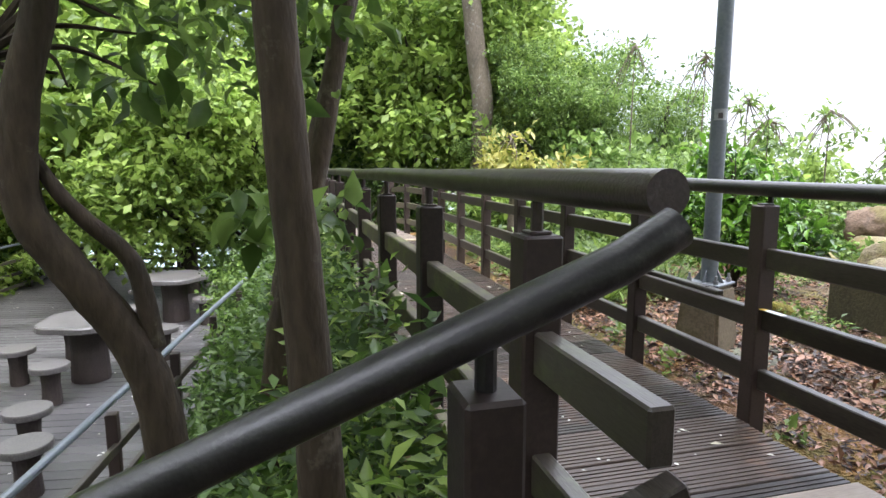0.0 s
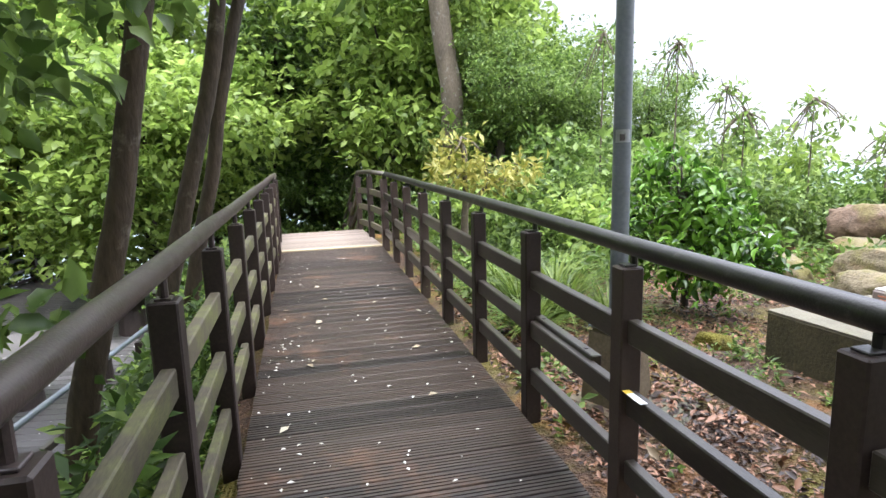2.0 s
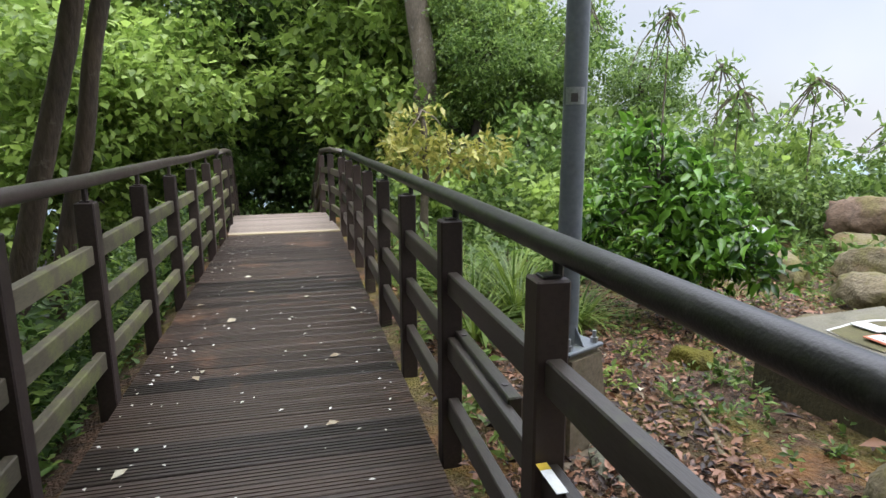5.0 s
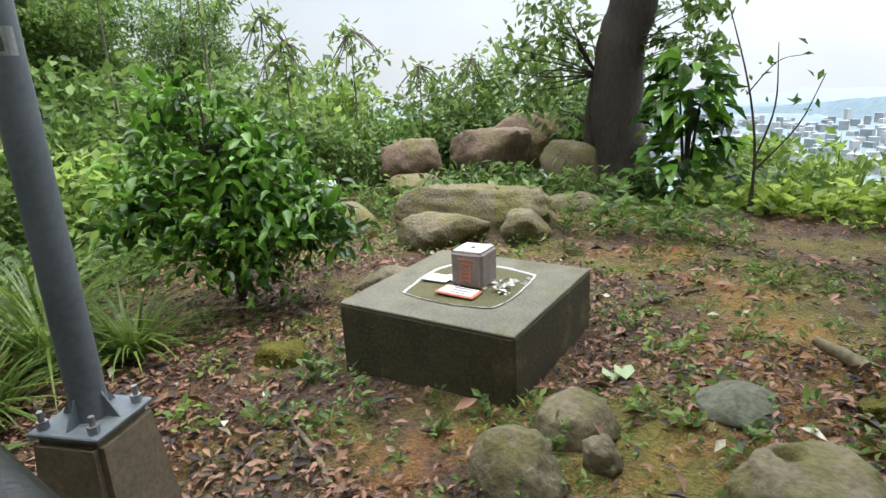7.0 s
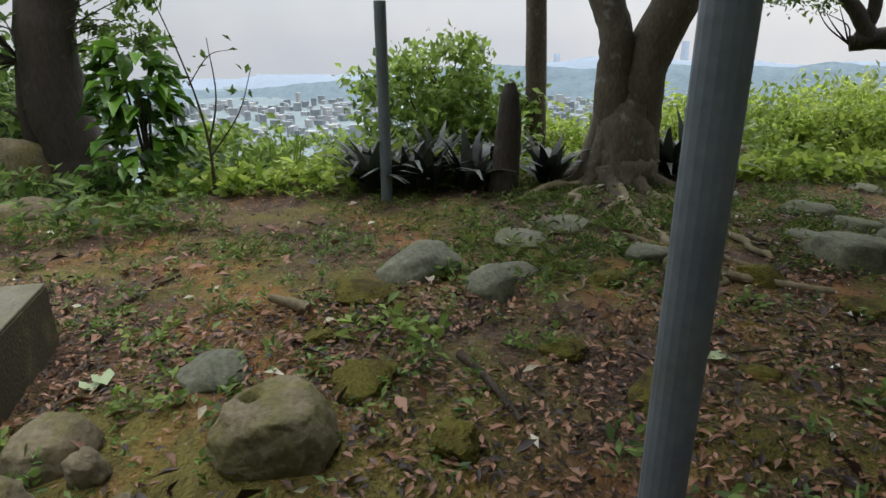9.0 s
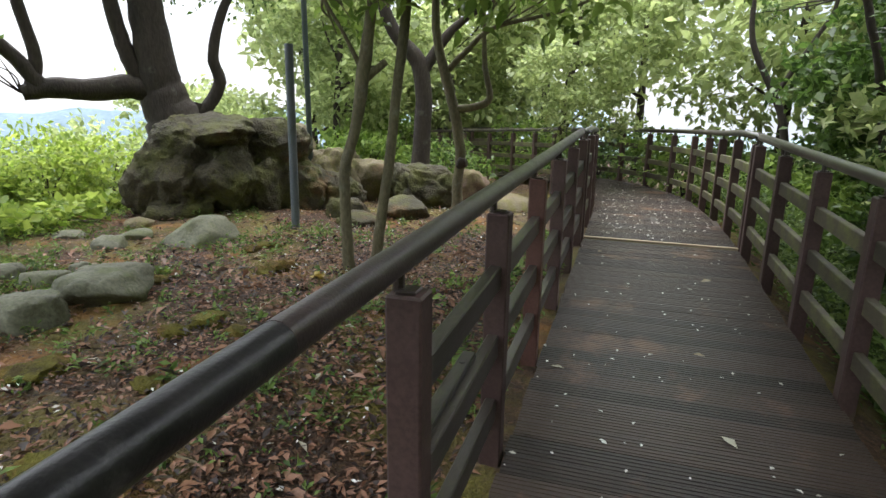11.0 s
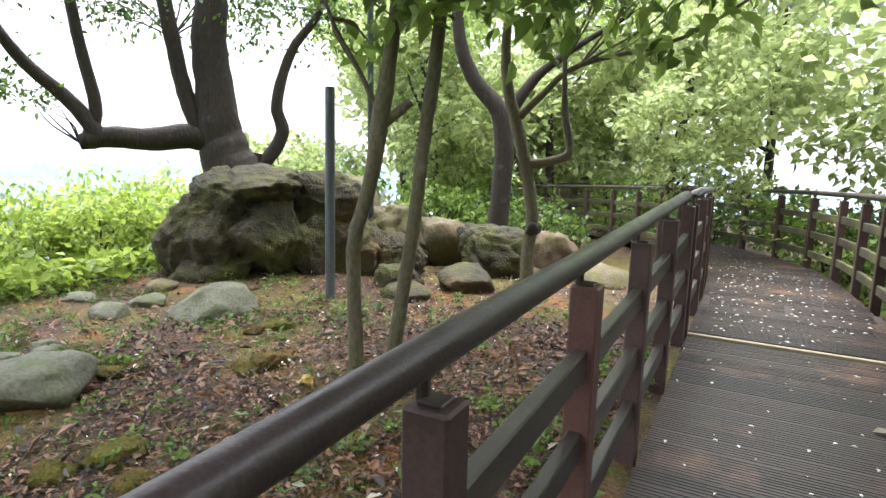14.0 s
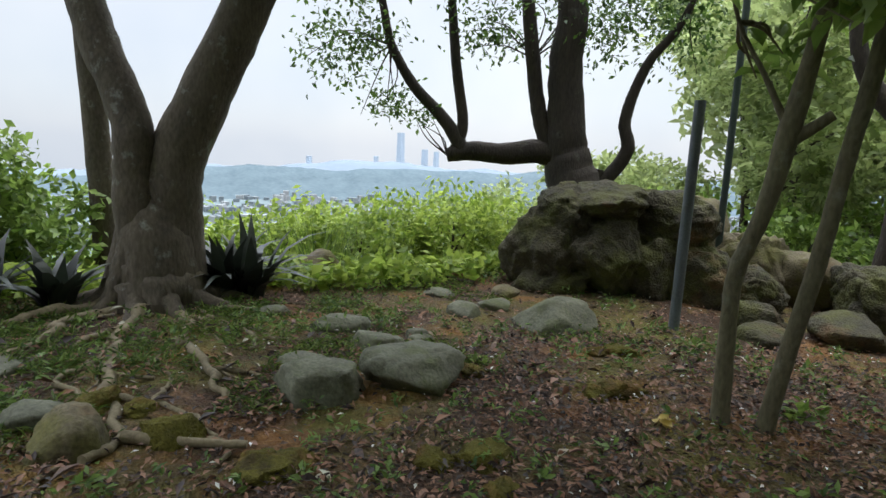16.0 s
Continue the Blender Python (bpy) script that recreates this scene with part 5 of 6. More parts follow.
dark_bent = tree("bent_tree", [
    [(-3.1, -9.0, -0.9, 0.072), (-3.0, -9.01, 0.52, 0.050), (-2.8, -9.08, 1.65, 0.045), (-2.66, -9.13, 2.14, 0.040), (-2.47, -9.18, 2.64, 0.036), (-2.0, -9.3, 3.0, 0.025)]],
    M_BARK_DARK, "thin bent dark tree behind the railing", [(-2.0, -9.3, 3.2, 0.5), (-3.2, -8.6, 2.2, 0.5), (-3.4, -8.2, 1.6, 0.5), (-3.0, -9.6, 2.8, 0.6)], M_LEAF_DARK, 0.09, 14, 90, seed=43)
# the trees on the western bank
tree("bank_tree", [[(-2.04, -0.93, -0.5, 0.070), (-2.06, -0.93, 0.4, 0.056), (-2.08, -0.93, 0.8, 0.051), (-2.11, -0.93, 1.22, 0.048), (-2.13, -0.93, 1.6, 0.045), (-2.15, -0.9, 2.4, 0.039), (-2.2, -0.8, 3.6, 0.025)]],
     M_BARK, "upright brown tree close to the stair railing",
     [(-2.3, -0.5, 1.72, 0.22), (-2.5, -0.6, 2.3, 0.5), (-1.67, 0.15, 2.05, 0.25), (-2.24, -0.48, 1.05, 0.10), (-1.06, 0.53, 2.25, 0.22), (-2.0, -0.2, 2.6, 0.5)], M_LEAF_MID, 0.10, 6, 110, seed=51, fine=True, width=0.62)
tree("bank_tree", [
    [(-2.5, -0.3, -0.7, 0.083), (-2.51, -0.31, 0.11, 0.071), (-2.53, -0.32, 0.46, 0.064), (-2.6, -0.33, 0.69, 0.060), (-2.73, -0.37, 0.92, 0.056), (-2.82, -0.4, 1.12, 0.051), (-2.8, -0.4, 1.4, 0.047), (-2.72, -0.38, 1.75, 0.041), (-2.6, -0.3, 2.8, 0.022)],
    [(-2.53, -0.32, 0.66, 0.032), (-2.57, -0.33, 0.92, 0.027), (-2.68, -0.36, 1.06, 0.024), (-2.76, -0.38, 1.18, 0.019), (-2.95, -0.3, 1.5, 0.011)]],
    M_BARK, "leaning dark tree forking over the bank",
    [(-2.52, -0.2, 1.6, 0.25), (-2.8, -0.1, 2.0, 0.45), (-3.1, 0.2, 1.5, 0.35)], M_LEAF_MID, 0.10, 6, 100, seed=53, fine=True, width=0.62)
bank = tree("bank_tree", [[(-2.3, 0.72, -0.7, 0.080), (-2.19, 0.76, 0.3, 0.068), (-2.1, 0.78, 0.69, 0.061), (-1.97, 0.81, 1.18, 0.056), (-1.87, 0.83, 1.67, 0.052), (-1.78, 0.85, 2.14, 0.050), (-1.65, 0.86, 2.8, 0.040), (-1.5, 0.9, 3.8, 0.024)]],
     M_BARK, "leaning lichen-spotted tree beside the railing",
     [(-2.04, 0.07, 1.9, 0.3), (-2.15, 0.05, 1.5, 0.18), (-2.04, -0.1, 1.05, 0.10), (-1.74, 0.95, 2.35, 0.25), (-1.6, 1.2, 3.0, 0.7), (-2.3, 0.4, 2.5, 0.5)], M_LEAF_MID, 0.10, 6, 110, seed=55, fine=True, width=0.62)
tree("bank_tree", [
    [(-2.35, 2.3, -0.8, 0.088), (-2.18, 2.36, 0.36, 0.072), (-2.05, 2.39, 0.86, 0.064), (-1.87, 2.44, 1.53, 0.058), (-1.75, 2.47, 1.97, 0.056), (-1.66, 2.48, 2.44, 0.053), (-1.5, 2.5, 3.6, 0.032)],
    [(-2.25, 2.5, -0.6, 0.064), (-1.96, 2.68, 0.8, 0.056), (-1.82, 2.71, 1.33, 0.053), (-1.75, 2.72, 1.73, 0.050), (-1.6, 2.74, 2.35, 0.048), (-1.3, 2.8, 3.4, 0.028)]],
    M_BARK, "twin-stemmed lichen-spotted tree beside the railing",
    [(-1.13, 1.96, 2.75, 0.35), (-1.5, 2.5, 3.3, 0.7), (-1.2, 2.9, 3.6, 0.7), (-2.2, 2.0, 2.7, 0.5), (-2.6, 1.6, 2.0, 0.4)], M_LEAF_MID, 0.10, 8, 80, seed=57, fine=True, width=0.6)
tree("dark_leaning_tree", [[(6.75, 1.55, -0.2, 0.42), (6.73, 1.58, 0.2, 0.33), (6.69, 1.66, 0.7, 0.29), (6.69, 1.68, 1.44, 0.27), (6.74, 1.56, 2.01, 0.26), (6.78, 1.45, 2.8, 0.24), (6.9, 1.2, 4.5, 0.15)],
                           [(6.62, 1.9, 0.1, 0.10), (6.6, 1.95, 0.7, 0.08), (6.62, 1.9, 1.3, 0.06)]],
     M_BARK_DARK, "thick dark trunk with creepers at the clearing's edge",
     [(6.5, 2.2, 1.75, 0.4), (6.4, 2.35, 2.1, 0.4), (6.3, 2.5, 1.2, 0.35), (6.9, 2.4, 0.9, 0.5), (6.2, 2.6, 1.6, 0.35), (6.6, 0.9, 2.3, 0.4), (6.5, 0.6, 2.0, 0.3), (6.55, 0.75, 1.5, 0.3), (6.75, 1.15, 1.6, 0.25), (6.7, 0.95, 1.9, 0.3), (6.6, -0.3, 2.45, 0.3), (6.9, 1.2, 4.5, 1.5), (6.5, -0.6, 3.2, 0.8)], M_LEAF_MID, 0.11, 10, 90, seed=61, sides=16, move=(0.0, 0.12, 0.0))
tree("tall_pale_tree", [[(1.5, 8.95, -0.8, 0.30), (1.53, 8.93, 0.2, 0.25), (1.57, 8.92, 1.48, 0.21), (1.58, 8.91, 2.47, 0.20), (1.45, 8.94, 3.44, 0.19), (1.34, 8.97, 4.65, 0.17), (1.2, 9.1, 7.0, 0.1)]],
     M_BARK_GREY, "tall pale trunk rising through the foliage", [(1.2, 9.0, 6.5, 1.6), (2.0, 9.2, 5.2, 1.0)], M_LEAF_MID, 0.13, 14, 60, seed=63)
tree("yellowing_shrub", [[(0.78, 5.25, -0.2, 0.06), (0.78, 5.22, 0.4, 0.05), (0.8, 5.2, 1.0, 0.035), (0.76, 5.2, 1.6, 0.015)],
                         [(0.8, 5.2, 0.7, 0.03), (1.1, 5.2, 1.0, 0.02), (1.5, 5.2, 1.2, 0.01)]],
     M_BARK_GREY, "small tree with drooping yellow-green leaves beside the railing",
     [(0.77, 5.2, 1.35, 0.42), (0.5, 5.1, 1.15, 0.3), (1.05, 5.2, 1.1, 0.35), (1.53, 5.18, 1.15, 0.32)], M_LEAF_YELLOW, 0.12, 9, 130, seed=65, width=0.4)
tree("glossy_bush", [[(1.95, 2.5, 0.0, 0.035), (1.9, 2.45, 0.4, 0.03), (1.8, 2.4, 0.9, 0.015)], [(1.93, 2.5, 0.05, 0.025), (2.1, 2.3, 0.5, 0.015)]],
     M_BARK_DARK, "dense glossy dark green bush in the clearing",
     [(1.82, 2.45, 1.0, 0.42), (1.55, 2.55, 0.75, 0.35), (2.0, 2.1, 0.72, 0.38), (2.2, 2.0, 0.5, 0.3), (1.8, 2.25, 0.5, 0.4), (1.75, 2.6, 1.3, 0.22), (2.1, 2.4, 0.9, 0.35)],
     M_LEAF_GLOSSY, 0.10, 8, 250, seed=67, fine=True, width=0.5, spread=0.10, move=(0.16, 0.08, 0.0))


# ---- plants with long leaves ----
def blades(q, centre, n, length, width, lean=0.6, spread=0.1, rise=0.9, segs=4):
    """Arching blades out of one base."""
    rng = q.rng
    for _ in range(n):
        a = rng.uniform(0, 2 * math.pi)
        L = length * rng.uniform(0.6, 1.15)
        out = np.array([math.cos(a), math.sin(a), 0])
        p = np.array(centre) + out * rng.uniform(0, spread)
        le, ri = lean * rng.uniform(0.4, 1.3), rise * rng.uniform(0.7, 1.1)
        side = np.array([-out[1], out[0], 0])
        pts, wd = [], []
        for k in range(segs + 1):
            t = k / segs
            pts.append(p + out * L * le * (0.35 * t + 0.65 * t * t) + np.array([0, 0, L * ri * (t - 0.62 * t * t * le * 1.2)]))
            wd.append(width * (0.6 + 0.4 * math.sin(math.pi * min(t * 1.3 + 0.1, 1))) * (1 - t ** 3) + 0.001)
        v = []
        for c, w in zip(pts, wd):
            v += [c - side * w / 2, c + side * w / 2]
        q.v.append(np.array(v))
        f = []
        for k in range(segs):
            b = q.n + 2 * k
            f += [(b, b + 1, b + 3), (b, b + 3, b + 2)]
        q.f.append(np.array(f))
        q.n += len(v)


def blade_plant(name, x, y, n, length, width, mat, label, cat, seed, lean=0.6, spread=0.1, rise=0.9, z=None, group=""):
    q = Quads(seed)
    blades(q, (0, 0, 0), n, length, width, lean, spread, rise)
    ob = new(name, q.mesh(name, mat))
    ob.location = (x, y, (gz(x, y) if z is None else z) - 0.01)
    return tagged(ob, label, cat, group)


for k, (x, y, s) in enumerate(((1.0, 2.75, 1.0), (0.75, 3.15, 1.0), (1.15, 3.3, 1.1), (0.55, 2.4, 0.8), (0.8, 3.8, 0.9), (1.25, 2.35, 0.7))):
    blade_plant("grass_clump", x, y, 150, 0.85 * s, 0.020, M_BLADE, "arching green grass clump beside the lamp post", "grass", 100 + k, 0.85, 0.12, group="grass clumps")
for k, (x, y, s) in enumerate(((4.75, -1.25, 1.0), (4.9, -1.6, 1.0), (5.1, -1.9, 0.95), (4.7, -1.75, 0.8), (5.15, -1.25, 0.9), (4.95, -2.15, 0.9), (5.3, -2.5, 1.0), (5.05, -2.95, 0.9), (5.05, -4.42, 1.15), (5.25, -4.28, 1.1), (5.10, -4.20, 1.0))):
    blade_plant("strap_plant", x + (0.45 if y > -2.0 else 0.2), y - 0.05, 30, 0.78 * s, 0.125, M_STRAP, "dark purple-green strap-leaved plant at the clearing's edge", "plant", 120 + k, 0.72, 0.10, 1.05, group="strap plants")
blade_plant("silver_grass", 7.3, 2.75, 170, 2.0, 0.018, M_BLADE, "tall arching silver grass behind the boulders", "grass", 140, 0.8, 0.3, 0.9)
blade_plant("silver_grass", 6.9, -0.4, 70, 1.1, 0.03, M_BLADE, "upright tall grass at the clearing's edge", "grass", 141, 0.3, 0.25, 1.0)
blade_plant("silver_grass", 6.6, -5.6, 110, 1.25, 0.016, M_BLADE, "tall thin grass on the bank", "grass", 142, 0.35, 0.5, 1.0)


def big_leaf_plant(x, y, z):
    ob = empty("large_leaf_plant", (x, y, z), "dark plant with many drooping broad green leaves", "plant")
    q = Quads(150)
    n = 230
    a, h = q.rng.uniform(0, 2 * math.pi, n), q.rng.uniform(0.1, 1.4, n)
    r = 0.12 + 0.28 * q.rng.random(n) * (1.5 - h)
    pos = np.stack([np.cos(a) * r, np.sin(a) * r, h], 1)
    d = np.stack([np.cos(a), np.sin(a), 0.3 - 1.5 * q.rng.random(n)], 1) + q.rng.normal(size=(n, 3)) * 0.35
    q.leaves(pos, d, 0.20 + 0.13 * q.rng.random(n), 0.62, fine=True, up=np.tile([[0, 0, 1.0]], (n, 1)) + q.rng.normal(size=(n, 3)) * 0.2)
    o = new("leaves", q.mesh("leaves", M_LEAF_GLOSSY))
    o.parent = ob
    for k in range(4):
        bm = bmesh.new()
        limb(bm, [(0, 0, -0.05, 0.02), (0.05 * math.cos(k * 1.6), 0.05 * math.sin(k * 1.6), 0.5, 0.016), (0.1 * math.cos(k * 1.6), 0.1 * math.sin(k * 1.6), 1.0, 0.01)], 6, 0, k)
        part("stem", bm, M_BARK_DARK, ob)


big_leaf_plant(6.25, 0.88, 0.05)

# dead twiggy stalk
stalk = empty("dry_stalk", (5.6, 0.15, 0.1), "thin dry branching stalk with a few dark leaves", "plant")
bm = bmesh.new()
for pts in ([(0, 0, -0.1, 0.018), (0.02, 0.0, 0.5, 0.012), (0, 0.1, 1.1, 0.008), (0, 0.35, 1.9, 0.003)], [(0.02, 0, 0.45, 0.010), (0, -0.12, 0.9, 0.007), (0, -0.1, 1.4, 0.003)],
            [(0.02, 0, 0.35, 0.010), (0, -0.3, 0.75, 0.006), (0, -0.45, 1.15, 0.003)], [(0, 0.1, 1.0, 0.006), (0, -0.1, 1.25, 0.004), (0, -0.3, 1.3, 0.002)]):
    limb(bm, pts, 6, 0, 1)
part("stem", bm, M_BARK, stalk)
q = Quads(151)
n = 26
pos = np.stack([q.rng.normal(0, 0.03, n), q.rng.uniform(-0.45, 0.3, n), q.rng.uniform(0.85, 1.5, n)], 1)
q.leaves(pos, q.rng.normal(size=(n, 3)) + np.array([0, 0, -0.6]), 0.06 + 0.05 * q.rng.random(n), 0.5)
o = new("leaves", q.mesh("leaves", M_LEAF_DARK))
o.parent = stalk

# ---- roots of the forked tree ----
rr = random.Random(8)
RG = "roots of the forked tree"


def root(pts, r0, r1, seed):
    """A knotted root half sunk in the soil, through (x, y)."""
    way = smooth_path([Vector((*p, 0)) for p in pts], 5)
    n = len(way)
    line = []
    for j, p in enumerate(way):
        t = j / (n - 1)
        r = 0.82 * (r0 + (r1 - r0) * t) * rr.uniform(0.8, 1.25)
        x, y = p.x + rr.gauss(0, 0.018), p.y + rr.gauss(0, 0.018)
        line.append((x, y, gz(x, y) + r * (0.45 + 0.5 * math.sin(seed * 1.7 + 6 * t)), r))
    bm = bmesh.new()
    limb(bm, line, 9, 0.12, seed, 2)
    tagged(place("root", bm, M_ROOT, smooth=True), "exposed brown tree root across the ground", "root", RG)


root([(4.98, -3.62), (4.45, -3.42), (3.85, -3.28), (3.30, -3.22), (2.82, -3.24), (2.62, -3.12)], 0.050, 0.024, 1)
root([(4.95, -3.75), (4.50, -3.80), (4.00, -3.70), (3.50, -3.76), (3.12, -3.74), (2.85, -3.95)], 0.050, 0.018, 2)
root([(5.00, -3.45), (4.70, -3.05), (4.40, -2.96), (3.95, -2.70), (3.60, -2.72)], 0.050, 0.016, 3)
root([(5.10, -3.30), (4.92, -2.85), (4.70, -2.55), (4.45, -2.20)], 0.060, 0.018, 4)
root([(4.50, -3.80), (4.30, -4.05), (4.00, -4.15), (3.70, -4.05)], 0.030, 0.014, 5)
root([(4.96, -3.90), (4.70, -4.20), (4.55, -4.50)], 0.045, 0.015, 6)
root([(3.85, -3.28), (3.60, -3.00), (3.25, -3.10), (2.95, -2.75)], 0.026, 0.012, 7)
root([(4.45, -3.42), (4.10, -3.08), (3.70, -3.20), (3.45, -3.45)], 0.028, 0.012, 8)
root([(4.00, -3.70), (3.75, -3.48), (3.35, -3.52), (3.05, -3.36)], 0.026, 0.012, 9)
root([(4.40, -2.96), (4.10, -2.50), (3.70, -2.30), (3.35, -2.42)], 0.026, 0.010, 10)
root([(3.50, -3.76), (3.30, -3.98), (3.22, -4.10)], 0.020, 0.010, 11)
root([(3.30, -3.22), (3.05, -3.50), (2.70, -3.62), (2.40, -3.60)], 0.024, 0.012, 12)
root([(2.95, -2.75), (2.65, -2.55), (2.40, -2.62), (2.15, -2.45)], 0.018, 0.009, 13)
root([(3.60, -2.72), (3.25, -2.60), (2.85, -2.40), (2.55, -2.15)], 0.020, 0.009, 14)
root([(2.82, -3.24), (2.60, -2.92), (2.25, -2.98)], 0.018, 0.008, 15)
# buttresses where the trunk meets the soil
for k in range(11):
    a = radians(20 + 33 * k + rr.uniform(-9, 9))
    cx, cy = 5.23, -3.68
    ln = rr.uniform(0.46, 0.66)
    pts = [(cx + d * math.cos(a + 0.25 * d), cy + d * math.sin(a + 0.25 * d), gz(cx, cy) + h, r) for d, h, r in
           ((0.16, 0.62, 0.10), (0.26, 0.26, 0.10), (0.36, 0.08, 0.085), (ln, 0.0, 0.055), (ln + 0.22, -0.05, 0.03))]
    bm = bmesh.new()
    limb(bm, pts, 9, 0.08, k, 4)
    bm.transform(Matrix.Translation(-forked.location))
    part("buttress", bm, M_BARK_GREY, forked, "root flare at the foot of the trunk", smooth=True)
for k, (ang, ln, rad) in enumerate(((207, 2.0, 0.022), (172, 1.5, 0.02), (222, 1.3, 0.024), (140, 1.0, 0.02), (193, 1.9, 0.016), (250, 0.9, 0.024), (165, 2.2, 0.014))):
    a, x, y = radians(ang), 5.23, -3.68
    x, y = x + 0.5 * math.cos(a), y + 0.5 * math.sin(a)
    pts = []
    for j in range(6):
        pts.append((x, y))
        a += rr.uniform(-0.6, 0.6) + (radians(ang) - a) * 0.25
        x, y = x + ln / 6 * math.cos(a), y + ln / 6 * math.sin(a)
    root(pts, rad, 0.008, 30 + k)


def stick(x, y, ang, ln, r, label, mat=M_ROOT, tilt=0.0):
    bm = bmesh.new()
    pts, a = [], radians(ang)
    for j in range(5):
        pts.append((x, y, gz(x, y) + r + tilt * j / 4, r * (1 - 0.1 * j)))
        x, y = x + ln / 4 * math.cos(a), y + ln / 4 * math.sin(a)
        a += rr.uniform(-0.15, 0.15)
    limb(bm, pts, 7, 0.12, int(x * 100), 3)
    tagged(place("fallen_branch", bm, mat, smooth=True), label, "branch")


stick(1.05, 0.55, 62, 0.55, 0.014, "thin pale fallen stick in the litter")
stick(2.62, -0.84, 60, 0.2, 0.035, "short broken pale branch stub", tilt=0.06)
stick(2.05, -1.5, 200, 0.5, 0.022, "dead brown branch lying in the leaves", M_BARK)
stick(1.5, -2.9, 220, 0.6, 0.012, "thin brown fallen stick in the litter", M_BARK)
stick(2.78, -3.25, 235, 0.55, 0.03, "brown root-like stick across the soil")
stick(3.0, 0.2, -20, 0.5, 0.012, "dark fallen stick in the moss", M_BARK)
stick(5.2, -6.9, 30, 0.8, 0.025, "grey fallen branch beside the boulder", M_BARK)


rs = random.Random(61)
for x, y, ang, ln in ((0.7, -1.9, 40, 0.3), (1.25, -2.0, 120, 0.35), (1.9, -3.1, 80, 0.4), (0.9, -3.4, 10, 0.3), (2.3, -2.75, 150, 0.45), (2.0, -4.3, 35, 0.35), (1.1, -4.7, 100, 0.3), (3.3, 0.9, 60, 0.35),
                      (2.9, -0.5, 130, 0.4), (0.9, 1.9, 20, 0.35), (1.2, 2.05, 95, 0.3), (2.6, -5.6, 60, 0.45), (1.7, -1.75, 15, 0.3), (0.5, -0.6, 75, 0.3)):
    stick(x, y, ang, ln, rs.uniform(0.006, 0.011), "thin dry twig lying in the litter", M_ROOT if rs.random() < 0.5 else M_BARK)


# ---- what covers the ground ----
def scatter(n, x0, x1, y0, y1, rng, keep=None):
    x, y = rng.uniform(x0, x1, n), rng.uniform(y0, y1, n)
    if keep is not None:
        k = keep(x, y)
        x, y = x[k], y[k]
    return x, y


def patchy(x, y, f, lo, seed=0.0):
    return np.array([noise.noise(Vector((a * f, b * f, seed))) > lo for a, b in zip(x, y)])


def off_plinth(x, y):
    return ~((np.abs(x - 2.2) < 0.5) & (np.abs(y - 0.75) < 0.5))


def litter(name, n, area, size, mat, label, seed, lift=0.012, keep=None):
    q = Quads(seed)
    x, y = scatter(n, *area, q.rng, keep)
    k = off_plinth(x, y)
    x, y = x[k], y[k]
    m = len(x)
    pos = np.stack([x, y, ground_z(x, y) + lift + 0.02 * q.rng.random(m)], 1)
    d = q.rng.normal(size=(m, 3)) * np.array([1, 1, 0.28])
    up = np.tile([[0, 0, 1.0]], (m, 1)) + q.rng.normal(size=(m, 3)) * 0.35
    q.leaves(pos, d, size * (0.5 + q.rng.random(m)), 0.42, fold=0.16, up=up)
    return tagged(new(name, q.mesh(name, mat)), label, "leaf litter", kind="stuff")


litter("leaf_litter", 42000, (0.08, 3.6, -8.0, 3.8), 0.040, M_LITTER, "brown dry leaves strewn over the soil", 201, keep=lambda x, y: patchy(x, y, 0.9, -0.35) & ((x < 2.4) | patchy(x, y, 1.4, 0.0, 3)))
litter("leaf_litter", 17000, (0.08, 5.6, -10.5, 5.0), 0.040, M_LITTER, "small brown dry leaves over the clearing", 202)
litter("leaf_litter", 5000, (0.08, 1.1, -8.0, 5.0), 0.055, M_LITTER, "large brown dry leaves along the railing", 203)
litter("leaf_litter", 900, (0.1, 4.4, -7.5, 4.0), 0.085, M_LITTER, "large curled brown leaves on the litter", 206, 0.02)
litter("pale_leaves", 170, (0.15, 5.0, -8.0, 4.0), 0.07, M_LITTER_PALE, "pale fallen leaves and chips on the soil", 204, 0.02)
litter("fallen_petals", 700, (0.1, 4.0, -10.0, -3.0), 0.028, M_PETAL, "small white petals on the soil", 205, 0.02)


def deck_litter(name, n, size, mat, label, seed, area, z=0.006, big=0.0):
    q = Quads(seed)
    x, y = scatter(n, *area, q.rng)
    pos = np.stack([x, y, np.full(len(x), z) + 0.003 * q.rng.random(len(x))], 1)
    d = q.rng.normal(size=(len(x), 3)) * np.array([1, 1, 0.08])
    up = np.tile([[0, 0, 1.0]], (len(x), 1)) + q.rng.normal(size=(len(x), 3)) * 0.15
    q.leaves(pos, d, size * (0.4 + q.rng.random(len(x))), 0.55, fold=0.1, up=up)
    return tagged(new(name, q.mesh(name, mat)), label, "petals", kind="stuff")


deck_litter("deck_petals", 330, 0.026, M_PETAL, "small white petals on the boards", 211, (-1.52, -0.06, -8.0, 7.0))
deck_litter("deck_petals", 110, 0.028, M_PETAL, "small white petals along the board edge", 212, (-1.52, -1.2, -4.0, 6.5))
deck_litter("deck_leaves", 26, 0.07, M_LITTER_PALE, "yellowed leaves on the boards", 213, (-1.5, -0.1, -8.0, 7.0))
deck_litter("lower_deck_petals", 500, 0.035, M_PETAL, "white petals on the picnic deck", 214, (-8.2, -3.2, -2.5, 12.5), LOW + 0.004)
q = Quads(215)
for i, (x, y, z) in enumerate(SOUTH[1:95]):
    m = 9 if i < 30 else 5
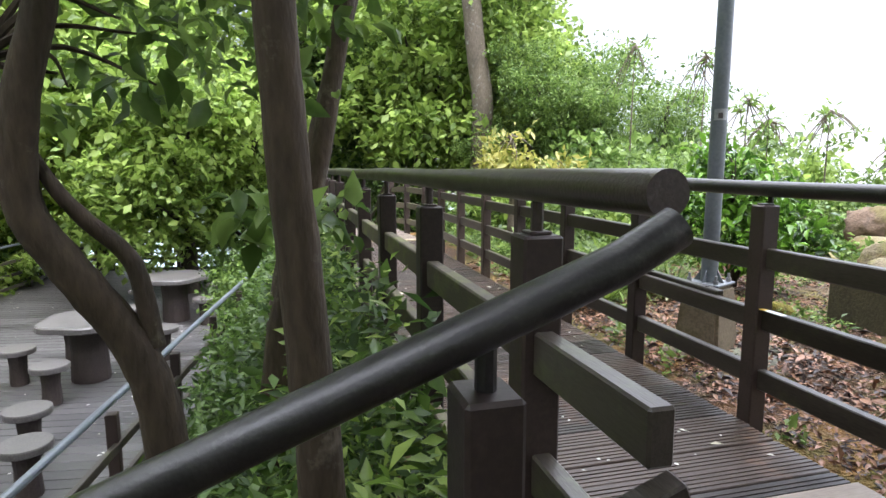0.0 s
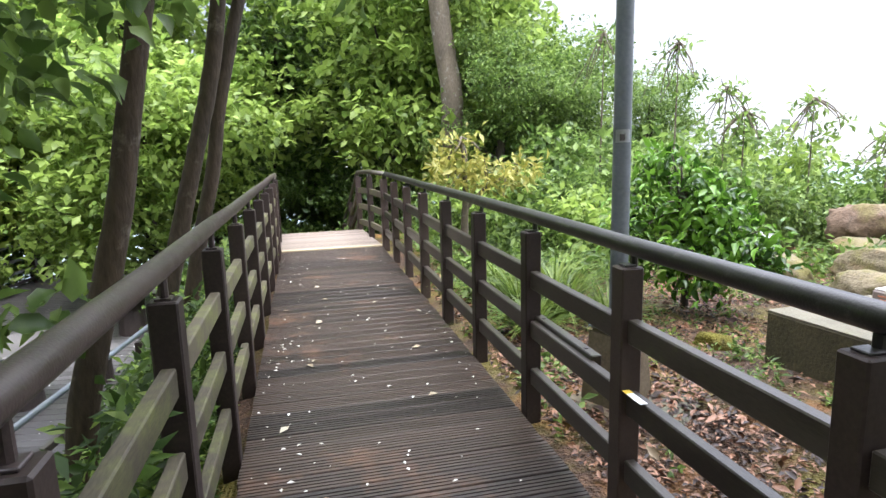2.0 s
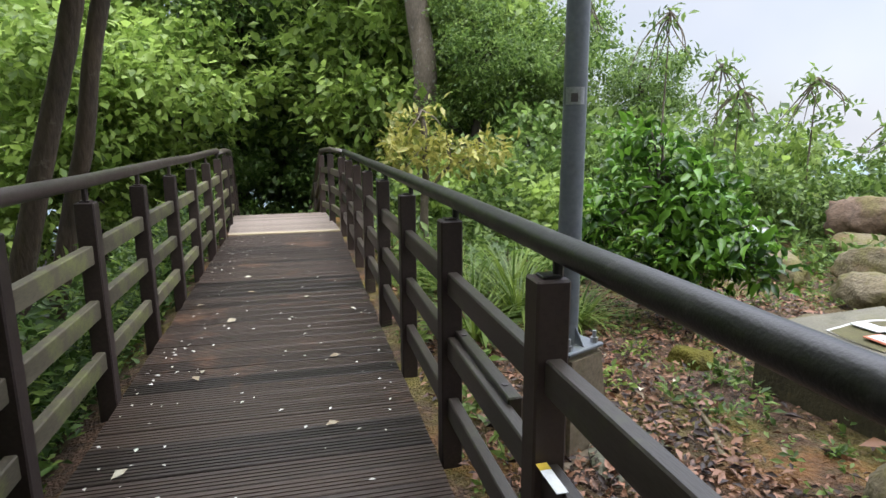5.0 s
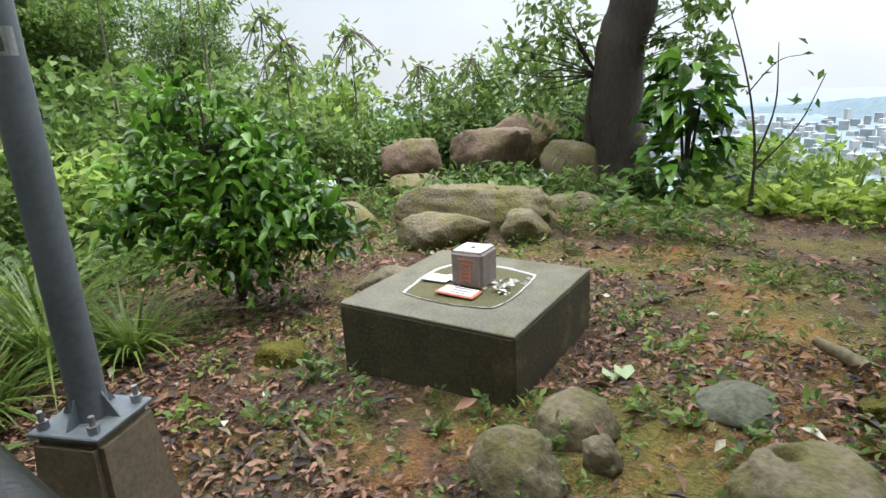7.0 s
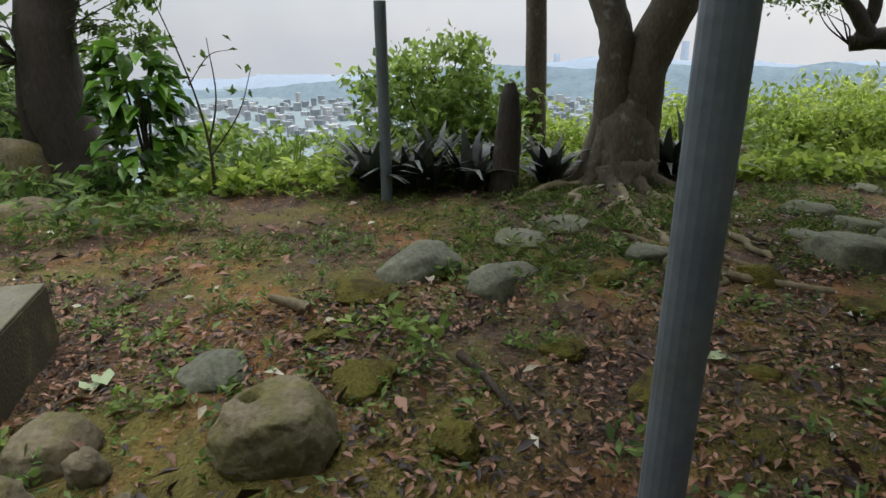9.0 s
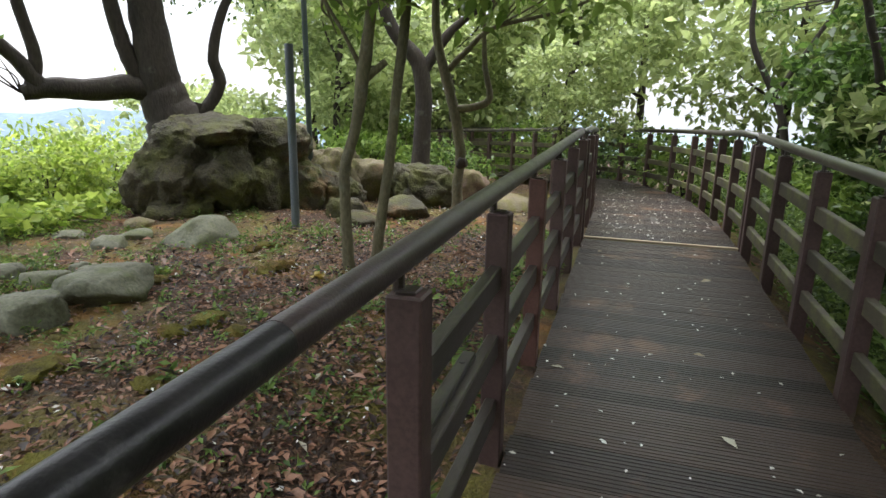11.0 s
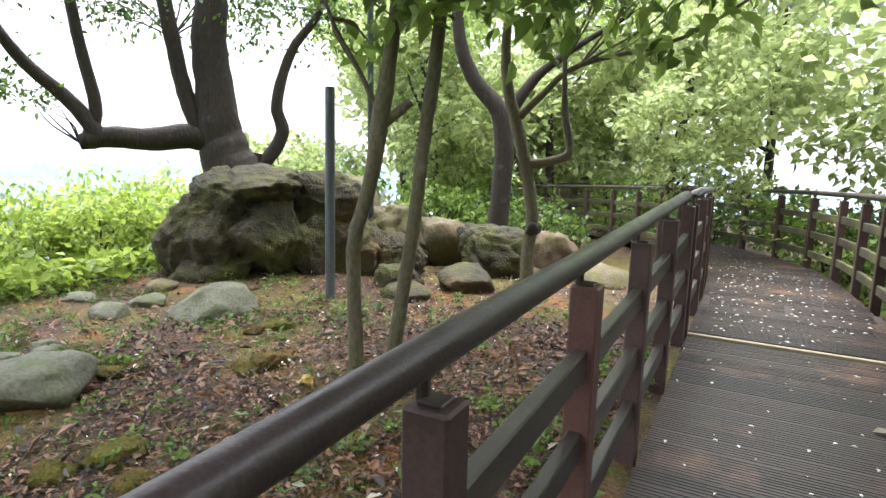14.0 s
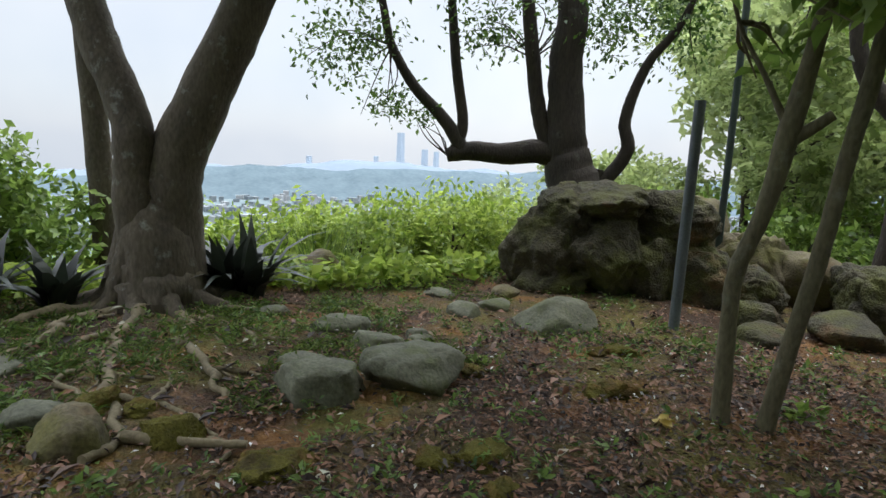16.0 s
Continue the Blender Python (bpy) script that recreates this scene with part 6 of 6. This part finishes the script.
    pos = np.stack([x + q.rng.uniform(-0.7, 0.7, m), y + q.rng.uniform(-0.07, 0.07, m), np.full(m, z + 0.008)], 1)
    q.leaves(pos, q.rng.normal(size=(m, 3)) * np.array([1, 1, 0.08]), 0.035 * (0.4 + q.rng.random(m)), 0.6, up=np.tile([[0, 0, 1.0]], (m, 1)))
tagged(new("deck_petals", q.mesh("deck_petals", M_PETAL)), "white petals thick on the falling walkway", "petals", kind="stuff")


def weeds(name, n, area, size, per, mat, label, seed, keep=None, height=0.08, width=0.42):
    """Low rosettes and sprigs."""
    q = Quads(seed)
    x, y = scatter(n, *area, q.rng, keep)
    k = off_plinth(x, y)
    x, y = x[k], y[k]
    m = len(x)
    s = size * (0.5 + q.rng.random(m))
    bx, by = np.repeat(x, per), np.repeat(y, per)
    h = np.repeat(s, per) / size * height * q.rng.random(m * per)
    pos = np.stack([bx + q.rng.normal(0, 0.02, m * per), by + q.rng.normal(0, 0.02, m * per), ground_z(bx, by) + h], 1)
    d = q.rng.normal(size=(m * per, 3)) * np.array([1, 1, 0.4]) + np.array([0, 0, 0.35])
    q.leaves(pos, d, np.repeat(s, per) * (0.6 + 0.6 * q.rng.random(m * per)), width)
    return tagged(new(name, q.mesh(name, mat)), label, "weeds", kind="stuff")


weeds("ground_weeds", 3600, (0.15, 6.2, -8.5, 4.5), 0.042, 9, M_LEAF_MID, "small green weeds in the litter", 221, lambda x, y: patchy(x, y, 0.8, -0.08, 7), 0.06)
weeds("ground_weeds", 420, (0.15, 4.5, -7.5, 4.0), 0.05, 12, M_LEAF_MID, "bright green sprigs in the litter", 222, lambda x, y: patchy(x, y, 1.2, 0.1, 9), 0.09)
weeds("moss_grass", 5200, (2.3, 6.5, -6.8, 1.5), 0.06, 6, M_BLADE, "short grass and moss tufts", 223, lambda x, y: (x > 3.0 + 0.8 * np.sin(y)) & patchy(x, y, 1.1, 0.0, 5), 0.03, 0.14)
weeds("moss_grass", 3000, (2.8, 5.6, -5.4, -1.6), 0.055, 7, M_BLADE, "short grass round the roots", 224, lambda x, y: patchy(x, y, 1.6, 0.02, 6), 0.03, 0.14)
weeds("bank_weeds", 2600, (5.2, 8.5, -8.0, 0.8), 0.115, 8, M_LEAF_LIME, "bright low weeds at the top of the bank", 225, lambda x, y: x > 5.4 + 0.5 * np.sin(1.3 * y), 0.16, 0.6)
weeds("bank_weeds", 1800, (4.3, 7.5, -0.5, 6.5), 0.10, 8, M_LEAF_MID, "low weeds round the boulders", 226, lambda x, y: patchy(x, y, 0.7, -0.05, 4) & (x > 4.2), 0.25)
weeds("bank_weeds", 1400, (0.3, 4.0, 3.4, 8.0), 0.10, 8, M_LEAF_MID, "low green undergrowth beside the railing", 227, None, 0.25)
weeds("bank_ferns", 3300, (-3.0, -1.68, -0.7, 9.0), 0.075, 14, M_LEAF_DARK, "dense green undergrowth on the bank", 228, None, 0.62)
weeds("bank_ferns", 2600, (-4.5, -1.68, -14.0, -3.4), 0.075, 13, M_LEAF_MID, "dense green undergrowth below the railing", 229, None, 0.6)
weeds("bank_ferns", 700, (-2.3, -1.68, -1.2, 8.0), 0.06, 12, M_LEAF_BRIGHT, "fresh green sprigs against the railing", 230, None, 0.65)
weeds("rail_weeds", 420, (0.06, 0.5, -8.0, 4.5), 0.07, 8, M_LEAF_MID, "small weeds along the walkway edge", 231, lambda x, y: patchy(x, y, 1.5, 0.0, 2), 0.12)

for k, (x, y, n, sz) in enumerate(((1.15, -5.25, 7, 0.075), (0.95, -5.6, 6, 0.07), (1.5, -6.6, 8, 0.075), (1.25, -6.9, 6, 0.06), (0.55, -4.6, 5, 0.07), (0.75, -6.1, 6, 0.06), (1.58, 1.18, 5, 0.07),
                                  (1.68, 0.16, 4, 0.06), (2.0, -0.25, 7, 0.06), (1.9, -0.6, 5, 0.05), (2.35, -1.15, 6, 0.09), (2.2, -1.35, 6, 0.08), (1.3, 0.9, 5, 0.05), (1.05, 1.35, 6, 0.06),
                                  (1.35, 1.75, 7, 0.07), (2.75, 0.1, 5, 0.06), (2.6, -0.1, 5, 0.06), (1.35, -3.3, 5, 0.05), (1.1, -4.0, 6, 0.06), (3.0, -5.3, 5, 0.06))):
    weeds("weed_clump", n + 3, (x - 0.12, x + 0.12, y - 0.12, y + 0.12), sz * 0.75, 7, M_LEAF_BRIGHT if k % 3 else M_LEAF_MID, "fresh green weed clump in the litter", 500 + k, None, 0.07, 0.5)

# ---- masses of leaves: bushes and woods ----
CROWNS = {}


def crown_mesh(kind, mat, seed, size, clumps, per, width=0.45):
    q = Quads(seed)
    cloud(q, (0, 0, 0), (1, 1, 0.8), clumps * 3 // 5, per, size * 1.12, 0.13, width, hollow=0.3)
    for k in range(5):
        a = 2 * math.pi * k / 5 + seed
        cloud(q, (0.8 * math.cos(a), 0.8 * math.sin(a), q.rng.uniform(-0.3, 0.5)), (0.4, 0.4, 0.35), clumps // 11, per, size * 1.12, 0.1, width, hollow=0.1)
    CROWNS.setdefault(kind, []).append(q.mesh("crown", mat))


for s in range(2):
    crown_mesh("dark", M_LEAF_DARK, 300 + s, 0.105, 200, 13, 0.58)
    crown_mesh("mid", M_LEAF_MID, 310 + s, 0.105, 160, 13, 0.58)
    crown_mesh("bright", M_LEAF_BRIGHT, 320 + s, 0.12, 145, 12, 0.6)
    crown_mesh("blue", M_LEAF_BLUE, 330 + s, 0.10, 190, 14, 0.42)
    crown_mesh("fine", M_LEAF_MID, 340 + s, 0.07, 300, 15, 0.52)
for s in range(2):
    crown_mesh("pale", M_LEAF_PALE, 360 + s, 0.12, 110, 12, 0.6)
for s in range(2):
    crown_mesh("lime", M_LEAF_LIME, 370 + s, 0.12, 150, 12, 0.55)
    crown_mesh("shade", M_LEAF_DARK, 380 + s, 0.16, 330, 14, 0.6)
crown_mesh("yellow", M_LEAF_YELLOW, 350, 0.085, 190, 14)
rc = random.Random(21)


def crown(parent, kind, at, r, flat=1.0):
    o = new("crown", rc.choice(CROWNS[kind]))
    o.parent = parent
    o.location = Vector(at) - parent.location
    o.rotation_euler = (0, 0, rc.uniform(0, 6.28))
    o.scale = (r * rc.uniform(0.9, 1.15), r * rc.uniform(0.9, 1.15), r * flat)
    return o


def bush(x, y, r, kind, label, lift=0.45, z=None, group="bushes", flat=1.0):
    ob = empty("bush", (x, y, gz(x, y) if z is None else z), label, "bush", group)
    crown(ob, kind, (x, y, ob.location.z + r * lift), r, flat)
    bm = bmesh.new()
    for k in range(4):
        a = k * 1.57 + x
        limb(bm, [(0, 0, -0.1, 0.025), (0.1 * r * math.cos(a), 0.1 * r * math.sin(a), r * 0.3, 0.018), (0.4 * r * math.cos(a), 0.4 * r * math.sin(a), r * 0.8, 0.008)], 5, 0, k, 3)
    tagged(part("stems", bm, M_BARK_DARK, ob), kind="stuff")
    return ob


def wood_tree(x, y, h, r, kind, label, low=0.35, n=4, z=None, bark=M_BARK_DARK, slim=1.0, group="woodland trees"):
    """A woodland tree: bent trunk, limbs and several leaf masses."""
    z0 = gz(x, y) if z is None else z
    ob = empty("tree", (x, y, z0), label, "tree", group)
    bm = bmesh.new()
    bend = rc.uniform(-0.5, 0.5)
    tr = (0.03 + 0.018 * h) * slim
    limb(bm, [(0, 0, -0.3, tr * 1.4), (bend * 0.2, 0, h * 0.3, tr), (bend * 0.7, bend * 0.3, h * 0.6, tr * 0.8), (bend, bend * 0.5, h * 0.92, tr * 0.35)], 9, 0.06, int(h * 10))
    part("trunk", bm, bark, ob, smooth=True)
    for k in range(n):
        a, hh = rc.uniform(0, 6.28), h * (low + (0.95 - low) * (k + 0.5) / n)
        rad = r * rc.uniform(0.3, 0.8) * (1 if k < n - 1 else 0.3)
        c = Vector((bend * hh / h + rad * math.cos(a), bend * 0.5 * hh / h + rad * math.sin(a), hh))
        bm = bmesh.new()
        limb(bm, [(bend * 0.7 * hh / h, bend * 0.3 * hh / h, hh * 0.75, tr * 0.45), (c.x * 0.6, c.y * 0.6, hh * 0.9, tr * 0.3), (c.x, c.y, hh, tr * 0.12)], 6, 0.05, k, 3)
        part("limb", bm, bark, ob, smooth=True)
        crown(ob, kind, Vector((x, y, z0)) + c, r * rc.uniform(0.65, 0.95))
    return ob


for x, y, r, kind, z in ((7.6, 4.7, 0.9, "mid", 0.2), (8.2, 2.9, 0.9, "dark", 0.3), (8.5, 4.0, 1.1, "mid", 0.2), (8.0, 2.3, 0.6, "mid", 0.4)):
    bush(x, y, r, kind, "leafy bush behind the sandstone boulders", 0.55, z, "bushes behind the boulders")
HB = "dense green bush in the hedge at the edge of the clearing"
for x, y, r, kind, z in ((2.6, 4.6, 0.75, "bright", None), (3.6, 4.4, 0.7, "mid", None), (3.2, 5.6, 1.0, "fine", None), (4.4, 5.2, 0.9, "mid", None), (2.2, 6.0, 0.9, "mid", None),
                         (5.6, 5.4, 0.9, "fine", None), (6.7, 5.2, 0.9, "mid", None), (8.0, 4.5, 1.0, "fine", None), (8.4, 3.3, 0.9, "bright", None), (4.0, 6.6, 1.2, "fine", None),
                         (5.6, 6.2, 1.2, "bright", None), (6.9, 5.0, 1.2, "fine", None), (8.0, 3.9, 1.2, "mid", None), (3.0, 7.4, 1.3, "mid", None), (1.7, 7.0, 0.9, "bright", None),
                         (8.4, 2.5, 0.8, "mid", None), (5.0, 7.6, 1.5, "mid", None), (6.6, 7.0, 1.5, "fine", None), (8.6, 5.4, 1.5, "mid", None), (8.0, 7.2, 1.8, "fine", None)):
    bush(x, y, r, kind, HB, 0.55, z, "hedge bushes")
EB = "green bush on the bank beyond the clearing"
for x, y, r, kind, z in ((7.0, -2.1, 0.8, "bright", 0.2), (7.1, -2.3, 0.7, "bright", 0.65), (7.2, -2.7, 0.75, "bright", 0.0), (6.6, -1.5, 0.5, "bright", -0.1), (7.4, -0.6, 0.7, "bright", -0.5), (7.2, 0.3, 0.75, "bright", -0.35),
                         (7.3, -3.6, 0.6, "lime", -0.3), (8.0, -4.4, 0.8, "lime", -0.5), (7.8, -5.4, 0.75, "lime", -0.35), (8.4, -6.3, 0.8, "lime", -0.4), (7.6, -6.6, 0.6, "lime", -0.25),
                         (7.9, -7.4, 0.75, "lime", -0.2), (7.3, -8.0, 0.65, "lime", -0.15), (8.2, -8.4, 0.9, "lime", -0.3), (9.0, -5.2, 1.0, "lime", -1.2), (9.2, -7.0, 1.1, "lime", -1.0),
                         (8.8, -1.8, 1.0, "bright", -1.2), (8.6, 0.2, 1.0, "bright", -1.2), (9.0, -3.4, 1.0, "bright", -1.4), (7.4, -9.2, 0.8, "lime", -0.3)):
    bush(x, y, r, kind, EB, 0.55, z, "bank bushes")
SB = "low leafy bush under the woodland trees"
for x, y, r, kind in ((-2.7, -4.6, 0.55, "dark"), (-2.9, -5.6, 0.7, "mid"), (-2.7, -6.8, 0.7, "dark"), (-3.0, -7.9, 0.9, "dark"), (-2.9, -9.4, 0.8, "mid"), (-3.2, -10.8, 0.9, "bright"), (-2.6, -12.4, 0.9, "bright"),
                      (-3.8, -6.0, 1.1, "dark"), (-4.0, -8.6, 1.2, "dark"), (5.8, -11.4, 1.0, "bright"), (7.0, -11.4, 0.9, "bright"), (4.6, -12.6, 1.0, "bright"), (3.2, -13.6, 0.9, "mid"), (-1.6, -15.2, 1.1, "bright"),
                      (0.3, -16.8, 1.2, "mid"), (2.2, -18.4, 1.2, "bright"), (-3.2, -14.0, 1.2, "mid"), (5.2, -15.2, 1.2, "bright"), (-2.6, 6.5, 0.7, "mid"), (-2.5, 4.6, 0.5, "mid"), (-2.7, 8.3, 0.8, "dark"),
                      (0.6, 10.8, 1.0, "dark"), (-2.6, 10.4, 1.0, "dark"), (1.4, 7.9, 0.8, "mid"), (-0.9, 13.6, 1.2, "dark"), (-2.2, -3.6, 0.4, "mid")):
    bush(x, y, r, kind, SB, 0.5, None, "woodland bushes")

for x, y, r, z in ((-0.9, 12.2, 1.0, -1.6), (-0.2, 12.6, 1.1, -1.0), (-1.8, 12.4, 1.0, -1.2), (-1.0, 12.9, 1.2, 0.2), (0.1, 11.9, 0.9, 0.2), (-2.1, 11.8, 0.8, 0.2)):
    bush(x, y, r, "dark", "dark leafy bush below the far steps", 0.5, z, "bushes below the steps")
for k in range(9):
    bush(-9.6 + 0.19 * k, -0.6 + 1.7 * k, 1.15, ("mid", "bright", "dark")[k % 3], "leafy bush outside the picnic deck railing", 0.6, -1.5, "bushes beyond the picnic deck")
WN = "leafy woodland tree behind the walkway's end"
for x, y, h, r, kind in ((-3.1, 12.0, 5.5, 1.6, "bright"), (-0.4, 14.5, 7.0, 1.9, "bright"), (0.9, 11.8, 6.0, 1.7, "bright"), (2.9, 10.2, 5.6, 1.6, "bright"), (3.8, 11.5, 4.6, 1.5, "blue"), (4.6, 9.6, 3.6, 1.2, "fine"),
                         (-4.6, 13.4, 8.0, 2.2, "bright"), (1.8, 14.2, 9.0, 2.3, "bright"), (4.0, 15.0, 6.5, 2.0, "bright"), (-6.8, 14.8, 9.0, 2.5, "bright"), (-0.2, 18.5, 11.0, 2.8, "bright"),
                         (2.3, 8.6, 3.6, 1.0, "fine"), (-4.0, 10.2, 5.0, 1.4, "bright"), (5.8, 9.4, 2.9, 0.9, "fine"), (-1.9, 13.2, 5.5, 1.5, "dark")):
    wood_tree(x, y, h, r, kind, WN, 0.25, 5, None, M_BARK_DARK)
WW = "leafy woodland tree beyond the picnic deck"
for x, y, h, r, kind in ((-9.6, 2.5, 7.0, 2.1, "bright"), (-9.4, 6.0, 7.5, 2.2, "lime"), (-9.6, 9.6, 8.0, 2.2, "bright"), (-11.6, 4.4, 9.0, 2.6, "bright"), (-12.0, 8.4, 9.5, 2.8, "lime"), (-7.4, 13.6, 7.0, 2.0, "lime"),
                         (-10.4, 12.8, 9.0, 2.6, "bright"), (-9.6, -1.2, 7.0, 2.2, "lime"), (-12.6, 0.6, 10.0, 2.8, "bright"), (-14.0, 11.5, 11.0, 3.0, "lime"), (-6.2, -5.0, 6.0, 1.9, "dark"), (-8.4, -4.6, 7.0, 2.2, "lime")):
    wood_tree(x, y, h, r, kind, WW, 0.15, 5)
WS = "leafy woodland tree along the lower walkway"
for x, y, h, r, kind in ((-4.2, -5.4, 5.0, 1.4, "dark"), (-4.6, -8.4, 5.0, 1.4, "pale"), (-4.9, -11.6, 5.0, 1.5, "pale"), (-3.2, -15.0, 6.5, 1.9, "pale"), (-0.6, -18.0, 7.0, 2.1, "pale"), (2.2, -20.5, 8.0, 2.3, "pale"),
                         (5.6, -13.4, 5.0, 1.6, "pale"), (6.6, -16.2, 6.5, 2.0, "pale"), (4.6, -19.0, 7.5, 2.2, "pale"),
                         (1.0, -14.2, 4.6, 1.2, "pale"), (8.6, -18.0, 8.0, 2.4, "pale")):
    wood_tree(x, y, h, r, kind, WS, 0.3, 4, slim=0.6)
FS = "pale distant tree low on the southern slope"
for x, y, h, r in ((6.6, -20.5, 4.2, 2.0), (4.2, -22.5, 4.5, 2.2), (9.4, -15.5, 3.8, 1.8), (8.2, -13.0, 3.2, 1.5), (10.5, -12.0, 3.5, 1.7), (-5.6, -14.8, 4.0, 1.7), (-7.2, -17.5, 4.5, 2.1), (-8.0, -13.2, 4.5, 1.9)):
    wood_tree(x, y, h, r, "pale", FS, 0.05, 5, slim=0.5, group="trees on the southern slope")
DS = "dark leafy tree crowding the railing"
for x, y, h, r in ((-3.3, -6.4, 3.2, 1.0), (-3.5, -7.6, 3.4, 1.0), (-4.4, -10.0, 3.6, 1.3), (-3.2, -5.2, 3.0, 0.9)):
    wood_tree(x, y, h, r, "dark", DS, 0.25, 5, slim=0.7, group="dark trees by the railing")
# saplings that stand above the hedge
for x, y, h in ((5.0, 5.9, 2.3), (5.9, 5.2, 2.1), (4.1, 5.8, 2.9), (7.6, 4.4, 2.6), (3.3, 6.5, 3.2), (6.7, 4.7, 2.0), (4.6, 5.0, 1.9)):
    z0 = gz(x, y)
    tree("sapling", [[(x, y, z0 - 0.1, 0.02), (x + 0.03, y, z0 + h * 0.5, 0.014), (x + 0.08, y + 0.05, z0 + h, 0.005)]], M_BARK_GREY, "thin sapling standing above the hedge",
         [(x, y, z0 + h * 0.95, 0.28), (x + 0.2, y - 0.15, z0 + h * 0.8, 0.26), (x - 0.2, y + 0.15, z0 + h * 0.75, 0.26)], M_LEAF_MID, 0.12, 7, 75, "saplings", int(x * 10), width=0.4)


# ---- single leaves that lie on the ground ----
def fallen_leaf(x, y, size, mat, label, n=1, seed=0):
    q = Quads(seed)
    pos = np.stack([q.rng.normal(0, 0.03, n), q.rng.normal(0, 0.03, n), 0.02 + 0.015 * np.arange(n)], 1)
    q.leaves(pos, q.rng.normal(size=(n, 3)) * np.array([1, 1, 0.15]), size * (0.8 + 0.3 * q.rng.random(n)), 0.75, fine=True, up=np.tile([[0, 0, 1.0]], (n, 1)))
    o = new("fallen_leaf", q.mesh("fallen_leaf", mat))
    o.location = (x, y, gz(x, y))
    tagged(o, label, "leaf", "fallen leaves")


M_LEAF_WILT = leafage("wilted_pale_leaf", (0.30, 0.38, 0.20), (0.42, 0.50, 0.28), translucent=0.2)
M_LEAF_GOLD = leafage("fallen_yellow_leaf", (0.38, 0.26, 0.04), (0.50, 0.38, 0.07), translucent=0.2)
fallen_leaf(2.12, -0.02, 0.14, M_LEAF_WILT, "large pale green fallen leaf on the soil", 2, 1)
fallen_leaf(1.86, -2.52, 0.11, M_LEAF_WILT, "pale yellow-green fallen leaf on the litter", 1, 2)
fallen_leaf(1.80, -5.68, 0.12, M_LEAF_GOLD, "yellow fallen leaves at the young trees", 3, 3)
fallen_leaf(2.08, -3.91, 0.10, M_LITTER_PALE, "pinkish-brown curled leaf on the soil", 1, 4)
fallen_leaf(2.5, -0.95, 0.09, M_LITTER_PALE, "pale dry leaf on the moss", 1, 5)
fallen_leaf(2.95, -1.55, 0.12, M_LITTER_PALE, "pale dry leaf beside the stone", 1, 6)


# ---- leaf masses added overhead, above the view, to shade the ground ----
def shade_canopy(ob, fork, spots, kind, bark):
    """Extra upper limbs and leaf masses, added high on tree ob to shade the place below."""
    o = Vector(ob.location)
    f = Vector(fork) - o
    for k, spot in enumerate(spots):
        c, r = Vector(spot[:3]) - o, spot[3]
        mid = f.lerp(c, 0.5)
        mid.z = max(f.z + (c.z - f.z) * 0.75, f.z + 0.4)
        bm = bmesh.new()
        limb(bm, [(*f, 0.05), (*mid, 0.035), (*c, 0.012)], 6, 0.03, k, 4)
        part("limb", bm, bark, ob, smooth=True)
        crown(ob, kind, o + c, r, 0.55)


shade_canopy(forked, (4.88, -4.95, 4.1), [(5.2, -3.4, 5.4, 1.6), (3.9, -4.6, 5.2, 1.6), (2.4, -3.8, 5.4, 1.5), (5.6, -6.0, 5.2, 1.4), (3.2, -6.2, 5.2, 1.5), (3.4, -2.2, 5.6, 1.2), (1.5, -3.0, 5.3, 1.4), (1.3, -4.6, 5.1, 1.4), (2.4, -5.2, 5.0, 1.3), (1.0, -6.2, 5.2, 1.5), (2.4, -7.2, 5.3, 1.5), (1.6, -5.4, 6.0, 1.6), (0.8, -7.4, 5.9, 1.6), (2.0, -6.4, 6.4, 1.5), (0.6, -3.6, 5.6, 1.4), (1.2, -1.6, 5.8, 1.3), (2.2, -2.4, 5.9, 1.3)], "dark", M_BARK_GREY)
shade_canopy(knotty, (1.72, -8.6, 3.4), [(1.6, -5.6, 4.4, 1.3), (0.4, -6.8, 4.4, 1.3), (-0.8, -8.2, 4.4, 1.3), (1.4, -8.4, 4.6, 1.4)], "pale", M_BARK_GREEN)
shade_canopy(bank, (-1.55, 0.88, 3.5), [(-2.4, -1.6, 4.2, 1.3), (-2.6, 0.4, 4.4, 1.4), (-1.8, 1.2, 4.8, 1.2), (-2.8, 2.4, 4.4, 1.4), (-2.2, 3.8, 4.6, 1.3), (-3.3, -0.6, 4.0, 1.2), (-3.8, 1.2, 4.2, 1.2)], "bright", M_BARK)
shade_canopy(dark_bent, (-2.47, -9.18, 2.6), [(-0.6, -4.6, 5.2, 1.5), (-0.8, -6.2, 5.2, 1.5), (-2.0, -5.0, 4.9, 1.4), (-2.0, -7.0, 4.9, 1.4), (0.2, -3.0, 5.6, 1.4), (-1.5, -3.2, 5.3, 1.3), (0.8, -5.4, 5.8, 1.5),
                                        (0.6, -7.2, 5.6, 1.5), (2.0, -6.8, 5.8, 1.4)], "shade", M_BARK_DARK)
